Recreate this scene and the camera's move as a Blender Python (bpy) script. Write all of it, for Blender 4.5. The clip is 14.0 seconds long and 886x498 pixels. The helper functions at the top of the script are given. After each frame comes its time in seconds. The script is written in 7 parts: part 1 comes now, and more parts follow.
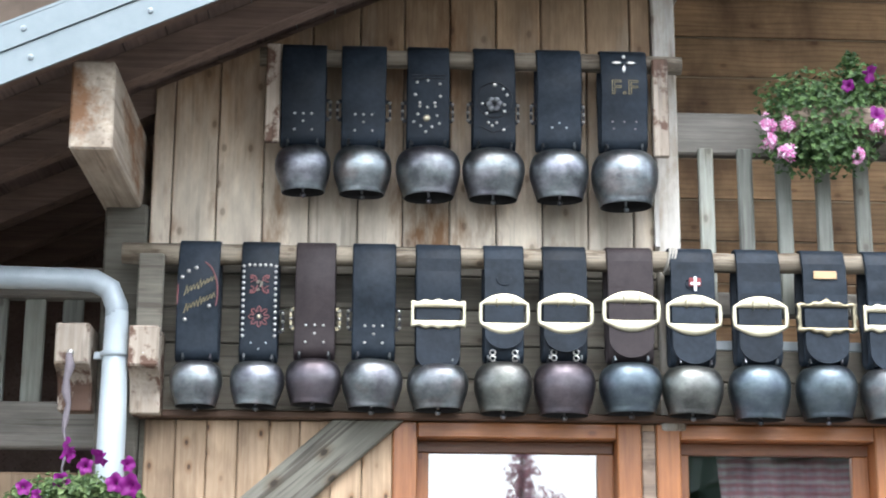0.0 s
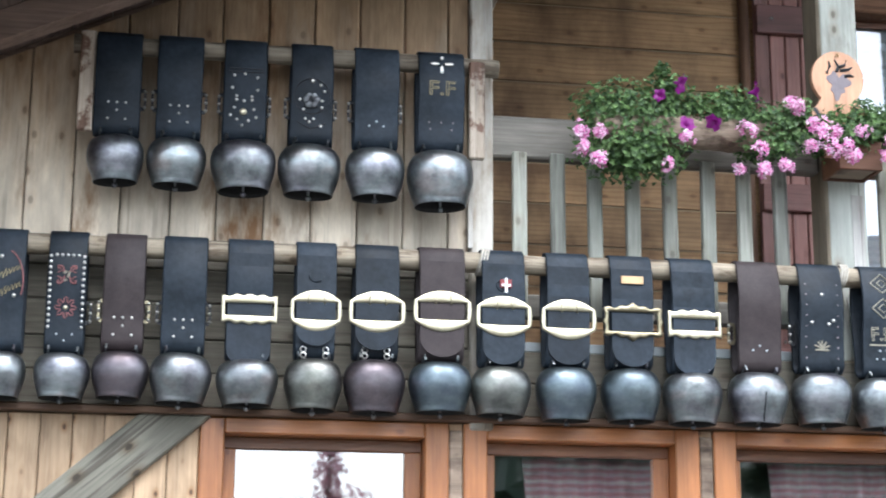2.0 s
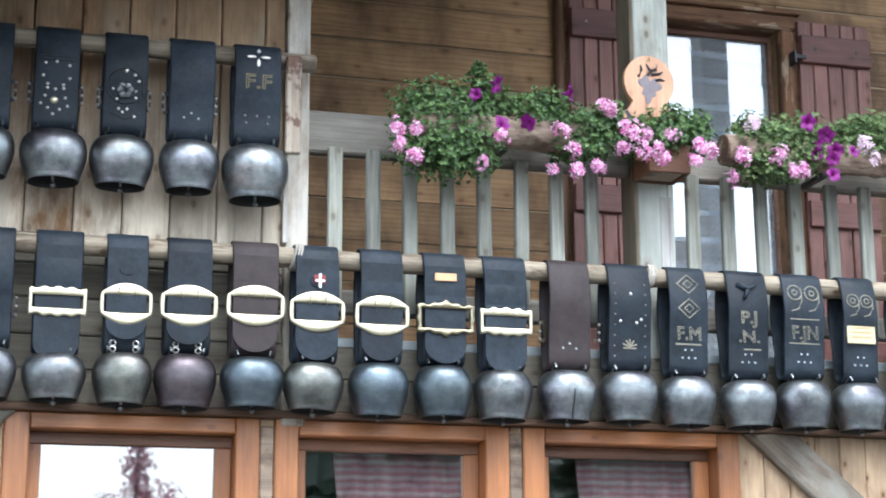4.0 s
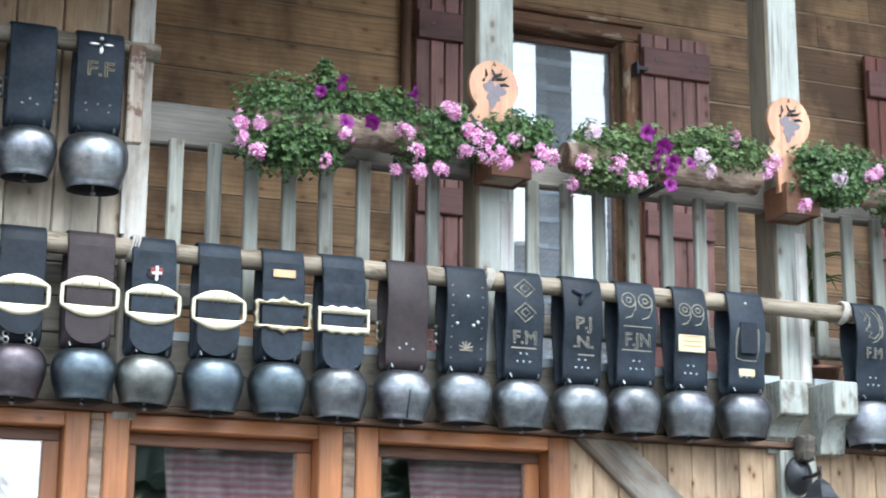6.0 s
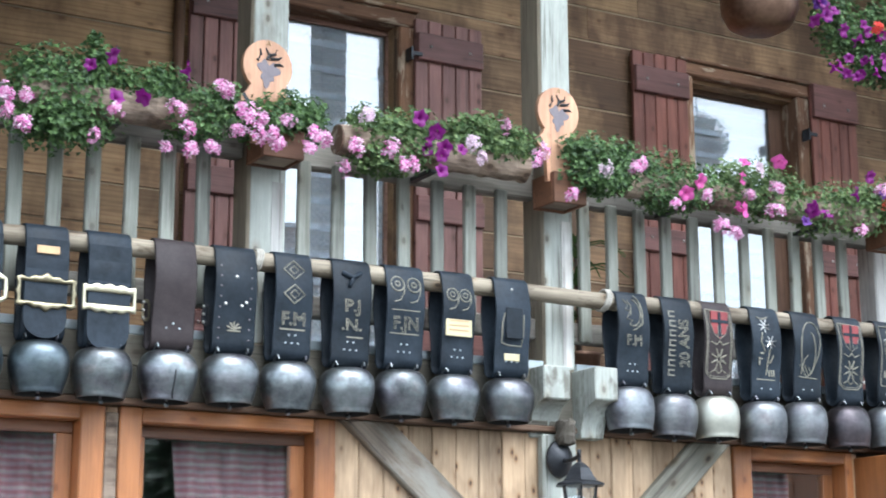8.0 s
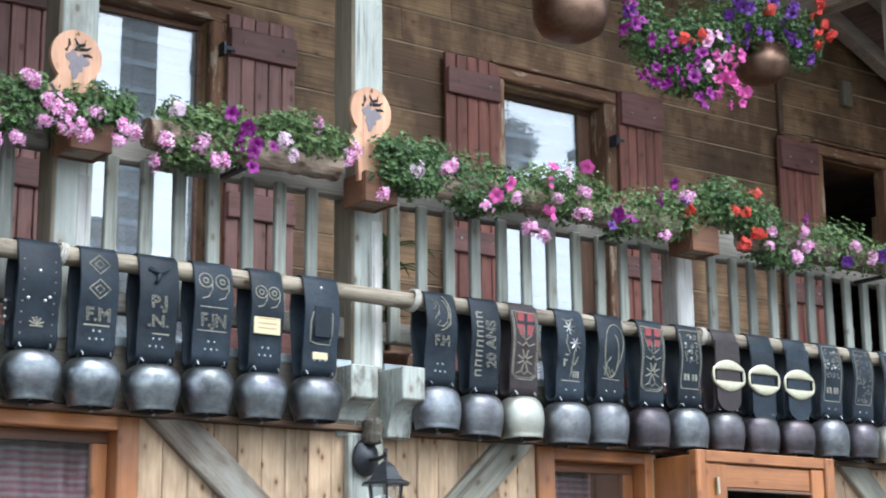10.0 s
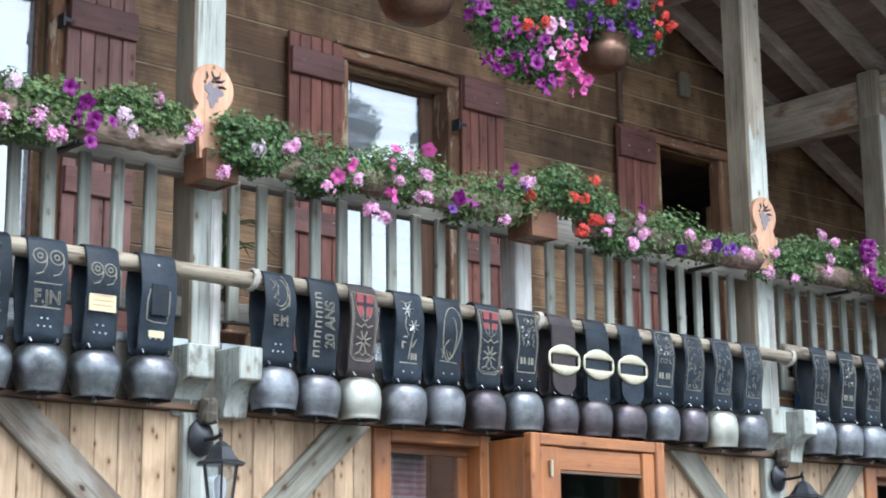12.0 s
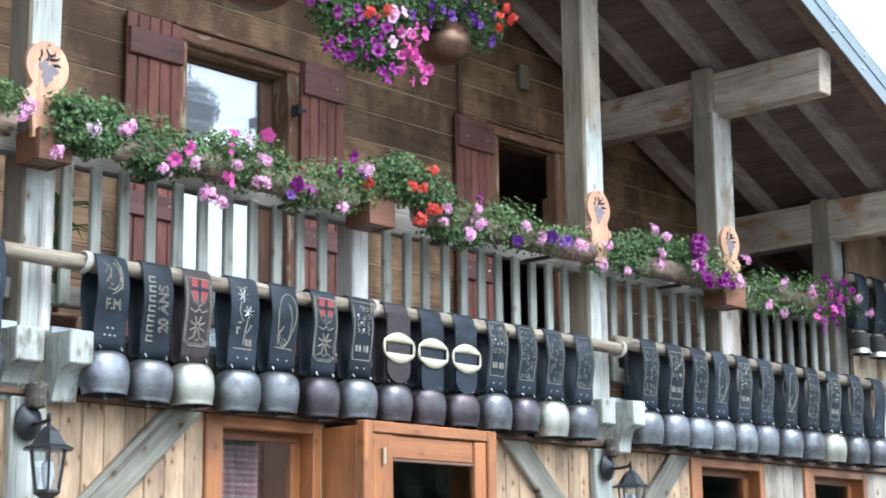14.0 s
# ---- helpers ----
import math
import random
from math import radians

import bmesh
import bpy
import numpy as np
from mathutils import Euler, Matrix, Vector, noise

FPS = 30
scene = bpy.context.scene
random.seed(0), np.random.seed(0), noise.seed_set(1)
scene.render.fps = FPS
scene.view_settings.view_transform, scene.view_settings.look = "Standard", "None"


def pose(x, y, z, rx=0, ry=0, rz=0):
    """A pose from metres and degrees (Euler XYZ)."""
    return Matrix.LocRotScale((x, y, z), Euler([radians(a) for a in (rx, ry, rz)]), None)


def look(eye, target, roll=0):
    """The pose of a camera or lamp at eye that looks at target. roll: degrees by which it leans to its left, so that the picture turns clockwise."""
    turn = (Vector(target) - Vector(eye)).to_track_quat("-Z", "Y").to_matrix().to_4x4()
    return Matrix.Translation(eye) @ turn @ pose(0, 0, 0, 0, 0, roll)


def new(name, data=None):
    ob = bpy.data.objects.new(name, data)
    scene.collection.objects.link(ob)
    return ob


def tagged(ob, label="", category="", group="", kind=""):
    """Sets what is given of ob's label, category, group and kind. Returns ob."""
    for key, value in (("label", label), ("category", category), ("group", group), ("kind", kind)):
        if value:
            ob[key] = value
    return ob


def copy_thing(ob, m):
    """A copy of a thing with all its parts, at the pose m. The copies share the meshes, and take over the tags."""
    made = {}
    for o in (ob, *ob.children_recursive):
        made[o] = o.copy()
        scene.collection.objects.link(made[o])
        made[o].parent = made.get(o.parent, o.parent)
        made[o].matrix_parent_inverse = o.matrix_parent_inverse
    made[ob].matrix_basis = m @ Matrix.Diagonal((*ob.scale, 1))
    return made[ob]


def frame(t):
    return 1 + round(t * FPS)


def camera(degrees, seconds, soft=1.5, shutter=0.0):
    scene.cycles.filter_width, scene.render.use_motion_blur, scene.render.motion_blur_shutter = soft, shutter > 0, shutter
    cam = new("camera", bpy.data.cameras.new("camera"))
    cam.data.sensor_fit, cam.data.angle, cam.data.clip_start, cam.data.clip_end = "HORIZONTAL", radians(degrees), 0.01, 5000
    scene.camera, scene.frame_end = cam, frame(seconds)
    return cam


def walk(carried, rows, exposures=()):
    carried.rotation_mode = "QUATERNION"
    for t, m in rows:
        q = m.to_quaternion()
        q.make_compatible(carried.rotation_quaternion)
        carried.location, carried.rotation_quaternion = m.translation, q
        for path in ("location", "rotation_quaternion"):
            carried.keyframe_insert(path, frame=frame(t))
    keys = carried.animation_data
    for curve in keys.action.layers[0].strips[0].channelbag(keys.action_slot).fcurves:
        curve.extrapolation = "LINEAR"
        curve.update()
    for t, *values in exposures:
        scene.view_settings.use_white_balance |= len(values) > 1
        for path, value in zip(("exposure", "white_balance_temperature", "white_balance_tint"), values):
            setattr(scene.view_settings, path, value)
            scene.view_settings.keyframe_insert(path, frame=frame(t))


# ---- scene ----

# ---- the camera: it stands at one spot and pans along the front ----
EYE = Vector((0.0, 0.0, 1.6))


def aim(yaw, pitch, roll):
    """Pose at the standing point; yaw to the right of the front's normal, pitch up, roll, in degrees."""
    a, b = radians(yaw), radians(pitch)
    way = Vector((math.sin(a) * math.cos(b), math.cos(a) * math.cos(b), math.sin(b)))
    return look(EYE, EYE + way * 5, roll)


cam = camera(29.736, 14.0, soft=1.85, shutter=0.4)
walk(cam, [
    (0.0, aim(2.609, 13.688, 0.299)),
    (0.5, aim(4.055, 13.741, 0.107)),
    (1.0, aim(5.699, 13.684, 0.368)),
    (1.5, aim(7.366, 13.617, 0.360)),
    (2.0, aim(9.190, 13.641, 0.346)),
    (2.5, aim(11.046, 13.639, 0.420)),
    (3.0, aim(12.818, 13.594, 0.208)),
    (5.5, aim(19.767, 13.457, -0.042)),
    (6.0, aim(21.375, 13.470, 0.334)),
    (6.5, aim(23.180, 13.376, 0.277)),
    (7.0, aim(25.478, 13.204, 0.214)),
    (7.5, aim(27.618, 12.964, 0.118)),
    (8.0, aim(29.453, 12.871, -0.158)),
    (10.5, aim(37.730, 12.720, -0.474)),
    (11.0, aim(39.251, 12.595, -0.426)),
    (11.5, aim(40.499, 12.401, -0.707)),
    (12.0, aim(41.727, 12.102, -0.606)),
    (12.5, aim(42.981, 11.882, -0.374)),
    (13.0, aim(44.380, 11.645, -0.422)),
    (13.5, aim(46.032, 11.515, -0.437)),
    (14.0, aim(47.429, 11.622, -0.592)),
], exposures=[(0.0, 0.48, 5920, 9), (5.0, 0.42, 5720, 6), (8.0, 0.34, 5680, 5), (10.5, 0.19, 5640, 5), (12.0, 0.27, 5620, 6), (14.0, 0.45, 5580, 6)])

# ---- world and sun: a bright overcast day ----
world = bpy.data.worlds.new("overcast_sky")
scene.world = world
world.use_nodes = True
wn = world.node_tree
sky = wn.nodes.new("ShaderNodeTexSky")
sky.sky_type = "NISHITA"
sky.sun_disc = False
sky.sun_elevation = radians(53)
sky.sun_rotation = radians(165)
sky.air_density, sky.dust_density, sky.ozone_density = 1.0, 3.0, 1.0
wn.nodes["Background"].inputs["Strength"].default_value = 0.15
# cloud takes most of the blue out of the sky
veil = wn.nodes.new("ShaderNodeHueSaturation")
veil.inputs["Saturation"].default_value = 0.35
veil.inputs["Value"].default_value = 2.6
wn.links.new(sky.outputs["Color"], veil.inputs["Color"])
wn.links.new(veil.outputs["Color"], wn.nodes["Background"].inputs["Color"])
sun = new("sun", bpy.data.lights.new("sun", "SUN"))
sun.data.energy, sun.data.angle, sun.data.color = 1.62, radians(36), (1.0, 0.98, 0.96)
sun.matrix_world = look((2.5, -7.56, 18), (2, 6, 0))

# ---- materials ----
def mat_new(name):
    m = bpy.data.materials.new(name)
    m.use_nodes = True
    nt = m.node_tree
    return m, nt, nt.nodes["Principled BSDF"]


def ramp(nt, fac, stops):
    r = nt.nodes.new("ShaderNodeValToRGB")
    while len(r.color_ramp.elements) < len(stops):
        r.color_ramp.elements.new(0.5)
    for e, (p, c) in zip(r.color_ramp.elements, stops):
        e.position, e.color = p, (*c, 1)
    nt.links.new(fac, r.inputs["Fac"])
    return r.outputs["Color"]


def noise_tex(nt, vec, scale, detail=4.0, rough=0.55):
    n = nt.nodes.new("ShaderNodeTexNoise")
    n.inputs["Scale"].default_value, n.inputs["Detail"].default_value, n.inputs["Roughness"].default_value = scale, detail, rough
    nt.links.new(vec, n.inputs["Vector"])
    return n.outputs["Fac"]


def mapped(nt, scale, shift=True):
    """Object coordinates, stretched, and shifted at random from object to object."""
    tc = nt.nodes.new("ShaderNodeTexCoord")
    mp = nt.nodes.new("ShaderNodeMapping")
    mp.inputs["Scale"].default_value = scale
    nt.links.new(tc.outputs["Object"], mp.inputs["Vector"])
    if shift:
        oi = nt.nodes.new("ShaderNodeObjectInfo")
        mul = nt.nodes.new("ShaderNodeMath")
        mul.operation = "MULTIPLY"
        mul.inputs[1].default_value = 37.0
        nt.links.new(oi.outputs["Random"], mul.inputs[0])
        nt.links.new(mul.outputs[0], mp.inputs["Location"])
    return mp.outputs["Vector"]


def mix(nt, fac, a, b, kind="MIX"):
    m = nt.nodes.new("ShaderNodeMix")
    m.data_type, m.blend_type = "RGBA", kind
    if isinstance(fac, float):
        m.inputs[0].default_value = fac
    else:
        nt.links.new(fac, m.inputs[0])
    for i, v in ((6, a), (7, b)):
        if isinstance(v, tuple):
            m.inputs[i].default_value = (*v, 1)
        else:
            nt.links.new(v, m.inputs[i])
    return m.outputs[2]


def bump(nt, b, height, strength, dist=0.004):
    n = nt.nodes.new("ShaderNodeBump")
    n.inputs["Strength"].default_value, n.inputs["Distance"].default_value = strength, dist
    nt.links.new(height, n.inputs["Height"])
    nt.links.new(n.outputs["Normal"], b.inputs["Normal"])


def wood(name, dark, light, along="z", rough=0.75, knots=0.0, stain=None, vary=0.25, grain=70.0, coat=0.0, figure=0.0, stain_size=(2.6, 0.9), edges=(0.48, 0.68), span=(0.15, 0.85), checks=0.5, bleach_shade=None, knot_size=1.0, knot_share=0.58, runs=None):
    """Sawn or weathered wood: grain drawn out along one axis, patches, drying cracks, optional knots, stains and a
    paler foot.
    """
    m, nt, b = mat_new(name)
    ax = "xyz".index(along)
    sc = [grain, grain, grain]
    sc[ax] = grain / 26
    g = noise_tex(nt, mapped(nt, sc), 1.0, 5.0, 0.62)
    col = ramp(nt, g, [(span[0], dark), (span[1], light)])
    sc2 = [6.0, 6.0, 6.0]
    sc2[ax] = 1.9
    p = noise_tex(nt, mapped(nt, sc2), 1.0, 5.0, 0.6)
    patch = ramp(nt, p, [(0.34, (0.62, 0.59, 0.56)), (0.66, (1.2, 1.18, 1.15))])
    col = mix(nt, 0.85, col, patch, "MULTIPLY")
    if figure:
        # cathedral figure of a plain-sawn board
        wv = nt.nodes.new("ShaderNodeTexWave")
        wv.wave_type = "RINGS"
        wv.inputs["Scale"].default_value = 1.6
        wv.inputs["Distortion"].default_value = 6.0
        wv.inputs["Detail"].default_value = 3.0
        wv.inputs["Detail Scale"].default_value = 1.4
        fs = [9.0, 9.0, 9.0]
        fs[ax] = 1.1
        nt.links.new(mapped(nt, fs), wv.inputs["Vector"])
        fg = ramp(nt, wv.outputs["Fac"], [(0.1, (0.66, 0.62, 0.58)), (0.5, (1.08, 1.08, 1.08))])
        col = mix(nt, figure, col, fg, "MULTIPLY")
    if bleach_shade:
        # paler foot: weather bleaching plus eave shade above put into colour; ragged upper limit
        pale, z_lo, z_hi = bleach_shade
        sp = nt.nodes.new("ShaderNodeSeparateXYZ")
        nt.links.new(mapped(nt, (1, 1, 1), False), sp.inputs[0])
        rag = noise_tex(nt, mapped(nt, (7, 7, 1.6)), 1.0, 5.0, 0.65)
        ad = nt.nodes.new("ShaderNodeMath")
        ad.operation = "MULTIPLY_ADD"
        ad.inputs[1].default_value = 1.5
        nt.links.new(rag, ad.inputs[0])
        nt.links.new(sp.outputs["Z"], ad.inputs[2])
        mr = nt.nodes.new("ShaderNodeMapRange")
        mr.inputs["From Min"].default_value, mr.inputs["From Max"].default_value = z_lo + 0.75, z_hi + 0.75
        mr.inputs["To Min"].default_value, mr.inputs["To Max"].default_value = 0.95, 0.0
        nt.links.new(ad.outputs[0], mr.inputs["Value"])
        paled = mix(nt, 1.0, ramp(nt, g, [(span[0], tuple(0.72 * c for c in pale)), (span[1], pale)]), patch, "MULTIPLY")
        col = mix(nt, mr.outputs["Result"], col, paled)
    if stain:
        s = noise_tex(nt, mapped(nt, [stain_size[0] if i != ax else stain_size[1] for i in range(3)]), 1.0, 5.0, 0.65)
        col = mix(nt, ramp(nt, s, [(edges[0], (0, 0, 0)), (edges[1], (1, 1, 1))]), col, stain)
    if runs:
        # weather stains that run down over several boards, in the place's own coordinates
        colour, sx, sz, lo, hi = runs
        ge, mp = nt.nodes.new("ShaderNodeNewGeometry"), nt.nodes.new("ShaderNodeMapping")
        mp.inputs["Scale"].default_value = (sx, sx, sz)
        nt.links.new(ge.outputs["Position"], mp.inputs["Vector"])
        rn = noise_tex(nt, mp.outputs["Vector"], 1.0, 6.0, 0.62)
        col = mix(nt, ramp(nt, rn, [(lo, (0, 0, 0)), (hi, (0.9, 0.9, 0.9))]), col, mix(nt, 0.5, mix(nt, 1.0, col, (0.45, 0.40, 0.36), "MULTIPLY"), colour))
    if checks:
        # fine drying cracks along the grain
        cs = [42.0, 42.0, 42.0]
        cs[ax] = 1.5
        c = noise_tex(nt, mapped(nt, cs), 1.0, 3.0, 0.5)
        col = mix(nt, checks, col, ramp(nt, c, [(0.60, (1, 1, 1)), (0.68, (0.30, 0.27, 0.25))]), "MULTIPLY")
    if knots:
        vo = nt.nodes.new("ShaderNodeTexVoronoi")
        # knots go straight through the board's thickness
        ks = [7.0 / knot_size, 7.0 / knot_size, 7.0 / knot_size]
        ks[ax] = 4.2 / knot_size
        vo.voronoi_dimensions = "2D"
        sp, cb = nt.nodes.new("ShaderNodeSeparateXYZ"), nt.nodes.new("ShaderNodeCombineXYZ")
        nt.links.new(mapped(nt, ks), sp.inputs[0])
        nt.links.new(sp.outputs["X"], cb.inputs["X"])
        nt.links.new(sp.outputs["Y" if ax == 1 else "Z"], cb.inputs["Y"])
        nt.links.new(cb.outputs[0], vo.inputs["Vector"])
        vo.inputs["Scale"].default_value = 1.0
        halo = ramp(nt, vo.outputs["Distance"], [(0.06, (0.50, 0.38, 0.28)), (0.12, (0.80, 0.72, 0.64)), (0.24, (1, 1, 1))])
        rc = nt.nodes.new("ShaderNodeSeparateColor")
        nt.links.new(vo.outputs["Color"], rc.inputs[0])
        some = mix(nt, ramp(nt, rc.outputs[0], [(1 - knot_share, (0, 0, 0)), (1.14 - knot_share, (1, 1, 1))]), (0, 0, 0), (knots, knots, knots))
        col = mix(nt, some, col, halo, "MULTIPLY")
        k = ramp(nt, vo.outputs["Distance"], [(0.05, (1, 1, 1)), (0.085, (0, 0, 0))])
        kk = mix(nt, some, (0, 0, 0), k)
        col = mix(nt, kk, col, (dark[0] * 0.3, dark[1] * 0.25, dark[2] * 0.22))
    oi = nt.nodes.new("ShaderNodeObjectInfo")
    tone = ramp(nt, oi.outputs["Random"], [(0.0, (1 - vary, 1 - vary, 1 - vary)), (1.0, (1 + vary * 0.6, 1 + vary * 0.55, 1 + vary * 0.5))])
    col = mix(nt, 1.0, col, tone, "MULTIPLY")
    nt.links.new(col, b.inputs["Base Color"])
    b.inputs["Roughness"].default_value = rough
    b.inputs["Coat Weight"].default_value = coat
    b.inputs["Coat Roughness"].default_value = 0.3
    bump(nt, b, g, 0.5)
    return m


def mottled(name, c1, c2, rough=0.5, metal=0.0, scale=14.0, strength=0.25, dist=0.003, vary=0.0, rough2=None, spec=0.5):
    """A surface with patches at two scales and a fine relief."""
    m, nt, b = mat_new(name)
    v = mapped(nt, (1, 1, 1))
    n1 = noise_tex(nt, v, scale, 5.0, 0.6)
    n2 = noise_tex(nt, v, scale * 5.5, 3.0)
    col = mix(nt, 0.3, ramp(nt, n1, [(0.3, c1), (0.7, c2)]), ramp(nt, n2, [(0.3, c1), (0.7, c2)]))
    if vary:
        oi = nt.nodes.new("ShaderNodeObjectInfo")
        tone = ramp(nt, oi.outputs["Random"], [(0.0, (1 - vary,) * 3), (1.0, (1 + vary,) * 3)])
        col = mix(nt, 1.0, col, tone, "MULTIPLY")
    nt.links.new(col, b.inputs["Base Color"])
    b.inputs["Metallic"].default_value = metal
    b.inputs["Specular IOR Level"].default_value = spec
    b.inputs["Roughness"].default_value = rough
    if rough2 is not None:
        r = nt.nodes.new("ShaderNodeMapRange")
        r.inputs["From Min"].default_value, r.inputs["From Max"].default_value = 0.3, 0.7
        r.inputs["To Min"].default_value, r.inputs["To Max"].default_value = rough, rough2
        nt.links.new(n1, r.inputs["Value"])
        nt.links.new(r.outputs["Result"], b.inputs["Roughness"])
    bump(nt, b, n2, strength, dist)
    return m


def bell_metal(name, c1, c2, tints, amount=0.45, rough=0.34):
    """Forged sheet: soft grey patches, heat colours, shallow dents and a few scratches."""
    m, nt, b = mat_new(name)
    v = mapped(nt, (1, 1, 1))
    n1 = noise_tex(nt, v, 10.0, 6.0, 0.6)
    col = ramp(nt, n1, [(0.32, c1), (0.68, c2)])
    n2 = noise_tex(nt, mapped(nt, (1, 1, 1.6)), 5.0, 3.0, 0.5)
    heat = ramp(nt, n2, [(0.30 + 0.4 * i / (len(tints) - 1), t) for i, t in enumerate(tints)])
    col = mix(nt, amount, col, heat, "MULTIPLY")
    sc = noise_tex(nt, mapped(nt, (26, 26, 60)), 1.0, 4.0, 0.7)
    col = mix(nt, 0.30, col, ramp(nt, sc, [(0.38, (0.66, 0.66, 0.68)), (0.62, (1.15, 1.15, 1.12))]), "MULTIPLY")
    oi = nt.nodes.new("ShaderNodeObjectInfo")
    col = mix(nt, 1.0, col, ramp(nt, oi.outputs["Random"], [(0.0, (0.78, 0.77, 0.76)), (0.5, (1.0, 1.0, 1.0)), (1.0, (1.16, 1.18, 1.2))]), "MULTIPLY")
    nt.links.new(col, b.inputs["Base Color"])
    b.inputs["Metallic"].default_value = 0.93
    r = nt.nodes.new("ShaderNodeMapRange")
    r.inputs["From Min"].default_value, r.inputs["From Max"].default_value = 0.3, 0.7
    r.inputs["To Min"].default_value, r.inputs["To Max"].default_value = rough + 0.15, rough + 0.03
    nt.links.new(n1, r.inputs["Value"])
    nt.links.new(r.outputs["Result"], b.inputs["Roughness"])
    # hammer dents over the fine patina
    dents = noise_tex(nt, v, 22.0, 2.0, 0.4)
    bump(nt, b, mix(nt, 0.45, n1, dents), 0.6, 0.006)
    return m


def leafy(name, c1, c2, trans=0.25):
    """Leaves or petals: colour from piece to piece, a little light through them."""
    m, nt, b = mat_new(name)
    ge = nt.nodes.new("ShaderNodeNewGeometry")
    col = ramp(nt, ge.outputs["Random Per Island"], [(0.0, c1), (1.0, c2)])
    n = noise_tex(nt, mapped(nt, (1, 1, 1)), 60.0, 3.0)
    col = mix(nt, 0.5, col, ramp(nt, n, [(0.3, (0.7, 0.7, 0.7)), (0.7, (1.2, 1.2, 1.2))]), "MULTIPLY")
    nt.links.new(col, b.inputs["Base Color"])
    b.inputs["Roughness"].default_value = 0.55
    tr = nt.nodes.new("ShaderNodeBsdfTranslucent")
    nt.links.new(col, tr.inputs["Color"])
    ms = nt.nodes.new("ShaderNodeMixShader")
    ms.inputs[0].default_value = trans
    nt.links.new(b.outputs[0], ms.inputs[1])
    nt.links.new(tr.outputs[0], ms.inputs[2])
    nt.links.new(ms.outputs[0], nt.nodes["Material Output"].inputs["Surface"])
    return m


def glass(name, fac=0.45, tint=(0.9, 0.93, 0.95)):
    """A coated pane: part mirror, part see-through."""
    m, nt, _ = mat_new(name)
    gl = nt.nodes.new("ShaderNodeBsdfGlossy")
    gl.inputs["Roughness"].default_value = 0.02
    tp = nt.nodes.new("ShaderNodeBsdfTransparent")
    tp.inputs["Color"].default_value = (*tint, 1)
    ms = nt.nodes.new("ShaderNodeMixShader")
    ms.inputs[0].default_value = fac
    nt.links.new(tp.outputs[0], ms.inputs[1])
    nt.links.new(gl.outputs[0], ms.inputs[2])
    nt.links.new(ms.outputs[0], nt.nodes["Material Output"].inputs["Surface"])
    return m


def check_cloth(name, pale, deep, pitch=0.05):
    """Woven check: stripes both ways that cross."""
    m, nt, b = mat_new(name)
    v = mapped(nt, (1, 1, 1), shift=False)
    sep = nt.nodes.new("ShaderNodeSeparateXYZ")
    nt.links.new(v, sep.inputs[0])
    cols = []
    for o, deep in (("X", tuple(0.45 * c + 0.55 for c in deep)), ("Z", deep)):
        w = nt.nodes.new("ShaderNodeMath")
        w.operation = "MULTIPLY"
        w.inputs[1].default_value = 1 / pitch
        nt.links.new(sep.outputs[o], w.inputs[0])
        fr = nt.nodes.new("ShaderNodeMath")
        fr.operation = "FRACT"
        nt.links.new(w.outputs[0], fr.inputs[0])
        cols.append(ramp(nt, fr.outputs[0], [(0.0, (1, 1, 1)), (0.16, (1, 0.97, 0.96)), (0.24, deep), (0.42, deep), (0.50, (0.98, 0.88, 0.88)), (0.58, (0.80, 0.78, 0.86)), (0.66, (0.98, 0.88, 0.88)), (0.74, deep), (0.90, deep), (0.98, (1, 1, 1))]))
    col = mix(nt, 1.0, cols[0], cols[1], "MULTIPLY")
    col = mix(nt, 1.0, col, pale, "MULTIPLY")
    nt.links.new(col, b.inputs["Base Color"])
    b.inputs["Roughness"].default_value = 0.9
    bump(nt, b, noise_tex(nt, v, 400.0), 0.3, 0.001)
    return m


M = {}
# height fade holds both bleaching and the eave's shade, painted into the boards
M["plank_up"] = wood("weathered_larch", (0.23, 0.143, 0.074), (0.53, 0.385, 0.238), "z", 0.8, 0.4, stain=(0.225, 0.122, 0.054), figure=0.25, stain_size=(4.5, 1.3), vary=0.24, edges=(0.53, 0.67), span=(0.0, 1.0), checks=0.3, bleach_shade=((0.82, 0.745, 0.61), 0.40, 1.12))
M["plank_low"] = wood("honey_pine", (0.33, 0.225, 0.135), (0.55, 0.41, 0.27), "z", 0.7, 1.0, vary=0.18, figure=0.3, checks=0.3, knot_size=0.62, knot_share=0.7)
M["plank_grey"] = wood("bleached_pine", (0.30, 0.26, 0.21), (0.56, 0.51, 0.44), "z", 0.75, 0.8, vary=0.2, figure=0.35)
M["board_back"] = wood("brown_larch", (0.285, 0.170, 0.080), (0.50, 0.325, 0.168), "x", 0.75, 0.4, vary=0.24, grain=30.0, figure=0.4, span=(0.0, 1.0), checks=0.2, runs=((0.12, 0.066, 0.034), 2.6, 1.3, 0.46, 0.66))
# darker copy of brown_larch: heavier stains, and the roof's shade put into colour
M["board_stain_shade"] = wood("stain_shade_larch", (0.175, 0.099, 0.048), (0.375, 0.243, 0.130), "x", 0.75, 0.4, vary=0.28, grain=30.0, figure=0.4, checks=0.25, runs=((0.085, 0.046, 0.024), 3.2, 1.5, 0.42, 0.58))
M["fascia"] = wood("grey_brown_board", (0.095, 0.088, 0.070), (0.215, 0.202, 0.165), "x", 0.85, 0.4)
M["beam_x"] = wood("grey_beam", (0.15, 0.14, 0.12), (0.34, 0.325, 0.29), "x", 0.85, 0.4)
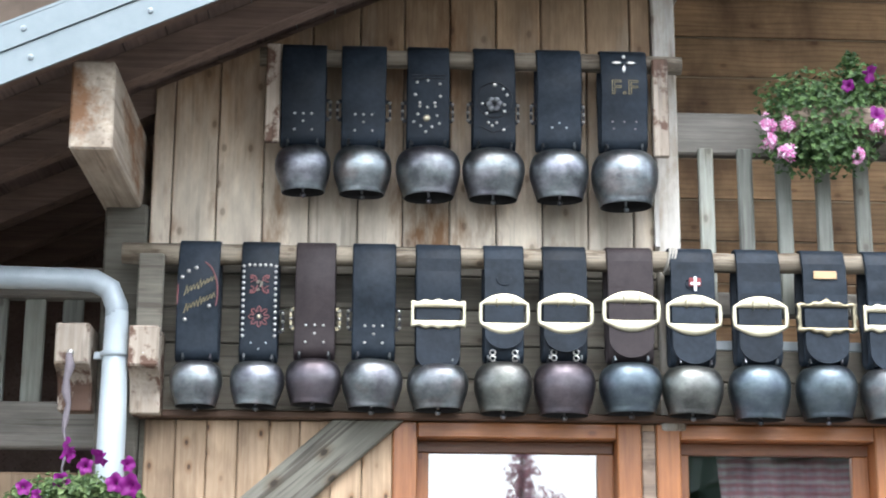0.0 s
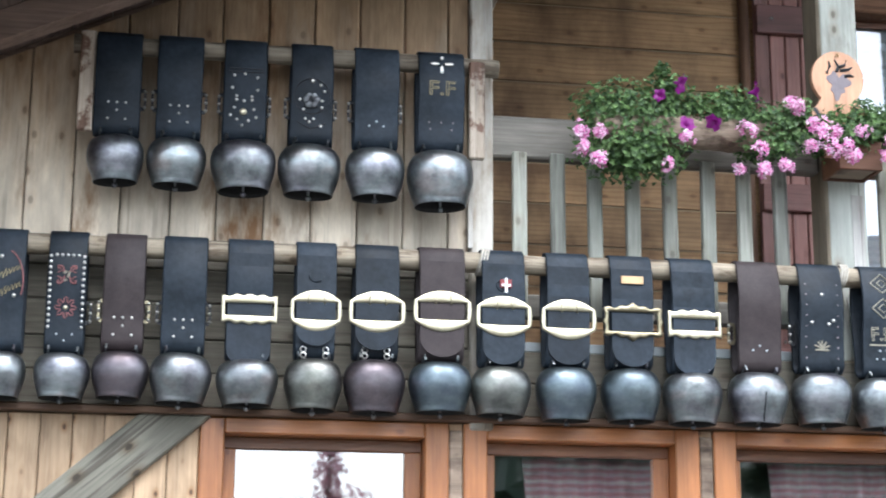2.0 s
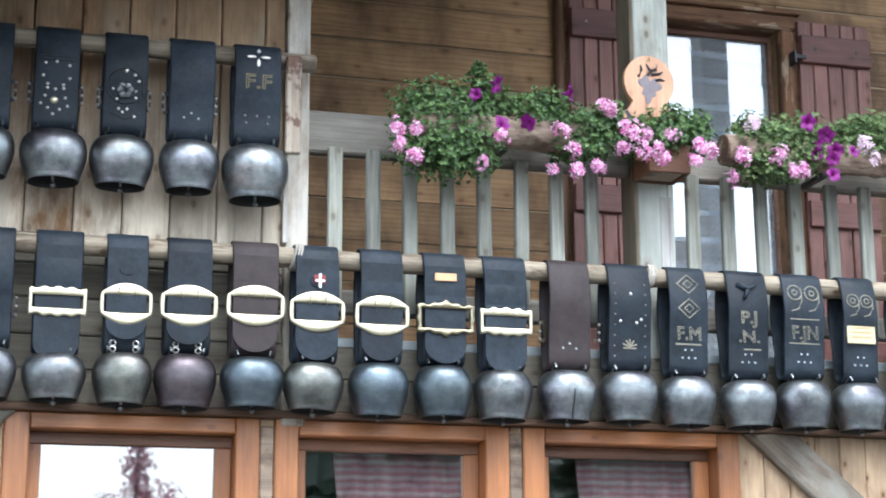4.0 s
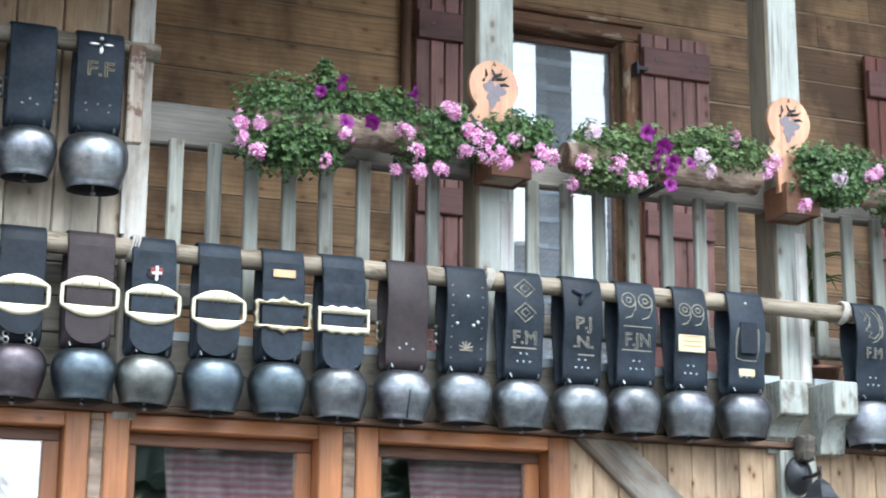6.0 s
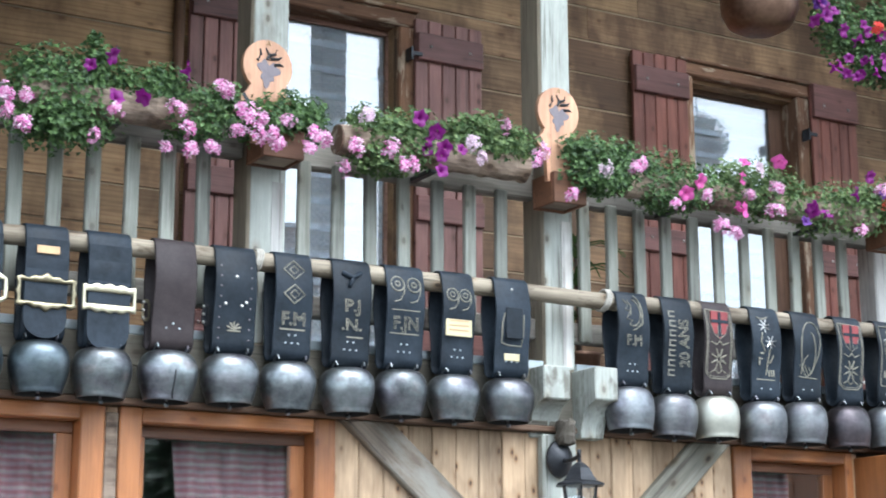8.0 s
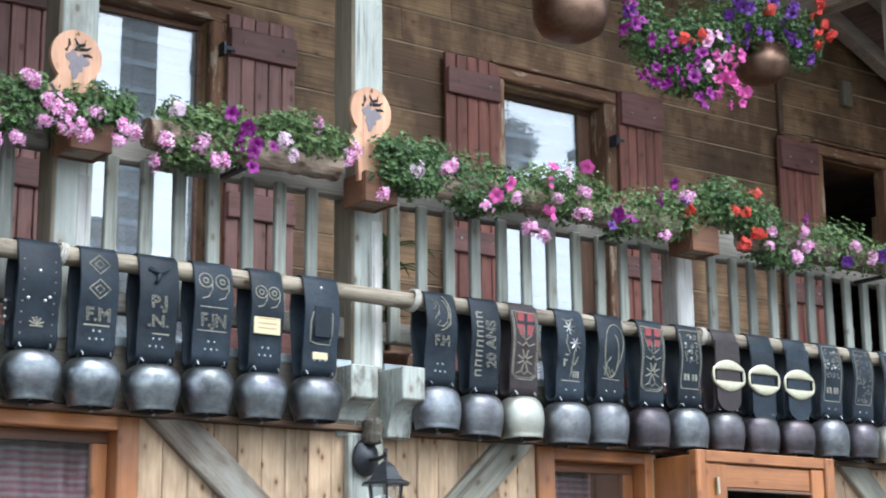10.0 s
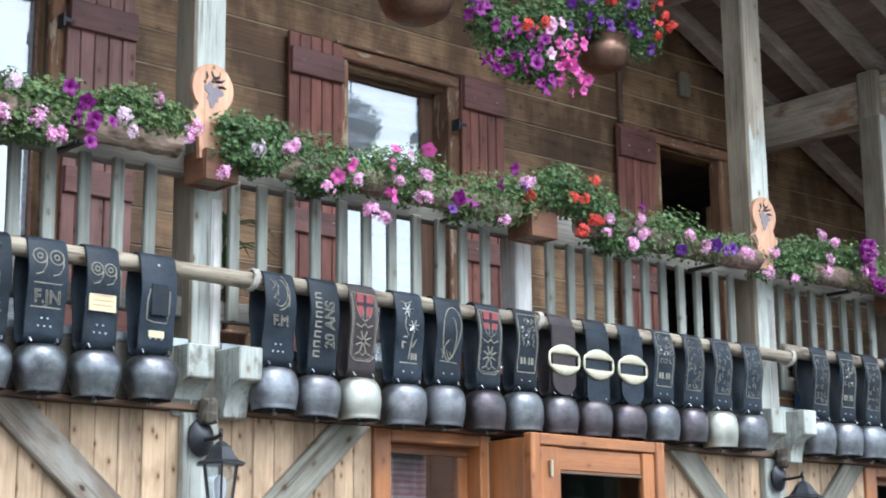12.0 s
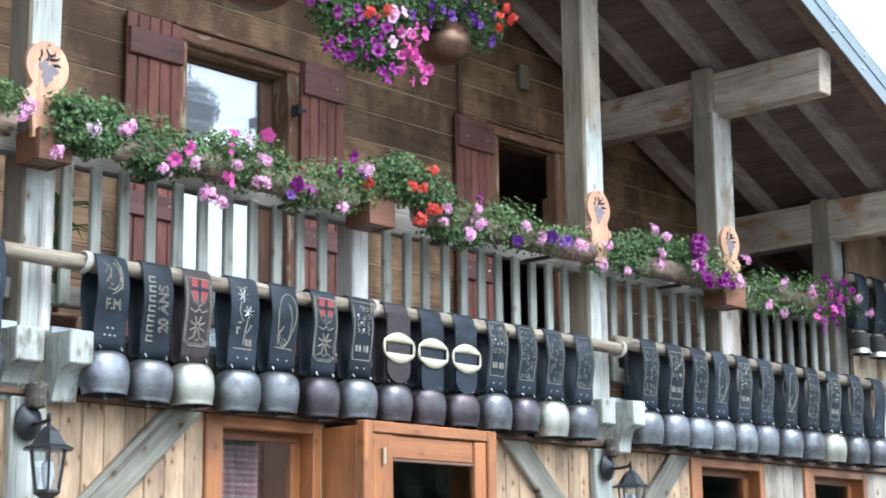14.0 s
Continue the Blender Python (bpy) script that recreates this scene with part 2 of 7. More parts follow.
M["beam_y"] = wood("tan_purlin", (0.31, 0.25, 0.185), (0.60, 0.535, 0.44), "y", 0.8, 0.15, grain=45.0, stain=(0.27, 0.145, 0.072), stain_size=(4.0, 2.0), edges=(0.53, 0.64))
M["beam_z"] = wood("grey_post", (0.31, 0.337, 0.308), (0.53, 0.562, 0.518), "z", 0.85, 0.6, stain=(0.23, 0.225, 0.19), stain_size=(9.0, 2.5), edges=(0.57, 0.69), checks=0.7)
# bare wood of the post sides, darkened with the shade on those faces
M["bare_shaded_post"] = wood("bare_shaded_grey", (0.185, 0.155, 0.112), (0.345, 0.30, 0.225), "z", 0.9)
M["post_tan"] = wood("bare_tan_post", (0.25, 0.215, 0.16), (0.42, 0.375, 0.30), "z", 0.85, 0.4)
M["slat"] = wood("grey_slat", (0.17, 0.18, 0.158), (0.38, 0.40, 0.355), "z", 0.85, 0.4, vary=0.3)
M["brace"] = wood("grey_brace", (0.125, 0.122, 0.095), (0.28, 0.272, 0.228), "x", 0.85, 0.9, checks=0.7)
M["brace_brown"] = wood("brown_brace", (0.09, 0.070, 0.052), (0.23, 0.19, 0.15), "x", 0.85, 0.9, stain=(0.25, 0.24, 0.205), stain_size=(7.0, 2.0), edges=(0.52, 0.66), checks=0.7)
M["corbel"] = wood("weathered_beam_end", (0.31, 0.337, 0.308), (0.53, 0.562, 0.518), "z", 0.85, 0.5, stain=(0.19, 0.185, 0.155), stain_size=(12.0, 5.0), edges=(0.54, 0.66), checks=0.4)
M["orange_x"] = wood("varnished_larch_rail", (0.245, 0.086, 0.027), (0.46, 0.190, 0.060), "x", 0.45, 0.4, coat=0.3, vary=0.12, checks=0.2)
M["orange_z"] = wood("varnished_larch_stile", (0.245, 0.086, 0.027), (0.46, 0.190, 0.060), "z", 0.45, 0.4, coat=0.3, vary=0.12, checks=0.2)
M["sash"] = wood("pink_brown_sash", (0.24, 0.125, 0.085), (0.42, 0.25, 0.185), "x", 0.6, 0.1)
# shadow of the window head is put into this rail's colour
M["sash_shaded"] = wood("shaded_sash_rail", (0.13, 0.052, 0.022), (0.25, 0.112, 0.05), "x", 0.55, 0.1, coat=0.2)
M["knob"] = wood("dark_rough_knob", (0.045, 0.038, 0.03), (0.14, 0.125, 0.10), "z", 0.9)
M["ledge"] = wood("dark_brown_ledge", (0.09, 0.05, 0.03), (0.20, 0.12, 0.075), "x", 0.7)
M["frame_brown"] = wood("old_brown_frame", (0.10, 0.05, 0.03), (0.22, 0.125, 0.075), "z", 0.65, 0.2)
M["frame_worn"] = wood("flaking_frame", (0.14, 0.066, 0.034), (0.33, 0.18, 0.10), "z", 0.8, 0.3, stain=(0.48, 0.37, 0.26), stain_size=(22.0, 4.0), edges=(0.56, 0.61))
M["lintel_worn"] = wood("flaking_lintel", (0.14, 0.066, 0.034), (0.33, 0.18, 0.10), "x", 0.8, 0.3, stain=(0.48, 0.37, 0.26), stain_size=(26.0, 5.0), edges=(0.58, 0.63))
M["shutter"] = wood("red_brown_shutter", (0.19, 0.085, 0.070), (0.34, 0.175, 0.150), "z", 0.6, 0.6, vary=0.16)
M["shutter_dark"] = wood("dark_red_shutter", (0.16, 0.052, 0.036), (0.31, 0.122, 0.088), "z", 0.6, 0.5, vary=0.16)
M["shutter_ledge"] = wood("dark_red_ledge", (0.115, 0.045, 0.038), (0.23, 0.105, 0.090), "x", 0.6, 0.4, vary=0.14)
M["rafter"] = wood("grey_rafter", (0.30, 0.245, 0.195), (0.54, 0.47, 0.40), "x", 0.85)
# darker, browner copy of the rafter wood, used on the left slope
M["rafter_brown"] = wood("brown_rafter", (0.12, 0.080, 0.060), (0.27, 0.195, 0.155), "x", 0.85)
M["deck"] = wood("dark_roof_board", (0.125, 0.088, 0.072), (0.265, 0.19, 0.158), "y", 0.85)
M["barge"] = wood("brown_barge_board", (0.11, 0.065, 0.045), (0.24, 0.165, 0.125), "x", 0.8)
M["pole"] = wood("peeled_pole", (0.145, 0.118, 0.083), (0.385, 0.34, 0.262), "x", 0.75, 1.0, stain=(0.11, 0.083, 0.055), stain_size=(16.0, 4.0), edges=(0.52, 0.62), checks=0.8, knot_size=0.8)
M["carved"] = wood("carved_block", (0.34, 0.28, 0.215), (0.60, 0.535, 0.45), "z", 0.7, 0.4, stain=(0.13, 0.072, 0.046), stain_size=(8.0, 6.0), edges=(0.505, 0.565))
M["plaque"] = wood("pine_plaque", (0.47, 0.25, 0.145), (0.61, 0.365, 0.235), "z", 0.6, 0.2, vary=0.1)
M["log"] = wood("log_trough", (0.14, 0.098, 0.07), (0.50, 0.40, 0.31), "x", 0.85, 0.6, grain=30.0, stain=(0.085, 0.055, 0.037), stain_size=(9.0, 5.0))
M["log_dark"] = wood("dark_log_trough", (0.075, 0.048, 0.036), (0.24, 0.17, 0.13), "x", 0.85, 0.4, grain=30.0)
M["boxwood"] = wood("brown_planter", (0.115, 0.048, 0.022), (0.225, 0.100, 0.048), "x", 0.7)
M["leather"] = mottled("black_leather", (0.0035, 0.0065, 0.010), (0.024, 0.033, 0.045), 0.46, 0, 9, 0.35, 0.003, 0.3, 0.62, spec=0.24)
M["leather_brown"] = mottled("brown_leather", (0.022, 0.016, 0.017), (0.046, 0.035, 0.035), 0.58, 0, 22, 0.35, 0.002, spec=0.28)
M["steel"] = bell_metal("bell_steel", (0.081, 0.083, 0.090), (0.300, 0.307, 0.322), [(0.88, 0.82, 0.93), (1, 1, 1), (0.90, 1.0, 0.94), (1.0, 0.86, 0.76)], 0.7, 0.29)
M["steel_soft"] = bell_metal("bell_steel_soft", (0.120, 0.120, 0.128), (0.292, 0.295, 0.310), [(0.9, 0.86, 0.95), (1, 1, 1), (0.92, 1.0, 0.96), (1.0, 0.93, 0.88)], 0.6, 0.36)
M["steel_blue"] = bell_metal("bell_steel_blue", (0.064, 0.075, 0.083), (0.160, 0.180, 0.196), [(0.95, 0.74, 0.88), (0.82, 0.92, 1.05), (0.84, 1.0, 0.95), (1, 0.92, 0.84)], 0.45, 0.3)
M["steel_brown"] = bell_metal("bell_steel_brown", (0.078, 0.070, 0.072), (0.172, 0.154, 0.157), [(1.0, 0.85, 0.88), (0.92, 0.9, 1.0), (0.88, 1.0, 0.96)], 0.7, 0.31)
M["steel_olive"] = bell_metal("bell_steel_olive", (0.085, 0.086, 0.081), (0.268, 0.271, 0.254), [(0.95, 0.88, 0.84), (1, 1, 1), (0.93, 1.0, 0.94), (1.0, 0.95, 0.86)], 0.6, 0.32)
M["steel_pale"] = mottled("bell_bronze_pale", (0.37, 0.363, 0.305), (0.56, 0.553, 0.47), 0.34, 0.85, 8, 0.15, 0.002, 0.1, 0.48)
M["inside"] = mottled("bell_inside", (0.015, 0.014, 0.013), (0.04, 0.038, 0.036), 0.8)
M["brass"] = mottled("polished_brass", (0.45, 0.405, 0.28), (0.61, 0.565, 0.42), 0.30, 0.96, 45, 0.12, 0.001, 0.0, 0.42)
M["stud"] = mottled("nickel_stud", (0.46, 0.45, 0.42), (0.66, 0.65, 0.61), 0.32, 1.0, 40, 0.05, 0.001)
M["thread"] = mottled("pale_thread", (0.17, 0.16, 0.122), (0.30, 0.28, 0.215), 0.7)
M["tooling"] = mottled("tooled_line", (0.13, 0.122, 0.095), (0.25, 0.235, 0.185), 0.6)
M["gold"] = mottled("gilt_letters", (0.20, 0.165, 0.085), (0.33, 0.28, 0.16), 0.45, 0.4)
M["red"] = mottled("red_inlay", (0.17, 0.022, 0.024), (0.28, 0.045, 0.045), 0.5)
M["pinkthread"] = mottled("pink_thread", (0.18, 0.06, 0.062), (0.27, 0.115, 0.11), 0.7)
M["label_pale"] = mottled("pale_plate", (0.50, 0.43, 0.25), (0.60, 0.53, 0.33), 0.45, 0.2)
M["tag"] = mottled("copper_tag", (0.42, 0.27, 0.14), (0.55, 0.38, 0.22), 0.35, 0.6)
M["white"] = mottled("white_paint", (0.72, 0.74, 0.76), (0.80, 0.82, 0.83), 0.5)
M["flaked"] = wood("flaked_white", (0.40, 0.40, 0.38), (0.66, 0.66, 0.64), "z", 0.7, stain=(0.3, 0.27, 0.22))
M["corner"] = wood("pale_corner_wood", (0.36, 0.35, 0.31), (0.54, 0.53, 0.49), "z", 0.8, 0.4, stain=(0.27, 0.22, 0.16), stain_size=(6.0, 2.5))
M["zinc"] = mottled("zinc_pipe", (0.34, 0.39, 0.41), (0.44, 0.49, 0.51), 0.45, 0.15, 9, 0.1, 0.001)
M["sheet"] = mottled("painted_sheet", (0.175, 0.215, 0.226), (0.225, 0.265, 0.277), 0.55, 0.1, 6, 0.05)
M["pipe_pale"] = mottled("pale_pipe", (0.43, 0.49, 0.51), (0.53, 0.59, 0.61), 0.4, 0.1, 6, 0.05)
M["iron"] = mottled("black_iron", (0.018, 0.019, 0.022), (0.045, 0.047, 0.052), 0.45, 0.5, 30)
M["copper"] = mottled("old_copper", (0.15, 0.088, 0.062), (0.36, 0.225, 0.155), 0.36, 0.95, 7, 0.25, 0.004, 0, 0.52)
M["rope"] = mottled("grey_rope", (0.28, 0.26, 0.22), (0.45, 0.42, 0.36), 0.9, 0, 60)
M["blue"] = mottled("blue_plastic", (0.025, 0.075, 0.15), (0.04, 0.11, 0.20), 0.5)
M["stone"] = mottled("grey_shape", (0.15, 0.13, 0.14), (0.23, 0.20, 0.215), 0.8)
M["ground"] = mottled("dark_gravel", (0.085, 0.083, 0.078), (0.145, 0.14, 0.13), 0.9, 0, 3.0, 0.6, 0.02)
# the rooms' unlit look is put into the inner walls' dark colour
M["dark_room"] = mottled("dark_room_wall", (0.07, 0.05, 0.035), (0.12, 0.09, 0.065), 0.9, 0, 3.0)
M["glass"] = glass("window_glass", 0.25, (0.97, 0.98, 0.98))
M["glass_up"] = glass("upper_window_glass", 0.17, (0.98, 0.99, 0.99))
# copy of the window glass, dimmed so these panes show less reflected light
M["glass_dark"] = glass("dimmed_window_glass", 0.07, (0.80, 0.78, 0.78))
M["lampglass"] = glass("lamp_glass", 0.2)
M["gilt"] = mottled("worn_gilt", (0.16, 0.135, 0.082), (0.38, 0.335, 0.225), 0.32, 0.92, 40, 0.3, 0.002)
M["yellowleaf"] = leafy("golden_leaf", (0.20, 0.20, 0.03), (0.38, 0.36, 0.08), 0.25)
M["check"] = check_cloth("red_check_cotton", (1.0, 0.95, 0.96), (0.86, 0.55, 0.60), 0.066)
M["lace"] = mottled("white_lace", (0.86, 0.90, 0.95), (0.95, 0.97, 1.0), 0.9, 0, 60, 0.1, 0.0005)
M["lace_grey"] = mottled("open_lace", (0.52, 0.58, 0.66), (0.70, 0.76, 0.84), 0.9, 0, 90, 0.1, 0.0005)
M["tongue"] = wood("pale_bare_tongue", (0.30, 0.215, 0.125), (0.52, 0.40, 0.26), "x", 0.8)
M["leaf"] = leafy("geranium_leaf", (0.022, 0.056, 0.015), (0.135, 0.235, 0.070))
M["leaf_light"] = leafy("petunia_leaf", (0.042, 0.092, 0.025), (0.17, 0.245, 0.080))
M["pink"] = leafy("pink_petal", (0.68, 0.11, 0.42), (0.96, 0.76, 0.90), 0.3)
M["rose"] = leafy("rose_petal", (0.56, 0.03, 0.29), (0.80, 0.17, 0.48), 0.3)
M["purple"] = leafy("purple_petal", (0.12, 0.003, 0.11), (0.30, 0.012, 0.26), 0.3)
M["violet"] = leafy("violet_petal", (0.075, 0.012, 0.17), (0.15, 0.035, 0.30), 0.3)
M["redpetal"] = leafy("red_petal", (0.62, 0.03, 0.02), (0.85, 0.10, 0.07), 0.3)
M["whitepetal"] = leafy("white_petal", (0.74, 0.50, 0.64), (0.90, 0.76, 0.85), 0.3)
M["conifer"] = leafy("spruce_needles", (0.012, 0.035, 0.014), (0.035, 0.075, 0.03), 0.1)
M["plum"] = leafy("plum_leaf", (0.45, 0.18, 0.23), (0.72, 0.45, 0.50), 0.45)
M["bark"] = wood("bark", (0.04, 0.03, 0.022), (0.11, 0.085, 0.065), "z", 0.9)

# ---- builders ----
def add_box(bm, x0, x1, y0, y1, z0, z1, bev=0.0):
    r = bmesh.ops.create_cube(bm, size=1.0)
    vs = r["verts"]
    for v in vs:
        v.co = Vector(((x0 + x1) / 2 + v.co.x * (x1 - x0), (y0 + y1) / 2 + v.co.y * (y1 - y0), (z0 + z1) / 2 + v.co.z * (z1 - z0)))
    if bev:
        es = list({e for v in vs for e in v.link_edges})
        bmesh.ops.bevel(bm, geom=es, offset=bev, segments=1, affect="EDGES")
    return bm


def boxed(x0, x1, y0, y1, z0, z1, bev=0.006):
    return add_box(bmesh.new(), x0, x1, y0, y1, z0, z1, bev)


def finish(bm, name, material, smooth=False):
    bmesh.ops.recalc_face_normals(bm, faces=bm.faces)
    me = bpy.data.meshes.new(name)
    bm.to_mesh(me)
    bm.free()
    if smooth:
        for p in me.polygons:
            p.use_smooth = True
    me.materials.append(material)
    return me


def part(name, bm, material, parent, label="", smooth=False, at=None):
    """Links a bmesh as one mesh object under a thing or a part."""
    ob = new(name, finish(bm, name, material, smooth))
    ob.parent = parent
    if at:
        ob.location = at
    return tagged(ob, label)


def share(name, me, parent, at, turn=None):
    """One more piece on mesh data that is there already."""
    ob = new(name, me)
    ob.parent = parent
    ob.location = at
    if turn:
        ob.rotation_euler = turn
    return ob


def thing(name, at, label, category, group="", kind=""):
    e = new(name)
    e.empty_display_size = 0.1
    e.location = at
    return tagged(e, label, category, group, kind)


def solid(name, bm, material, label, category, group="", kind="", smooth=False):
    return tagged(new(name, finish(bm, name, material, smooth)), label, category, group, kind)


def prism(bm, outline, y0, y1):
    """An outline in x and z, drawn out in y."""
    a = [bm.verts.new((x, y0, z)) for x, z in outline]
    b = [bm.verts.new((x, y1, z)) for x, z in outline]
    bm.faces.new(a)
    bm.faces.new(b[::-1])
    n = len(a)
    for i in range(n):
        bm.faces.new((a[i], b[i], b[(i + 1) % n], a[(i + 1) % n]))
    return bm


def ring(bm, outer, inner, y0, y1):
    """A plate with a hole; both outlines have as many points."""
    n = len(outer)
    vs = [[bm.verts.new((x, y, z)) for x, z in o] for o, y in ((outer, y0), (outer, y1), (inner, y1), (inner, y0))]
    for k in range(4):
        p, q = vs[k], vs[(k + 1) % 4]
        for i in range(n):
            j = (i + 1) % n
            bm.faces.new((p[i], p[j], q[j], q[i]))
    return bm


def tube(bm, pts, r, n=10, cap=True):
    """A round bar along points; r is one radius or one for each point."""
    rows = []
    pts = [Vector(p) for p in pts]
    for i, p in enumerate(pts):
        d = (pts[min(i + 1, len(pts) - 1)] - pts[max(i - 1, 0)]).normalized()
        u = d.cross(Vector((0.3, 0.2, 1)) if abs(d.z) < 0.9 else Vector((1, 0, 0))).normalized()
        w = d.cross(u)
        rr = r[i] if isinstance(r, (list, tuple)) else r
        rows.append([bm.verts.new(p + (u * math.cos(2 * math.pi * k / n) + w * math.sin(2 * math.pi * k / n)) * rr) for k in range(n)])
    for a, b in zip(rows, rows[1:]):
        for k in range(n):
            bm.faces.new((a[k], a[(k + 1) % n], b[(k + 1) % n], b[k]))
    if cap:
        bm.faces.new(rows[0])
        bm.faces.new(rows[-1][::-1])
    return bm


def lathe(bm, prof, n=24, sx=1.0, sy=1.0, power=2.0):
    """A profile of (radius, z) turned about z, drawn to an oval or a rounded box."""
    rows = []
    for r, z in prof:
        row = []
        for k in range(n):
            a = 2 * math.pi * k / n
            c, s = math.cos(a), math.sin(a)
            e = 2.0 / power
            row.append(bm.verts.new((r * sx * math.copysign(abs(c) ** e, c), r * sy * math.copysign(abs(s) ** e, s), z)))
        rows.append(row)
    for a, b in zip(rows, rows[1:]):
        for k in range(n):
            bm.faces.new((a[k], a[(k + 1) % n], b[(k + 1) % n], b[k]))
    bm.faces.new(rows[0])
    bm.faces.new(rows[-1][::-1])
    return bm


def text_part(words, size, material, parent, at, turn=(90, 0, 0), name="lettering", squash=1.0, line=0.0016):
    """Letters stitched as outlines."""
    cu = bpy.data.curves.new(name, "FONT")
    cu.body, cu.size, cu.fill_mode, cu.bevel_depth, cu.bevel_resolution, cu.resolution_u, cu.align_x = words, size, "NONE", line, 1, 4, "CENTER"
    tmp = bpy.data.objects.new(name, cu)
    scene.collection.objects.link(tmp)
    me = bpy.data.meshes.new_from_object(tmp.evaluated_get(bpy.context.evaluated_depsgraph_get()))
    bpy.data.objects.remove(tmp)
    me.materials.clear()
    me.materials.append(material)
    ob = new(name, me)
    ob.parent = parent
    ob.location = at
    ob.rotation_euler = [radians(a) for a in turn]
    ob.scale = (squash, 1, 1)
    return ob


def roof_z(x):
    """Height of the rafters' undersides, which is the purlins' tops."""
    return 7.28 - 0.45 * abs(x - 6.73)

# ---- the large structure ----
YF = 6.80      # the front: posts, left wall, ground-floor wall
YR = 8.10      # the balcony's back wall
ZB = 2.55      # underside of the balcony edge
ZFLOOR = 2.86

bm = bmesh.new()
bmesh.ops.create_grid(bm, x_segments=24, y_segments=24, size=400)
solid("ground", bm, M["ground"], "dark grey gravel yard in front of the chalet", "ground", kind="structure")


def plank_mesh(w, h, d, bev=0.006):
    return boxed(-w / 2 + 0.0015, w / 2 - 0.0015, -d, 0, 0, h, bev)


# left part of the front: upright weathered planks up to the roof
wall_left = solid("wall_front_upper", boxed(-0.9, 1.2, YF + 0.03, YF + 0.12, 2.5, 4.2, 0), M["fascia"],
                  "weathered grey-brown plank wall under the gable", "wall", kind="structure")
X_PLANKS = [-0.92, -0.833, -0.645, -0.45, -0.257, -0.051, 0.139, 0.336, 0.534, 0.73, 0.926, 1.118, 1.21]
for a, b in zip(X_PLANKS, X_PLANKS[1:]):
    bm = bmesh.new()
    w = (b - a) / 2 - 0.0025
    za, zb = roof_z(a) + 0.1 - 3.0, roof_z(b) + 0.1 - 3.0
    prism(bm, [(-w, 0), (w, 0), (w, zb), (-w, za)], 0.0, 0.03)
    es = [e for e in bm.edges if abs(e.verts[0].co.z - e.verts[1].co.z) > 0.3 and e.verts[0].co.y < 0.01]
    bmesh.ops.bevel(bm, geom=es, offset=0.006, segments=1, affect="EDGES")
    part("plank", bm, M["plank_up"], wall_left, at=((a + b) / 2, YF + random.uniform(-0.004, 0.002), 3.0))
solid("corner_post", boxed(1.212, 1.312, YF - 0.03, YF + 0.12, 2.5, roof_z(1.2) + 0.05, 0.008), M["corner"],
      "weathered grey corner post with flaked paint", "post", kind="structure")
solid("paint_strip", boxed(1.200, 1.222, YF - 0.045, YF - 0.031, 3.27, 3.62, 0.003), M["flaked"], "flaked white strip on the corner post", "trim", kind="structure")

# edge of the upper floor, behind the long row of bells
edge = solid("floor_edge", boxed(-0.9, 14.4, YF + 0.0, YF + 0.3, ZB + 0.01, 2.84, 0), M["fascia"], "grey-brown boarded edge of the upper floor", "fascia", kind="structure")
x = -0.92
while x < 14.3:
    n = random.uniform(2.2, 3.1)
    e = min(x + n, 14.4)
    part("board", boxed(x + 0.002, e - 0.002, YF - 0.022, YF, ZB + 0.012, 2.70, 0.005), M["fascia"], edge)
    part("board", boxed(x + 0.002, e - 0.002, YF - 0.02, YF, 2.704, 2.838, 0.005), M["fascia"], edge)
    if x < 1.1:
        e2 = min(e, 1.21)
        for z0, z1 in ((2.842, 2.99), (2.994, 3.13), (3.134, 3.26)):
            part("board", boxed(x + 0.002, e2 - 0.002, YF - 0.021, YF + 0.02, z0, z1, 0.005), M["fascia"], edge)
    x = e
solid("ledge", boxed(-0.93, 14.4, YF - 0.055, YF + 0.02, ZB - 0.02, ZB + 0.01, 0.006), M["ledge"], "dark brown drip ledge under the bells", "ledge", kind="structure")
for a, b in ((1.32, 2.82), (3.02, 4.40), (4.595, 8.845), (9.055, 10.445), (10.655, 12.145)):
    solid("flashing", boxed(a, b, YF - 0.005, YF + 0.12, 2.842, 2.882, 0.003), M["zinc"], "pale metal flashing on the balcony edge", "flashing", kind="structure")
solid("balcony_floor", boxed(1.2, 14.4, YF + 0.12, YR, 2.78, ZFLOOR, 0), M["deck"], "boarded balcony floor", "floor", kind="structure")

# ground-floor wall of honey pine planks, with openings
GX = [(0.109, 1.127), (1.189, 2.200), (2.263, 3.273), (5.553, 6.365), (6.41, 7.46), (9.97, 10.936), (11.51, 12.5)]
wall_low = solid("wall_front_lower", boxed(-0.92, -0.90, YF + 0.02, YF + 0.12, 0, ZB, 0), M["fascia"], "honey-coloured upright pine plank wall", "wall", kind="structure")


def fill(bm, x0, x1, z0, z1):
    add_box(bm, x0, x1, YF + 0.025, YF + 0.13, z0, z1)


bm = bmesh.new()
cur = -0.9
for a, b in GX:
    fill(bm, cur, a, 0, ZB - 0.022)
    door = abs(a - 6.41) < 0.01
    if not door:
        fill(bm, a, b, 0, 0.95)
    cur = b
fill(bm, cur, 14.5, 0, ZB - 0.022)
part("backing", bm, M["fascia"], wall_low)
cur = -0.9
spans = []
for a, b in GX:
    spans.append((cur, a))
    cur = b
spans.append((cur, 14.4))
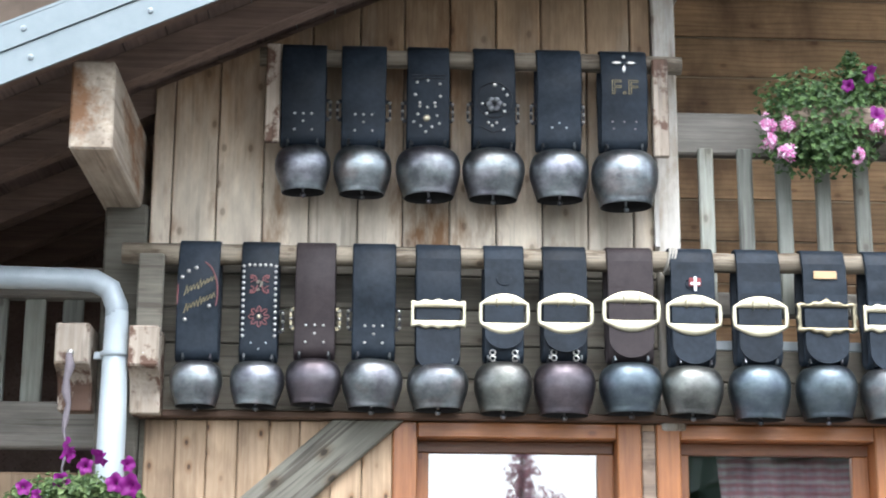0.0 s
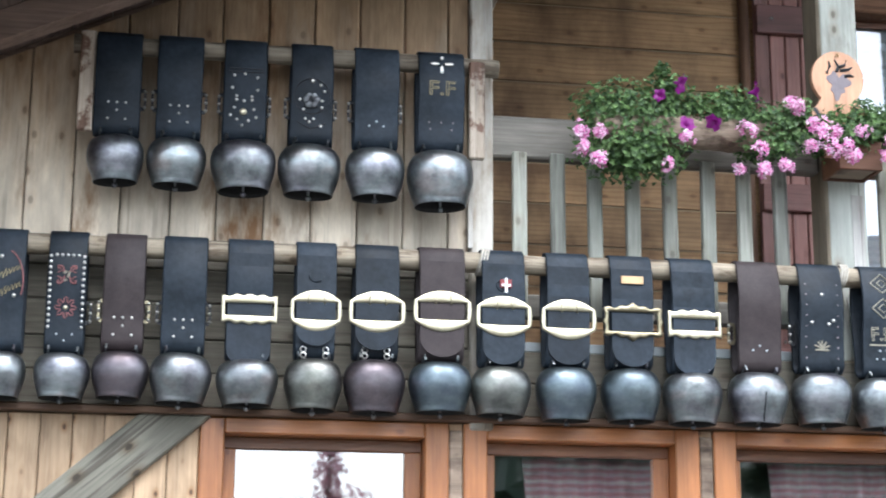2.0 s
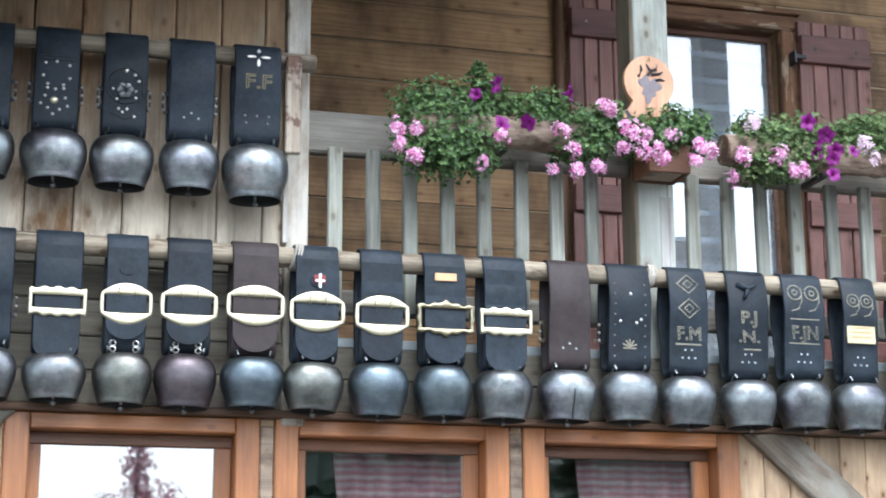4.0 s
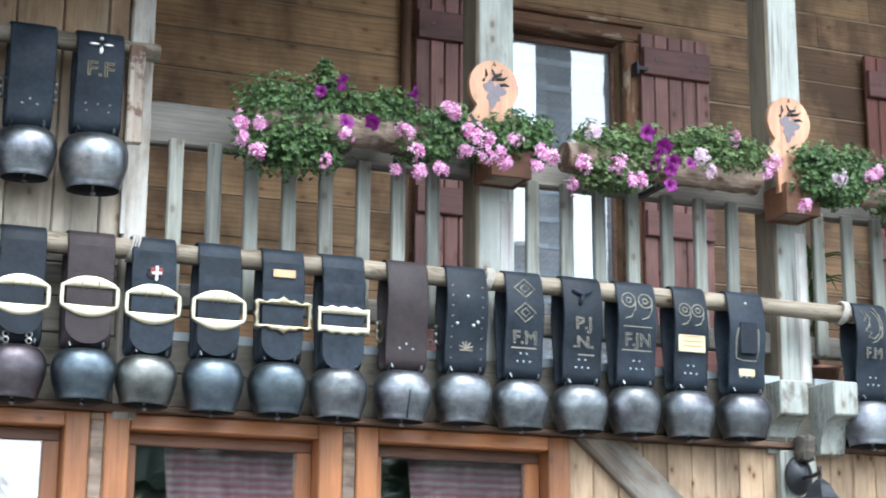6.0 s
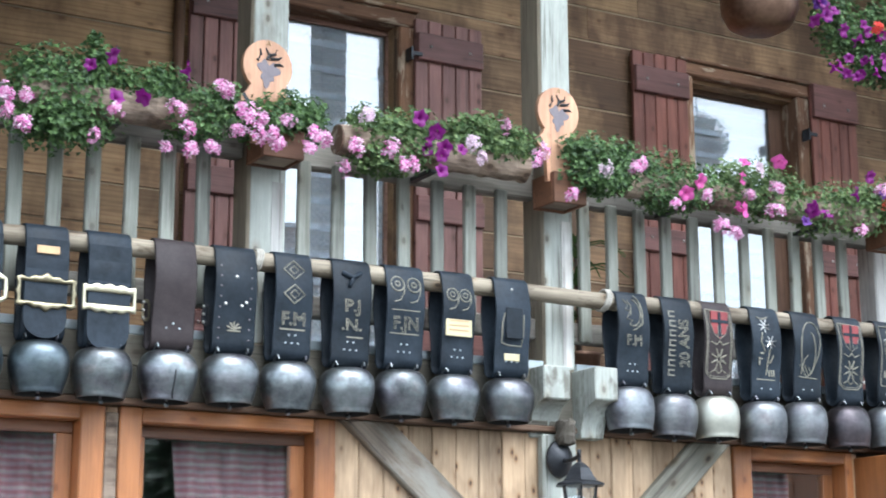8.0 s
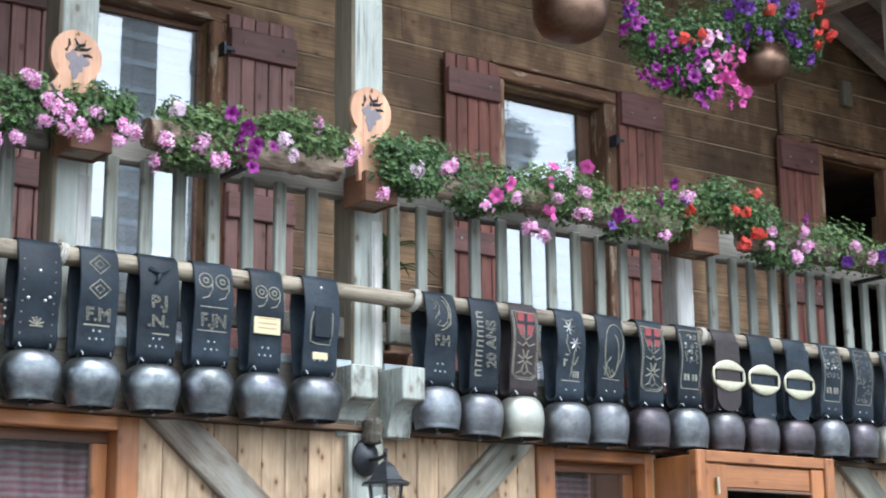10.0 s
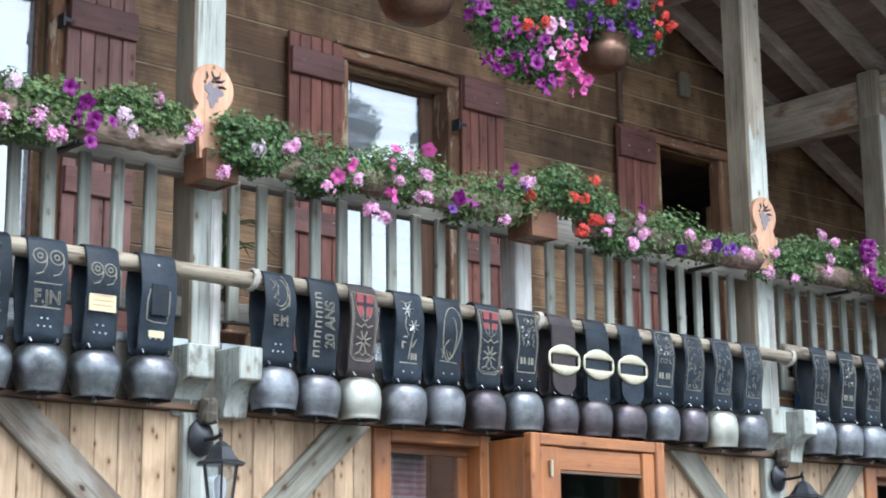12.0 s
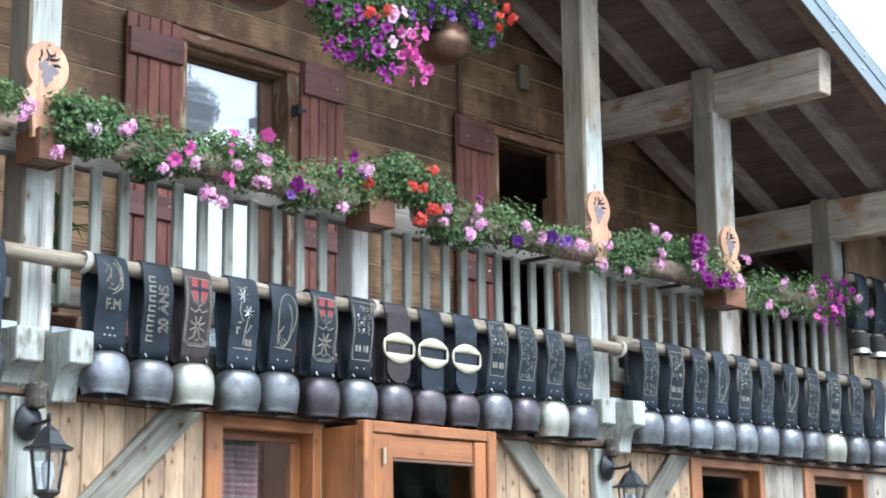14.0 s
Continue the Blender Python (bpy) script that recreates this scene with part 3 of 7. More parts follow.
for a, b in spans:
    n = max(1, round((b - a) / 0.128))
    w = (b - a) / n
    me = finish(plank_mesh(w, ZB - 0.022, 0.025, 0.005), "plank", M["plank_grey" if a > 7.5 else "plank_low"])
    for i in range(n):
        share("plank", me, wall_low, (a + w * (i + 0.5), YF + 0.025 + random.uniform(-0.003, 0.003), 0))

# the house closed behind with added, unseen inner walls, so panes show dark rooms
solid("wall_left_side", boxed(-0.92, -0.82, YF + 0.13, 11, 0, 3.6, 0), M["fascia"], "plank side wall of the chalet", "wall", kind="structure")
solid("wall_right_side", boxed(14.4, 14.5, YF + 0.13, 11, 0, 3.6, 0), M["fascia"], "plank side wall of the chalet", "wall", kind="structure")
solid("wall_inside_back", boxed(-6.0, 18.5, 11, 11.1, 0, 7.2, 0), M["dark_room"], "plain dark inner wall added behind the rooms", "wall", kind="structure")
solid("ceiling", boxed(-0.8, 14.4, YR + 0.1, 11, 2.6, 2.84, 0), M["dark_room"], "plain dark ceiling added over the ground floor", "ceiling", kind="structure")
solid("floor", boxed(-0.8, 14.4, YF + 0.14, 11, 0.0, 0.06, 0), M["deck"], "dark boarded floor of the ground floor", "floor", kind="structure")

# unseen ceiling, added to keep the open upper window dark
solid("ceiling_upper", boxed(2.1, 11.4, YR + 0.12, 10.98, 5.07, 5.11, 0), M["deck"], "dark boarded ceiling added to darken the upper rooms", "ceiling", kind="structure")
# balcony's back wall of wide horizontal boards
UX = [(3.50, 4.26, 5.03), (6.39, 7.26, 5.03), (9.42, 10.12, 5.02), (12.75, 14.0, 4.75)]
wall_back = solid("wall_balcony", boxed(1.22, 1.24, YR + 0.01, YR + 0.1, 2.84, 4.6, 0), M["board_back"], "brown weathered wall of wide horizontal boards", "wall", kind="structure")
bm = bmesh.new()
cur = 1.24
for a, b, zt in UX:
    add_box(bm, cur, a, YR + 0.02, YR + 0.11, 2.84, min(roof_z(cur), roof_z(a)) + 0.1)
    add_box(bm, a, b, YR + 0.02, YR + 0.11, zt, min(roof_z(a), roof_z(b)) + 0.1)
    cur = b
add_box(bm, cur, 15.2, YR + 0.02, YR + 0.11, 2.84, roof_z(15.2) + 0.12)
part("backing", bm, M["board_back"], wall_back)
z = 2.986 - 0.218
while z < 7.1:
    h = 0.218
    # stretch of this row under the roof, with ends cut to its slope
    lim = 7.28 + 0.1
    lo_b, lo_t = 6.73 - (lim - z) / 0.45, 6.73 - (lim - z - h) / 0.45
    hi_b, hi_t = 6.73 + (lim - z) / 0.45, 6.73 + (lim - z - h) / 0.45
    lo, hi = max(1.24, lo_b), min(15.2, hi_b)
    if z + h > lim - 0.1:
        break
    segs = [(max(lo, 1.24), hi)]
    for a, b, zt in UX:
        nxt = []
        for p, q in segs:
            if z < zt - 0.05 and p < b and q > a:
                if a - p > 0.05:
                    nxt.append((p, a))
                if q - b > 0.05:
                    nxt.append((b, q))
            else:
                nxt.append((p, q))
        segs = nxt
    for p, q in segs:
        x = p
        while x < q - 0.01:
            e = q if q - x < 3.4 else x + random.uniform(1.4, 2.6)
            bm = bmesh.new()
            zz = random.uniform(-0.002, 0.002)
            c = (x + e) / 2
            xl, xr = max(x + 0.002, lo_t) - c, min(e - 0.002, hi_t) - c
            prism(bm, [(x + 0.001 - c, 0.001), (e - 0.001 - c, 0.001), (xr, h - 0.002), (xl, h - 0.002)], -0.006, 0.02)
            # the lower lip stands proud, like lapped boards
            for v in bm.verts:
                if v.co.z < 0.01 and v.co.y < 0.01:
                    v.co.y -= 0.008
            # boards ending right of x = 6 take the copy with painted roof shade
            part("board", bm, M["board_back" if e < 6.0 else "board_stain_shade"], wall_back, at=((x + e) / 2, YR + zz, z))
            if e - x > 0.15:
                gap = random.uniform(0.005, 0.011)
                part("board_tongue", boxed(x + 0.004 - c, e - 0.004 - c, -0.011, 0.0, h - 0.003 - gap, h - 0.003, 0), M["tongue"], wall_back, at=(c, YR + zz, z))
            x = e
    z += h

# posts along the balcony
POSTS = [(2.825, 3.015), (4.405, 4.59), (8.85, 9.05), (10.45, 10.71), (12.15, 12.33)]
for i, (a, b) in enumerate(POSTS):
    low = 0.0 if i in (1, 2) else 2.56
    top = roof_z((a + b) / 2) - 0.02 - (0.34 if i > 2 else 0.0)
    # fronts get pale paint; the sides' shade is put into their darker colour
    p = solid("post", boxed(a, b, YF + 0.0, YF + 0.18, 2.5, top, 0.01), M["bare_shaded_post"], "weathered grey square balcony post", "post", "balcony posts", "structure")
    if i == 2:
        part("bare_face", boxed(a + 0.012, b - 0.006, YF - 0.005, YF - 0.0005, 2.85, top - 0.004, 0.003), M["post_tan"], p, "bare tan wood of the front")
        edge_top = [(b - 0.007 - (b - a - 0.02) * k / 12, 4.55 + 0.28 * (k % 3) * random.uniform(0.2, 0.6) + 0.2 * random.random()) for k in range(13)]
        part("painted_face", prism(bmesh.new(), [(a + 0.013, 2.86), (b - 0.007, 2.86)] + edge_top, YF - 0.0075, YF - 0.0052), M["beam_z"], p, "pale worn paint on the front")
    else:
        part("painted_face", boxed(a + 0.012, b - 0.006, YF - 0.006, YF - 0.0005, 2.85, top - 0.004, 0.003), M["beam_z" if i < 2 else "corner"], p, "pale worn paint on the front")
    if i in (1, 2):
        part("foot", boxed(a - 0.05, b - 0.04, YF - 0.06, YF - 0.001, 0.0, 2.52, 0.01), M["beam_z"], p)
    if i > 2:
        part("cheek", boxed(a + 0.0, a + 0.068, YF + 0.005, YF + 0.175, top - 0.02, top + 0.35, 0.008), M["bare_shaded_post"], p)
# flaked white paint low on some posts
for i in (0, 1, 2):
    a, b = POSTS[i]
    solid("paint_strip", boxed(b - 0.075, b - 0.02, YF - 0.0105, YF - 0.0078, 2.86, 3.60, 0.001), M["flaked"], "flaked white paint on the balcony post", "trim", kind="structure")
solid("newel_post", boxed(6.66, 6.79, YF + 0.03, YF + 0.17, 2.84, 3.74, 0.008), M["flaked"], "pale painted railing post between the balcony posts", "post", kind="structure")

# railing
railing = thing("balcony_railing", (0, YF, 0), "weathered grey wooden balcony railing with upright slats", "railing", kind="structure")
# each stretch between posts: its ends, the first slat, the step and the number of slats
spans = [(1.313, 2.825, 1.442, 0.169, 8), (3.015, 4.405, 3.112, 0.1785, 7), (4.59, 6.66, 4.676, 0.1738, 11), (6.79, 8.85, 6.942, 0.1692, 11), (9.05, 10.45, 9.16, 0.1805, 7), (10.71, 12.15, 10.941, 0.182, 7)]
slat_me = finish(boxed(-0.032, 0.032, -0.016, 0.016, 0, 0.73, 0.006), "slat", M["slat"])
for a, b, first, step, n in spans:
    part("top_rail", boxed(a + 0.002, b - 0.002, 0.05, 0.12, 3.71, 3.90, 0.01), M["beam_x"], railing)
    part("bottom_rail", boxed(a + 0.002, b - 0.002, 0.06, 0.11, 3.0, 3.105, 0.008), M["beam_x"], railing)
    for i in range(n):
        s = share("slat", slat_me, railing, (first + step * i + random.uniform(-0.003, 0.003), 0.034, 3.0))
        s.rotation_euler = (0, random.uniform(-0.008, 0.008), random.uniform(-0.05, 0.05))

# braces
def brace(x0, x1, z0, z1, w=0.16, paint="brace", label="grey diagonal timber brace with knots"):
    """Diagonal timber, cut level under the ledge and upright at its foot."""
    if z0 > z1:
        x0, x1, z0, z1 = x1, x0, z1, z0
    cx, cz, dx, dz = (x0 + x1) / 2, (z0 + z1) / 2, x1 - x0, z1 - z0
    run = w * math.hypot(dx, dz) / 2
    across, rise = math.copysign(run / dz, dx), run / abs(dx)
    a = math.atan2(dz, dx)
    corners = [(x1 - cx - across, dz / 2), (x0 - cx, rise - dz / 2), (x0 - cx, -rise - dz / 2), (x1 - cx + across, dz / 2)]
    bm = prism(bmesh.new(), [(x * math.cos(a) + z * math.sin(a), z * math.cos(a) - x * math.sin(a)) for x, z in corners], -0.045, 0.0)
    bmesh.ops.bevel(bm, geom=[e for e in bm.edges if min(v.co.y for v in e.verts) < -0.04], offset=0.008, segments=1, affect="EDGES")
    ob = solid("brace", bm, M[paint], label, "brace", "braces", "structure")
    ob.location = (cx, YF, cz)
    ob.rotation_euler = (0, -a, 0)


brace(-0.92, 0.01, 1.72, 2.529, 0.19)
brace(3.42, 4.33, 2.529, 1.74, 0.17, "brace_brown", "brown weathered diagonal timber brace with knots")
brace(4.55, 5.39, 1.74, 2.529, 0.17)
brace(8.01, 8.82, 2.529, 1.78, 0.17)
brace(9.06, 9.82, 1.80, 2.529, 0.17)

# roof
roof = thing("roof", (0, 0, 0), "low gable roof of dark boards on rafters with pale sheet edges", "roof", kind="structure")
SL = math.atan(0.45)
Y0, Y1 = 5.80, 11.2
for side in (-1, 1):
    reach = 10.2
    n = int(reach / 0.18)
    bm = bmesh.new()
    for i in range(n):
        a, b = i * 0.18 + 0.003, (i + 1) * 0.18 - 0.003
        xa, xb = 6.73 + side * a * math.cos(SL), 6.73 + side * b * math.cos(SL)
        za, zb = roof_z(xa) + 0.13, roof_z(xb) + 0.13
        vs = []
        for y in (Y0, Y1):
            vs.append([bm.verts.new((xa, y, za)), bm.verts.new((xb, y, zb)), bm.verts.new((xb, y, zb + 0.024)), bm.verts.new((xa, y, za + 0.024))])
        for k in range(4):
            bm.faces.new((vs[0][k], vs[0][(k + 1) % 4], vs[1][(k + 1) % 4], vs[1][k]))
        bm.faces.new(vs[0])
        bm.faces.new(vs[1][::-1])
    part("deck", bm, M["deck"], roof)
    xe = 6.73 + side * reach * math.cos(SL)
    bm = prism(bmesh.new(), [(6.73, 7.28 + 0.156), (xe, roof_z(xe) + 0.156), (xe, roof_z(xe) + 0.167), (6.73, 7.28 + 0.167)], Y0 - 0.06, Y1)
    part("roofing", bm, M["sheet"], roof, "pale grey-blue metal roofing")
    # barge board behind the sheet edge, then the rafters
    y = Y0 + 0.03
    bm = prism(bmesh.new(), [(6.73, 7.28 - 0.03), (xe, roof_z(xe) - 0.03), (xe, roof_z(xe) + 0.127), (6.73, 7.28 + 0.127)], Y0 - 0.03, Y0 + 0.09)
    part("barge_board", bm, M["barge"], roof)
    for k, (z0, z1, yy) in enumerate(((-0.068, 0.052, -0.05), (0.056, 0.168, -0.058))):
        bm = prism(bmesh.new(), [(6.73, 7.28 + z0), (xe, roof_z(xe) + z0), (xe, roof_z(xe) + z1), (6.73, 7.28 + z1)], Y0 + yy, Y0 + yy + 0.012)
        f = part("sheet_edge", bm, M["sheet"], roof, "pale folded metal edge with screws")
        bm = bmesh.new()
        for i in range(24):
            xs = 6.73 + side * (0.4 + i * 0.42 + k * 0.03)
            bmesh.ops.create_uvsphere(bm, u_segments=6, v_segments=4, radius=0.012, matrix=Matrix.Translation((xs, Y0 + yy - 0.002, roof_z(xs) + (z0 + z1) / 2)))
        part("screws", bm, M["zinc"], f)
    for i in range(8):
        y = (6.345, 6.82)[i] if i < 2 else 7.42 + (i - 2) * 0.48
        bm = prism(bmesh.new(), [(6.73, 7.28), (xe, roof_z(xe)), (xe, roof_z(xe) + 0.128), (6.73, 7.28 + 0.128)], y, y + 0.11)
        part("rafter", bm, M["rafter" if side > 0 else "rafter_brown"], roof)
for a, b, yt in ((-1.115, -0.955, 5.93), (1.20, 1.36, 5.93), (4.42, 4.58, 7.0), (8.87, 9.03, 7.0), (10.52, 10.68, 5.88), (12.154, 12.314, 5.88), (-2.75, -2.59, 5.93), (14.3, 14.46, 5.85)):
    zt = min(roof_z(a), roof_z(b))
    bm = prism(bmesh.new(), [(a, zt - 0.34), (b, zt - 0.34), (b, zt - 0.002), (a, zt - 0.002)], yt, YR + (0.02 if 1.3 < a < 14 else 0.4))
    for v in bm.verts:
        if v.co.y < yt + 0.01 and v.co.z < zt - 0.2:
            v.co.y += 0.02
    es = [e for e in bm.edges]
    bmesh.ops.bevel(bm, geom=es, offset=0.008, segments=1, affect="EDGES")
    solid("purlin", bm, M["beam_y"], "tan timber purlin end carrying the roof", "beam", "purlins", "structure")

# ---- poles with the bells on their straps ----
def pole(x0, x1, z, y=6.66, r=0.043, name="pole", sag=0.0):
    bm = bmesh.new()
    n = max(4, int((x1 - x0) / 0.25))
    pts = [(x0 + (x1 - x0) * i / n, y + random.uniform(-0.004, 0.004), z + random.uniform(-0.005, 0.005) + sag * math.sin(math.pi * i / n)) for i in range(n + 1)]
    tube(bm, pts, [r * random.uniform(0.94, 1.06) for _ in pts], 14)
    return solid(name, bm, M["pole"], "peeled round wooden pole carrying cow bells", "pole", "bell poles", smooth=True)


pole(-1.0, 4.86, 3.185)
pole(4.72, 9.02, 3.185, y=6.655)
pole(8.95, 12.9, 3.235, y=6.67)
pole(-0.47, 1.312, 4.043, r=0.039)
pole(12.13, 14.3, 4.09, r=0.039)

BELL_PROFILE = [(0.02, 0.012), (0.30, 0.010), (0.54, -0.008), (0.71, -0.045), (0.83, -0.10), (0.925, -0.185), (0.98, -0.29), (1.0, -0.39), (0.998, -0.48), (0.98, -0.58), (0.945, -0.68), (0.90, -0.78), (0.855, -0.87), (0.815, -0.945), (0.820, -0.985), (0.795, -1.0)]
INNER_PROFILE = [(0.795, -1.0), (0.77, -0.995), (0.81, -0.9), (0.9, -0.5), (0.9, -0.3), (0.7, -0.12), (0.02, -0.05)]


TULIP_PROFILE = [(0.02, 0.0), (0.35, -0.01), (0.55, -0.05), (0.66, -0.14), (0.72, -0.3), (0.75, -0.5), (0.79, -0.7), (0.88, -0.86), (1.0, -0.97), (1.0, -0.985), (0.97, -1.0)]


def bell_mesh(w, h, d, prof=None):
    bm = bmesh.new()
    lathe(bm, [(r, z * h) for r, z in prof or BELL_PROFILE], 28, w / 2, d / 2, 2.25)
    bm.faces.ensure_lookup_table()
    bmesh.ops.delete(bm, geom=[bm.faces[-1]], context="FACES")
    for v in bm.verts:
        k = 1 + 0.012 * noise.noise(v.co * 14 + Vector((w * 90, 0, 0)))
        v.co.x *= k
        v.co.y *= k
    return bm


def loop_profile(zb, ztop, r_top=0.052, r_bot=0.045, belly=0.017):
    """Strap's path seen from the side: over the pole, down in front, round the staple, up behind."""
    pts = []
    for i in range(9):
        a = math.pi * (1 - i / 8)
        pts.append((r_top * math.cos(a), ztop - r_top + r_top * math.sin(a)))
    pts.reverse()
    # pts run from the back (+) over the top to the front (-)
    front = []
    z0, z1 = ztop - r_top, zb + r_bot
    for i in range(1, 12):
        k = i / 12
        front.append((-(r_top * (1 - k) + r_bot * k) - belly * math.sin(math.pi * k) - 0.5 * belly * math.sin(2 * math.pi * k), z0 * (1 - k) + z1 * k))
    bottom = []
    for i in range(9):
        a = math.pi + math.pi * i / 8
        bottom.append((r_bot * math.cos(a), z1 + r_bot * math.sin(a)))
    back = [(-y * 0.95, z) for y, z in reversed(front)]
    return pts + front + bottom + back


def strap_bm(w, zb, ztop, belly=0.017, taper=0.0):
    """A closed band of leather, 7 mm thick."""
    mid = loop_profile(zb, ztop, belly=belly)
    n = len(mid)
    bm = bmesh.new()
    rows = []
    for i, (y, z) in enumerate(mid):
        a, b = Vector(mid[i - 1]), Vector(mid[(i + 1) % n])
        d = (b - a).normalized()
        nx, nz = -d.y, d.x
        k = (ztop - z) / (ztop - zb)
        hw = w / 2 * (1 + taper * (k - 0.5))
        o, q = 0.0035, 0.006
        rows.append([bm.verts.new((-hw + q, y + nx * o, z + nz * o)), bm.verts.new((hw - q, y + nx * o, z + nz * o)),
                     bm.verts.new((hw, y, z)), bm.verts.new((hw - q, y - nx * o, z - nz * o)),
                     bm.verts.new((-hw + q, y - nx * o, z - nz * o)), bm.verts.new((-hw, y, z))])
    for i in range(n):
        p, q = rows[i], rows[(i + 1) % n]
        for k in range(6):
            bm.faces.new((p[k], p[(k + 1) % 6], q[(k + 1) % 6], q[k]))
    return bm


def front_y(v, zb, ztop, belly=0.017):
    """Depth of the strap's face at the height v."""
    z0, z1 = ztop - 0.052, zb + 0.045
    k = min(1, max(0, (z0 - v) / (z0 - z1)))
    return -(0.052 * (1 - k) + 0.045 * k) - belly * math.sin(math.pi * k) - 0.5 * belly * math.sin(2 * math.pi * k) - 0.004


def ellipse(w, h, n=48, p=2.0, wob=0.0, waves=6):
    out = []
    for i in range(n):
        a = 2 * math.pi * i / n
        c, s = math.cos(a), math.sin(a)
        k = 1 + wob * math.cos(waves * a)
        out.append((w / 2 * k * math.copysign(abs(c) ** (2 / p), c), h / 2 * k * math.copysign(abs(s) ** (2 / p), s)))
    return out


def oblong(w, h, n=18):
    """A rectangle's outline with evenly spread points."""
    out = [(w / 2, -h / 2 + h * i / 6) for i in range(6)]
    out += [(w / 2 - w * i / n, h / 2) for i in range(n)]
    out += [(-w / 2, h / 2 - h * i / 6) for i in range(6)]
    out += [(-w / 2 + w * i / n, -h / 2) for i in range(n)]
    return out


def dished(bm, outer, inner, depth):
    """A cast plate with a hole: it rises from its outer edge, rounds over and dips to the hole."""
    n = len(outer)
    rows = []
    for k, y in ((0.0, 0.004), (0.0, -0.55 * depth), (0.10, -0.88 * depth), (0.30, -depth), (0.80, -depth), (1.0, -0.75 * depth), (1.0, 0.004)):
        rows.append([bm.verts.new((a[0] + (b[0] - a[0]) * k, y, a[1] + (b[1] - a[1]) * k)) for a, b in zip(outer, inner)])
    rows.append(rows[0])
    for p, q in zip(rows, rows[1:]):
        for i in range(n):
            j = (i + 1) % n
            bm.faces.new((p[i], p[j], q[j], q[i]))
    return bm


def buckle(t, kind, cz, w, zb, ztop):
    y = front_y(cz, zb, ztop)
    bm = bmesh.new()
    if kind in ("oval", "disc"):
        inner = oblong(w * 0.87, 0.072) if kind == "oval" else oblong(w * 0.93, 0.060)
        outer = []
        for x, z in oblong(w, 0.1):
            if abs(z) < 0.049:
                outer.append((x * (1.0 + (0.03 if kind == "oval" else 0.09) * (1 - (z / 0.05) ** 2)), z * 0.84))
            else:
                k = min(1.0, abs(2 * x / w))
                outer.append((x, math.copysign(0.042 + (0.043 if kind == "oval" else 0.048) * (1 - k ** 2.1), z)))
        dished(bm, outer, inner, 0.008 if kind == "oval" else 0.005)
    elif kind == "wavy":
        out = [(x, z * (1.0 + 0.085 * math.cos(x / w * 25.0) + 0.16 * max(0.0, 1 - (2 * x / w) ** 2))) for x, z in oblong(w * 1.05, 0.102, 24)]
        dished(bm, out, oblong(w * 0.92, 0.052, 24), 0.008)
    else:
        out = [(x * (1.0 + 0.05 * math.cos(z * 110.0)), z * (1.0 + 0.08 * math.cos(x / w * 27.0) + 0.30 * max(0.0, 1 - abs(3.4 * x / w)))) for x, z in oblong(w * 1.14, 0.118, 24)]
        dished(bm, out, oblong(w * 0.98, 0.084, 24), 0.013)
    b = part("buckle", bm, M["gilt" if kind == "ornate" else "brass"], t, "worn gilt buckle" if kind == "ornate" else "bright pale brass buckle", True, at=(0, y - 0.012, cz))
    if kind == "oval":
        # two prongs lie over the upper bar
        for u in (-0.03, 0.035):
            part("prong", tube(bmesh.new(), [(u, -0.012, 0.062), (u, -0.015, 0.044), (u, -0.005, 0.028)], 0.0032, 6), M["brass"], b, "", True)


def tongue(t, w, z0, z1, leather, zb, ztop):
    """Free end of the strap, laid over the front and cut round."""
    bm = bmesh.new()
    pts = []
    for i in range(13):
        a = math.pi + math.pi * i / 12
        pts.append((w / 2 * math.cos(a), z1 + w * 0.42 + w * 0.42 * math.sin(a)))
    outline = [(-w / 2, z0)] + pts + [(w / 2, z0)]
    prism(bm, outline, -0.004, 0.004)
    y = front_y((z0 + z1) / 2, zb, ztop)
    ob = part("strap_end", bm, leather, t, at=(0, y - 0.006, 0))
    return ob


STUD = {}


def studs(t, spots, zb, ztop, r=0.006, material=None):
    """Rivets, each a small dome of its own on shared mesh data."""
    m = material or M["stud" if r > 0.0055 else "zinc"]
    key = (r, m.name)
    if key not in STUD:
        bm = bmesh.new()
        bmesh.ops.create_uvsphere(bm, u_segments=7, v_segments=5, radius=r, matrix=Matrix.Diagonal((1, 0.6, 1, 1)))
        STUD[key] = finish(bm, "rivet", m, True)
    for u, v in spots:
        share("rivet", STUD[key], t, (u, front_y(v, zb, ztop), v))


def line_art(t, strokes, zb, ztop, material, r=0.0028, name="stitch_line"):
    """Stitched or tooled lines on the strap's face; a dense field of them is one part."""
    field = bmesh.new() if len(strokes) > 9 else None
    for s in strokes:
        bm = field or bmesh.new()
        fine = [s[0]]
        for p, q in zip(s, s[1:]):
            m = max(1, int(math.hypot(q[0] - p[0], q[1] - p[1]) / 0.025))
            fine += [(p[0] + (q[0] - p[0]) * k / m, p[1] + (q[1] - p[1]) * k / m) for k in range(1, m + 1)]
        tube(bm, [(u, front_y(v, zb, ztop) - 0.001, v) for u, v in fine], r, 5)
        if not field:
            part(name, bm, material, t)
    if field:
        tagged(part("tooled_field", field, material, t), kind="stuff")


def bars(t, rows, zb, ztop, material, name="lettering_bar"):
    for u0, u1, v0, v1 in rows:
        y = front_y((v0 + v1) / 2, zb, ztop)
        part(name, boxed(u0, u1, y - 0.001, y + 0.004, v0, v1, 0), material, t)


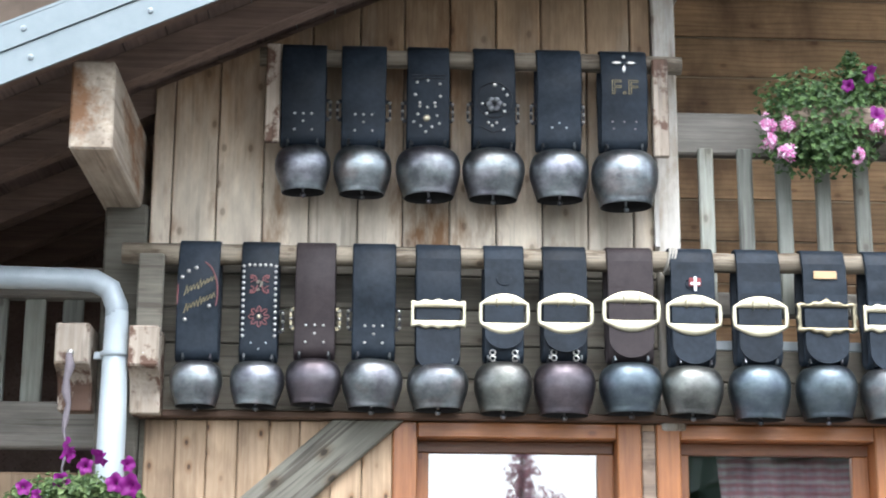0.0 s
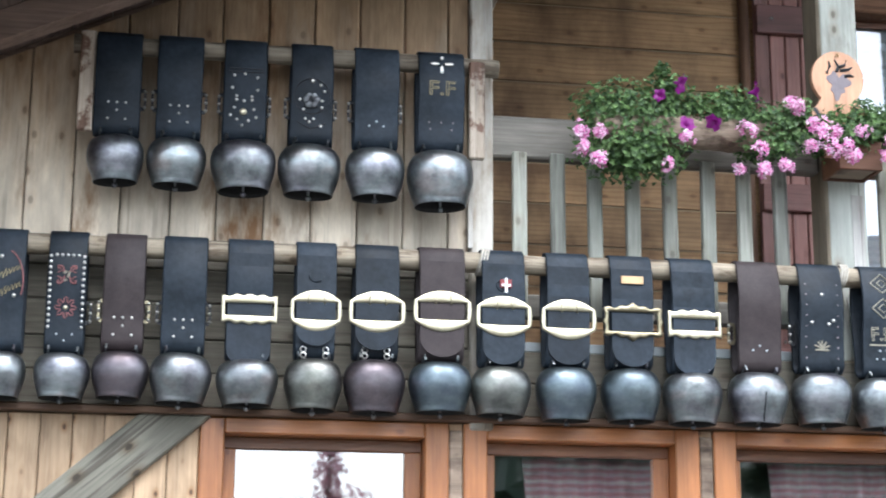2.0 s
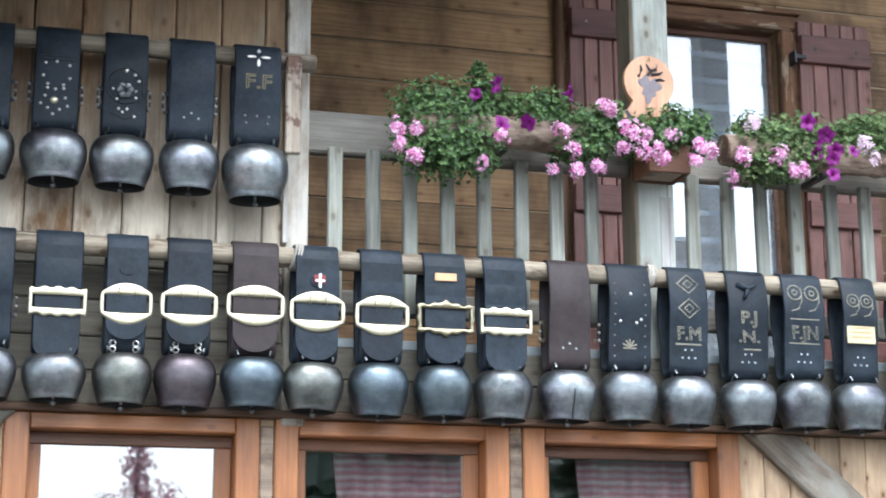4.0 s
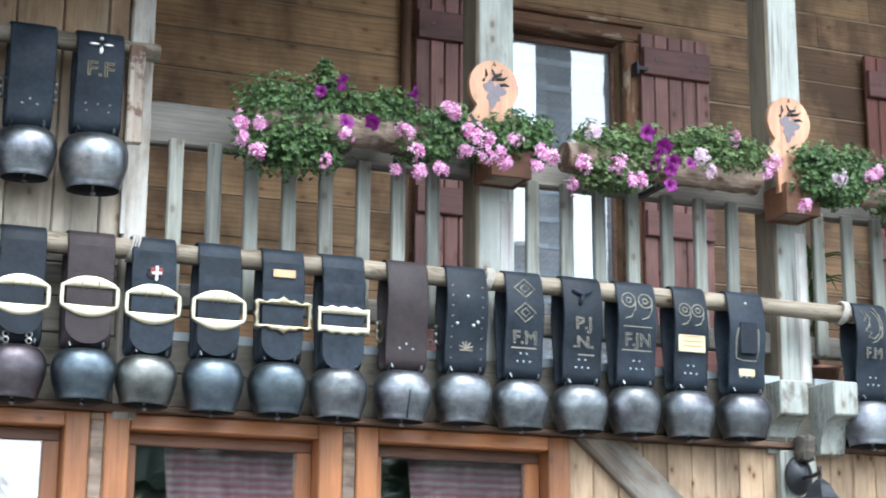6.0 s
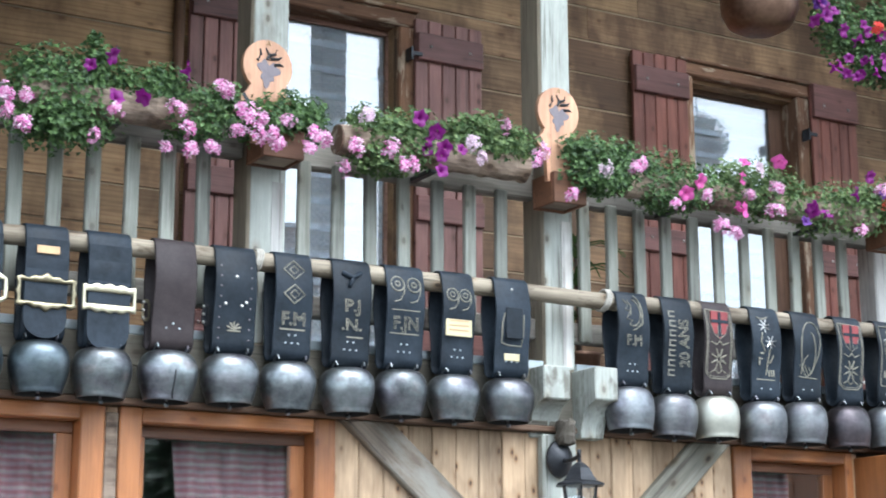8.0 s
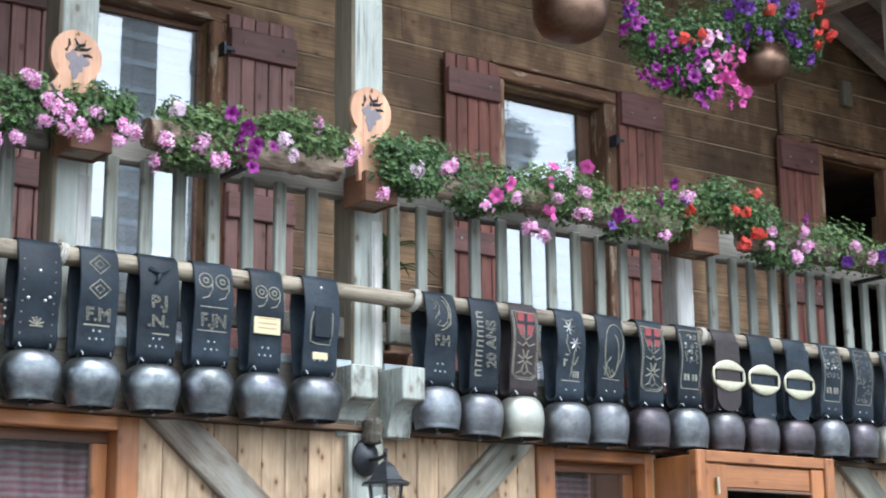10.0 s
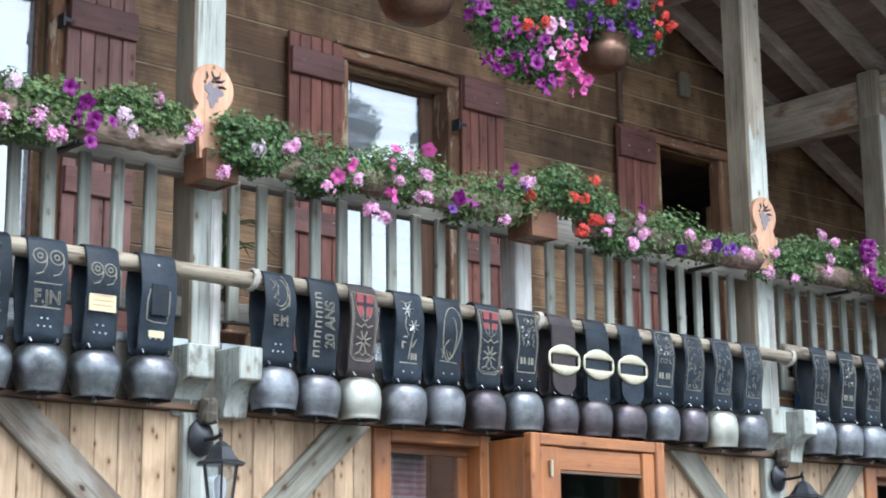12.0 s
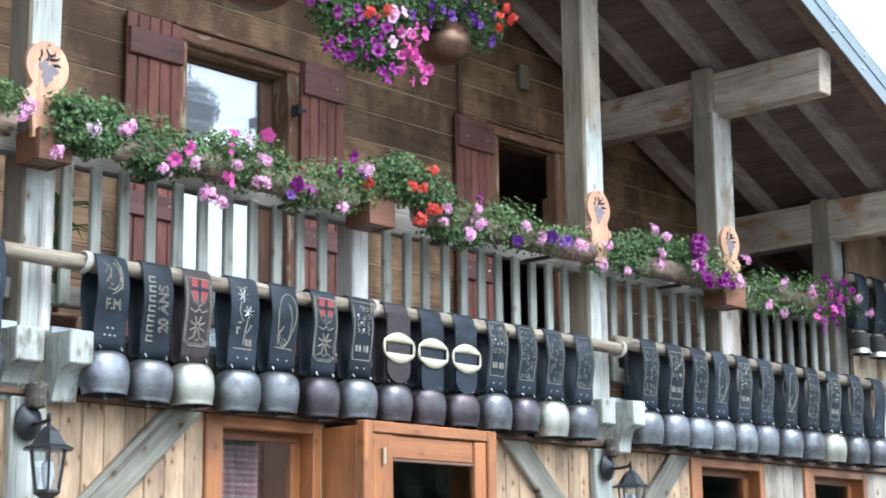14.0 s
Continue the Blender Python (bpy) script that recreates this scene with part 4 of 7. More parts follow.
def letters(t, words, size, v, zb, ztop, material, u=0.0, turn=0, squash=1.0):
    half = size * len(words) * 0.3 if turn else 0.0
    y = min(front_y(v + f, zb, ztop) for f in (0.0, size * 0.35, size * 0.75, half, -half))
    text_part(words, size, material, t, (u, y - 0.001, v), (90, -turn, 0), squash=squash)


def rivets6(zb):
    return [(-0.035, zb + 0.13), (0, zb + 0.13), (0.035, zb + 0.13), (0, zb + 0.098), (-0.036, zb + 0.062), (0.036, zb + 0.062)]


COUNT = [0]


def bell_unit(x, w, bw, bh, style="plain", steel="steel", leather="leather", zs=2.755, top=3.237, y=6.66, label="", end=0.0, prof=None, drop=0.0):
    """One strap over the pole and the bell that hangs in it."""
    COUNT[0] += 1
    t = thing("cow_bell", (x, y, 0), label or "steel cow bell on a wide black leather strap over a pole", "cow bell", "cow bells on the chalet front")
    zb, lt = zs, M[leather]
    part("strap", strap_bm(w, zb, top, taper=random.uniform(-0.03, 0.05)), lt, t, "", True)
    # the older forged bells draw in at the mouth, the others stay wide
    flare = 0.955 if x < 4.5 else 1.09

    def shaped(pr):
        return [(r * (1 + (flare - 1) * max(0.0, -2 * z - 0.9)), z) for r, z in pr]

    b = part("bell", bell_mesh(bw, bh, bw * 0.80, prof or shaped(BELL_PROFILE)), M[steel], t, "", True, at=(0, -0.012, zs - 0.004))
    b.rotation_euler = (random.uniform(-0.04, 0.02), random.uniform(-0.03, 0.03), random.uniform(-0.12, 0.12))
    bm = bmesh.new()
    lathe(bm, [(r, z * bh) for r, z in (INNER_PROFILE if prof else shaped(INNER_PROFILE))], 28, bw / 2, bw * 0.40, 2.25)
    bm.faces.ensure_lookup_table()
    bmesh.ops.delete(bm, geom=[bm.faces[-2]], context="FACES")
    part("bell_inside", bm, M["inside"], b, "dark inside of the bell", True)
    bm = bmesh.new()
    tube(bm, [(0, 0, -bh * 0.3), (0, 0, -bh * 1.02)], 0.006, 6)
    bmesh.ops.create_uvsphere(bm, u_segments=8, v_segments=6, radius=0.012, matrix=Matrix.Translation((0.0, -0.005, -bh * 1.06)))
    part("clapper", bm, M["steel"], b, "", True)
    for s in (-1, 1):
        bm = tube(bmesh.new(), [(s * bw * 0.27, 0, -0.006), (s * bw * 0.27, -0.02, 0.014), (s * bw * 0.26, -0.045, 0.022), (s * bw * 0.25, -0.055, 0.004)], 0.005, 6)
        part("staple", bm, M["steel"], b)
    zt = top
    if style in ("oval", "disc", "wavy", "ornate"):
        cz = zs + (0.21 if style in ("wavy", "ornate") else 0.20) - drop
        tongue(t, w * 0.96, zt - 0.07, zs + end, lt, zb, zt)
        if end > 0.01:
            for sd in (-1, 1):
                bm = bmesh.new()
                for q, c in ((0.011, 0.012), (0.011, -0.012)):
                    tube(bm, [(q * math.cos(a), 0, c + q * math.sin(a)) for a in [k * math.pi / 5 for k in range(11)]], 0.0035, 5, False)
                part("scroll", bm, M["stud"], t, "small bright metal scroll", at=(sd * 0.045, front_y(zs + 0.022, zb, zt), zs + 0.022))
        buckle(t, style, cz, w * (1.23 if style in ("oval", "disc") else 1.16), zb, zt)
    if style == "rivets":
        studs(t, rivets6(zb), zb, zt)
    if style in ("rivets", "studded", "border", "rose", "sprig", "plainside"):
        # buckle of the back strap shows beside the front
        for s in ((-1, 1) if style != "border" else (1,)):
            bm = ring(bmesh.new(), ellipse(0.034, 0.09, 32, 5.0, 0.06, 4), ellipse(0.018, 0.066, 32, 5.0), -0.004, 0.004)
            sb = part("side_buckle", bm, M["gilt" if leather == "leather_brown" else "iron"], t, "small tarnished side buckle", at=(s * (w / 2 + 0.004), 0.02, zs + 0.17))
            for dz in (-0.034, 0.0, 0.034):
                bm = bmesh.new()
                bmesh.ops.create_uvsphere(bm, u_segments=7, v_segments=5, radius=0.0075)
                part("stud", bm, M["stud"], sb, "", True, at=(s * 0.012, -0.004, dz))
    if style == "studded":
        sp = [(u, zb + 0.012 + v) for u, v in ((-0.047, 0.257), (-0.003, 0.265), (0.048, 0.251), (-0.054, 0.205), (0.050, 0.199), (-0.035, 0.172), (0.027, 0.171), (-0.004, 0.153), (0.029, 0.157), (-0.035, 0.157), (-0.043, 0.124), (0.037, 0.119), (-0.059, 0.092), (0.047, 0.086), (-0.031, 0.075), (0.016, 0.071), (-0.010, 0.050))]
        studs(t, sp, zb, zt, 0.0072)
        line_art(t, [[(-0.07, zb + 0.30), (0.07, zb + 0.30)], [(-0.07, zb + 0.285), (0.07, zb + 0.285)]], zb, zt, M["iron"], 0.0022)
        bm = lathe(bmesh.new(), [(0.016, 0), (0.013, 0.006), (0.005, 0.009)], 14)
        ob = part("boss", bm, M["brass"], t, "round brass boss", at=(-0.006, front_y(zb + 0.12, zb, zt), zb + 0.12))
        ob.rotation_euler = (radians(90), 0, 0)
    if style == "rose":
        sp = [(u, zb + 0.012 + v) for u, v in ((0.035, 0.235), (0.052, 0.210), (0.042, 0.170), (0.042, 0.142), (-0.050, 0.173), (-0.033, 0.133), (-0.025, 0.094), (0.009, 0.094), (-0.009, 0.081), (0.039, 0.064))]
        studs(t, sp, zb, zt, 0.0075)
        studs(t, [(0.0, zb + 0.264)], zb, zt, 0.011)
        ringed = [k * math.pi / 9 for k in range(19)]
        line_art(t, [[(0.074 * math.cos(a), zb + 0.2 + 0.074 * math.sin(a)) for a in ringed], [(-0.06, zb + 0.09), (0.0, zb + 0.062), (0.06, zb + 0.09)]], zb, zt, M["iron"], 0.0024)
        bm = bmesh.new()
        for k in range(6):
            a = k * math.pi / 3
            bmesh.ops.create_uvsphere(bm, u_segments=8, v_segments=6, radius=0.018, matrix=Matrix.Translation((0.022 * math.cos(a), 0, 0.022 * math.sin(a))) @ Matrix.Diagonal((1, 0.35, 1, 1)))
        part("rosette", bm, M["steel"], t, "embossed rosette", True, at=(-0.002, front_y(zb + 0.185, zb, zt), zb + 0.185))
    if style == "border":
        sp = []
        for k in range(13):
            v = zb + 0.098 + 0.0235 * k
            sp += [(-w / 2 + 0.012, v), (w / 2 - 0.012, v)]
        sp += [(-w / 2 + 0.012 + (w - 0.024) * k / 6, zb + 0.385) for k in range(1, 6)]
        studs(t, sp, zb, zt, 0.0075)
        studs(t, [(-0.03, zb + 0.07), (0.03, zb + 0.07), (0.0, zb + 0.045)], zb, zt, 0.0045)
        c = zb + 0.175
        line_art(t, [[((0.02 + 0.022 * math.sin(q)) * math.cos(k * math.pi / 4 + 0.28 * math.cos(q)), c + (0.02 + 0.022 * math.sin(q)) * math.sin(k * math.pi / 4 + 0.28 * math.cos(q))) for q in [0.0, 0.8, 1.57, 2.34, 3.14]] for k in range(8)], zb, zt, M["pinkthread"], 0.0028)
        studs(t, [(0, c)], zb, zt, 0.010, M["brass"])
        c = zb + 0.305
        loops = []
        for sx in (-1, 1):
            for sz in (-1, 1):
                loops.append([(sx * (0.008 + 0.032 * f * (1 + 0.25 * math.cos(9 * f))), c + sz * (0.006 + 0.03 * math.sin(2.6 * f))) for f in [k / 7 for k in range(8)]])
                loops.append([(sx * 0.036, c + sz * 0.008), (sx * 0.020, c + sz * 0.014), (sx * 0.032, c + sz * 0.034), (sx * 0.012, c + sz * 0.026)])
        line_art(t, loops, zb, zt, M["pinkthread"], 0.0032)
        line_art(t, [[(0.004, c - 0.012), (0.010, c + 0.012)], [(-0.010, c - 0.026), (0.0, c - 0.020)], [(-0.012, c + 0.004), (0.0, c + 0.014)]], zb, zt, M["thread"], 0.005)
    if style == "scroll":
        for k in range(2):
            st = []
            for i in range(9):
                c = (-0.05 + 0.0135 * i, zb + 0.205 + 0.07 * k + 0.0065 * i)
                h = 0.02 if i in (0, 4) else 0.012
                st.append([(c[0] - 0.005, c[1] - h), (c[0] + 0.006, c[1] + h), (c[0] + 0.009, c[1] - h * 0.6)])
            line_art(t, st, zb, zt, M["gold"], 0.0028, "lettering_bar")
        line_art(t, [[(0.078 * math.sin(a), zb + 0.27 + 0.13 * math.cos(a)) for a in [0.3 + 0.13 * i for i in range(14)]], [(-0.08, zb + 0.3), (-0.082, zb + 0.22)]], zb, zt, M["pinkthread"], 0.003)
        studs(t, [(-0.065, zb + 0.33), (-0.04, zb + 0.355), (-0.01, zb + 0.37), (0.045, zb + 0.215), (-0.05, zb + 0.16)], zb, zt, 0.009)
    if style == "initials":
        letters(t, "F.F", 0.088, zb + 0.235, zb, zt, M["gold"], squash=1.15)
        bm = bmesh.new()
        for a in (0, math.pi, -math.pi / 2, math.pi / 2):
            L = 0.045 if a != math.pi / 2 else 0.02
            bmesh.ops.create_uvsphere(bm, u_segments=8, v_segments=6, radius=1.0, matrix=Matrix.Translation((0.03 * math.cos(a), 0, 0.026 * math.sin(a))) @ Matrix.Rotation(-a, 4, "Y") @ Matrix.Diagonal((L / 2, 0.004, 0.0085, 1)))
        part("cross", bm, M["stud"], t, "bright metal cross", True, at=(0, front_y(zb + 0.335, zb, zt) + 0.002, zb + 0.375))
        studs(t, [(-0.05, zb + 0.12), (0.0, zb + 0.12), (0.05, zb + 0.12), (-0.045, zb + 0.09), (0.045, zb + 0.09)], zb, zt, 0.005, M["stone"])
    if style == "sprig":
        sp = [(-0.07 + 0.0 * k, zb + 0.06 + 0.045 * k) for k in range(8)] + [(0.07, zb + 0.06 + 0.045 * k) for k in range(8)]
        studs(t, sp, zb, zt, 0.004, M["stone"])
        studs(t, [(0.0, zb + 0.33), (-0.045, zb + 0.21), (0.05, zb + 0.22), (0.03, zb + 0.205)], zb, zt, 0.008)
        line_art(t, [[(0, zb + 0.10), (0.035 * math.cos(a), zb + 0.10 + 0.035 * math.sin(a))] for a in (0.4, 1.0, 1.57, 2.1, 2.7)] + [[(-0.03, zb + 0.095), (0.03, zb + 0.095)]], zb, zt, M["thread"], 0.004)
    if style in ("diamond", "pjn", "fjn", "plate", "patch", "fm"):
        if style == "diamond":
            for c in (zb + 0.40, zb + 0.29):
                for s in (0.05, 0.022):
                    line_art(t, [[(-s, c), (0, c + s * 0.85), (s, c), (0, c - s * 0.85), (-s, c)]], zb, zt, M["thread"], 0.003)
            letters(t, "F.M", 0.082, zb + 0.152, zb, zt, M["thread"], squash=1.0)
            bars(t, [(-0.06, 0.06, zb + 0.131, zb + 0.138)], zb, zt, M["thread"], "bar")
        if style == "pjn":
            letters(t, "P.J", 0.078, zb + 0.245, zb, zt, M["thread"], squash=1.1)
            letters(t, ".N.", 0.074, zb + 0.162, zb, zt, M["thread"], squash=1.15)
            bars(t, [(-0.02, 0.06, zb + 0.129, zb + 0.135)], zb, zt, M["thread"], "bar")
            bm = tube(bmesh.new(), [(-0.05, -0.06, zb + 0.42), (0, -0.078, zb + 0.40), (0.04, -0.07, zb + 0.425)], 0.012, 6)
            tube(bm, [(0, -0.078, zb + 0.40), (-0.02, -0.08, zb + 0.355)], 0.01, 6)
            part("lace_knot", bm, M["leather"], t, "", True)
        if style == "fjn":
            for s in (-1, 1):
                for q in (0.034, 0.012):
                    line_art(t, [[(s * 0.042 + q * math.cos(a), zb + 0.385 + q * math.sin(a)) for a in [k * math.pi / 7 for k in range(15)]]], zb, zt, M["thread"], 0.0035)
                line_art(t, [[(s * 0.042 + 0.034, zb + 0.385), (s * 0.042 + 0.031, zb + 0.345), (s * 0.042 + 0.012, zb + 0.310), (s * 0.042 - 0.020, zb + 0.300)]], zb, zt, M["thread"], 0.003)
            letters(t, "F.JN", 0.085, zb + 0.175, zb, zt, M["thread"], squash=0.92)
            bars(t, [(-0.075, 0.075, zb + 0.155, zb + 0.16), (-0.07, 0.07, zb + 0.262, zb + 0.266)], zb, zt, M["thread"], "bar")
        if style == "plate":
            for s in (-1, 1):
                for q in (0.03, 0.012):
                    line_art(t, [[(s * 0.034 + q * math.cos(a), zb + 0.365 + q * math.sin(a)) for a in [k * math.pi / 7 for k in range(15)]]], zb, zt, M["thread"], 0.003)
                line_art(t, [[(s * 0.034 + 0.030, zb + 0.365), (s * 0.034 + 0.027, zb + 0.33), (s * 0.034 + 0.010, zb + 0.302), (s * 0.034 - 0.018, zb + 0.294)]], zb, zt, M["thread"], 0.003)
            p = part("plate", boxed(-0.07, 0.07, -0.004, 0.001, -0.05, 0.05, 0.002), M["label_pale"], t, "pale engraved plate", at=(0, front_y(zb + 0.22, zb, zt), zb + 0.22))
            bm = bmesh.new()
            for k in range(3):
                add_box(bm, -0.05, 0.05, -0.006, -0.003, 0.02 - 0.022 * k, 0.026 - 0.022 * k)
            part("lettering_bars", bm, M["tag"], p)
        if style == "patch":
            line_art(t, [[(-0.05, zb + 0.30), (-0.062, zb + 0.25), (-0.058, zb + 0.16), (-0.02, zb + 0.15), (0.05, zb + 0.15), (0.058, zb + 0.2), (0.055, zb + 0.30)]], zb, zt, M["thread"], 0.0035)
            part("patch", boxed(-0.045, 0.05, -0.006, 0.001, -0.09, 0.06, 0.003), M["leather"], t, at=(0, front_y(zb + 0.27, zb, zt), zb + 0.27))
            part("tag", boxed(-0.042, 0.042, -0.004, 0.001, -0.017, 0.017, 0.002), M["label_pale"], t, "small pale plate", at=(0.0, front_y(zb + 0.095, zb, zt), zb + 0.095))
            studs(t, [(0, zb + 0.42)], zb, zt, 0.008)
        if style == "fm":
            arcs = [[(-0.012 + q * math.cos(a), zb + 0.365 + 1.35 * q * math.sin(a)) for a in [-1.5 + 0.28 * k for k in range(11)]] for q in (0.052, 0.066)]
            arcs += [[(0.045 + 0.006 * math.sin(7 * f), zb + 0.30 + 0.12 * f) for f in [k / 8 for k in range(9)]], [(-0.055, zb + 0.43), (-0.03, zb + 0.40), (-0.05, zb + 0.375), (-0.018, zb + 0.37), (-0.045, zb + 0.33), (-0.01, zb + 0.325), (-0.03, zb + 0.30), (0.01, zb + 0.295)], [(-0.03, zb + 0.425), (-0.012, zb + 0.40), (-0.02, zb + 0.35)]]
            line_art(t, arcs, zb, zt, M["thread"], 0.0026)
            letters(t, "F.M", 0.075, zb + 0.2, zb, zt, M["thread"], squash=0.85)
        studs(t, [(-0.03, zb + 0.075), (0, zb + 0.075), (0.03, zb + 0.075), (-0.015, zb + 0.11), (0.015, zb + 0.11)], zb, zt, 0.005)
    if style == "twenty":
        rows = []
        for k in range(7):
            v = zb + 0.085 + 0.049 * k
            rows += [(-0.060, -0.020, v, v + 0.007), (-0.060, -0.020, v + 0.026, v + 0.033), (-0.060, -0.053, v + 0.007, v + 0.026)]
        bars(t, rows, zb, zt, M["tooling"])
        letters(t, "20 ANS", 0.085, zb + 0.25, zb, zt, M["thread"], u=0.055, turn=90, squash=0.9)
    if style == "shield":
        y = front_y(zb + 0.36, zb, zt)
        out = [(-0.055, 0.062), (0.055, 0.062), (0.054, -0.005), (0.036, -0.055), (0, -0.08), (-0.036, -0.055), (-0.054, -0.005)]
        p = part("shield", prism(bmesh.new(), out, -0.003, 0.002), M["red"], t, "red leather shield with a pale cross", at=(0, y, zb + 0.365))
        bm = boxed(-0.008, 0.008, -0.006, -0.002, -0.07, 0.058, 0)
        add_box(bm, -0.053, 0.053, -0.0065, -0.002, 0.002, 0.018)
        part("cross", bm, M["leather"], p, "dark cross")
        line_art(t, [[(u, zb + 0.365 + v) for u, v in out + out[:1]]] + [[(s * 0.01, zb + 0.30), (s * 0.01, zb + 0.42)] for s in (-1, 1)] + [[(-0.053, zb + 0.365 + f), (0.053, zb + 0.365 + f)] for f in (-0.001, 0.021)], zb, zt, M["tooling"], 0.0022)
        line_art(t, [[(0.05 * math.cos(k * math.pi / 4 + 0.4) * f, zb + 0.185 + 0.055 * math.sin(k * math.pi / 4 + 0.4) * f) for f in (0.2, 0.6, 1.0)] for k in range(8)], zb, zt, M["thread"], 0.004)
        line_art(t, [[(0.0, zb + 0.275), (-0.02, zb + 0.255), (-0.055, zb + 0.27)], [(0.0, zb + 0.275), (0.02, zb + 0.255), (0.055, zb + 0.27)], [(-0.05, zb + 0.115), (-0.02, zb + 0.13), (0.0, zb + 0.11), (0.02, zb + 0.13), (0.05, zb + 0.115)]], zb, zt, M["thread"], 0.003)
        e = w / 2 - 0.014
        line_art(t, [[(-e + 0.009, zb + 0.425), (-e + 0.009, zb + 0.115), (-e * 0.5, zb + 0.095), (e * 0.5, zb + 0.095), (e - 0.009, zb + 0.115), (e - 0.009, zb + 0.425)]], zb, zt, M["tooling"], 0.0018)
        line_art(t, [[(-e, zb + 0.43), (-e, zb + 0.11), (-e * 0.6, zb + 0.085), (e * 0.6, zb + 0.085), (e, zb + 0.11), (e, zb + 0.43), (-e, zb + 0.435)]], zb, zt, M["thread"], 0.0028)
    if style == "edelweiss":
        for cu, cv, q in ((-0.012, 0.385, 0.036), (0.022, 0.30, 0.034)):
            petals = [[(cu + q * f * math.cos(k * 0.898 + 0.3), zb + cv + q * f * math.sin(k * 0.898 + 0.3)) for f in (0.15, 1.0)] for k in range(7)]
            line_art(t, petals, zb, zt, M["stud"], 0.003, "petal")
        line_art(t, [[(0.018, zb + 0.265), (0.008, zb + 0.21), (0.0, zb + 0.13)], [(-0.03, zb + 0.35), (-0.04, zb + 0.30), (-0.012, zb + 0.25)], [(0.045, zb + 0.235), (0.02, zb + 0.19), (0.008, zb + 0.21)], [(-0.055, zb + 0.43), (-0.02, zb + 0.42), (0.02, zb + 0.435)]], zb, zt, M["thread"], 0.0034)
        bars(t, [(-0.052, -0.044, zb + 0.18, zb + 0.245), (-0.044, -0.02, zb + 0.238, zb + 0.245), (-0.044, -0.026, zb + 0.21, zb + 0.216), (0.016, 0.024, zb + 0.125, zb + 0.175), (0.032, 0.038, zb + 0.125, zb + 0.175), (0.046, 0.054, zb + 0.125, zb + 0.175), (-0.06, 0.06, zb + 0.105, zb + 0.110)], zb, zt, M["thread"])
        studs(t, [(-0.03, zb + 0.06), (0.03, zb + 0.06)], zb, zt, 0.005)
    if style in ("motif", "loop", "brocade"):
        rnd = random.Random(COUNT[0])
        st = []
        if style == "loop":
            st.append([(0.012 + 0.05 * math.sin(a) * (1 + 0.3 * math.cos(a)) + 0.02 * math.cos(a - 0.6), zb + 0.275 + 0.145 * math.cos(a)) for a in [2 * math.pi * k / 22 for k in range(23)]])
            st.append([(0.02 + 0.026 * math.sin(a), zb + 0.26 + 0.105 * math.cos(a)) for a in [0.2 + 0.3 * k for k in range(13)]])
            st += [[(-0.055, zb + 0.19), (-0.04, zb + 0.165), (-0.02, zb + 0.185), (0.0, zb + 0.14), (0.03, zb + 0.15)], [(-0.06, zb + 0.125), (0.06, zb + 0.12)], [(-0.045, zb + 0.14), (-0.03, zb + 0.21), (-0.005, zb + 0.24)]]
        else:
            lo = zb + 0.13 if style == "brocade" else zb + 0.26
            st.append([(-0.066, zb + 0.105), (0.066, zb + 0.105), (0.07, zb + 0.12), (0.07, zb + 0.43), (-0.07, zb + 0.43), (-0.07, zb + 0.12), (-0.066, zb + 0.105)])
            v = lo
            while v < zb + 0.41:
                for u in (-0.043, 0.0, 0.043):
                    if rnd.random() < 0.85:
                        q, a0, turn = rnd.uniform(0.012, 0.019), rnd.uniform(0, 6.28), rnd.choice((-1, 1))
                        c = (u + rnd.uniform(-0.008, 0.008), v + rnd.uniform(-0.008, 0.008))
                        st.append([(c[0] + q * (1 - 0.09 * i) * math.cos(a0 + turn * 0.75 * i), c[1] + 1.25 * q * (1 - 0.09 * i) * math.sin(a0 + turn * 0.75 * i)) for i in range(rnd.choice((5, 7, 8)))])
                v += 0.044
        line_art(t, st, zb, zt, M["tooling" if style == "brocade" else "thread"], 0.0024 if style == "brocade" else 0.0028)
        if style == "motif":
            studs(t, [(rnd.uniform(-0.05, 0.05), zb + rnd.uniform(0.26, 0.4)) for _ in range(4)], zb, zt, 0.007)
            bars(t, [(-0.05, -0.035, zb + 0.15, zb + 0.21), (-0.025, -0.01, zb + 0.15, zb + 0.21), (0.012, 0.024, zb + 0.15, zb + 0.21), (0.034, 0.048, zb + 0.15, zb + 0.21)], zb, zt, M["tooling"])
        studs(t, [(-0.03, zb + 0.06), (0.03, zb + 0.06)], zb, zt, 0.005)
    if style == "plainside" or (style == "plain" and random.random() < 0.5):
        studs(t, [(-0.03, zb + 0.09), (0.0, zb + 0.11), (0.03, zb + 0.09)], zb, zt, 0.005)
    if style == "oval" and COUNT[0] % 3 == 0:
        line_art(t, [[(0.03 * math.cos(a), zb + 0.33 + 0.025 * math.sin(a)) for a in [0.5 * i for i in range(12)]]], zb, zt, M["leather"], 0.004)
    if style == "ornate":
        part("tag", boxed(-0.048, 0.048, -0.003, 0.002, -0.017, 0.017, 0.002), M["tag"], t, "small copper name plate", at=(0, front_y(zb + 0.36, zb, zt) - 0.008, zb + 0.365))
    return t


UP = dict(zs=3.65, top=4.094, y=6.66)
bell_unit(-0.282, 0.186, 0.232, 0.195, "rivets", **UP)
bell_unit(-0.032, 0.186, 0.244, 0.200, "rivets", **UP)
bell_unit(0.236, 0.178, 0.271, 0.212, "studded", label="steel cow bell on a black strap with many rivets", **UP)
bell_unit(0.512, 0.178, 0.263, 0.212, "rose", label="steel cow bell on a black strap with an embossed rosette", **UP)
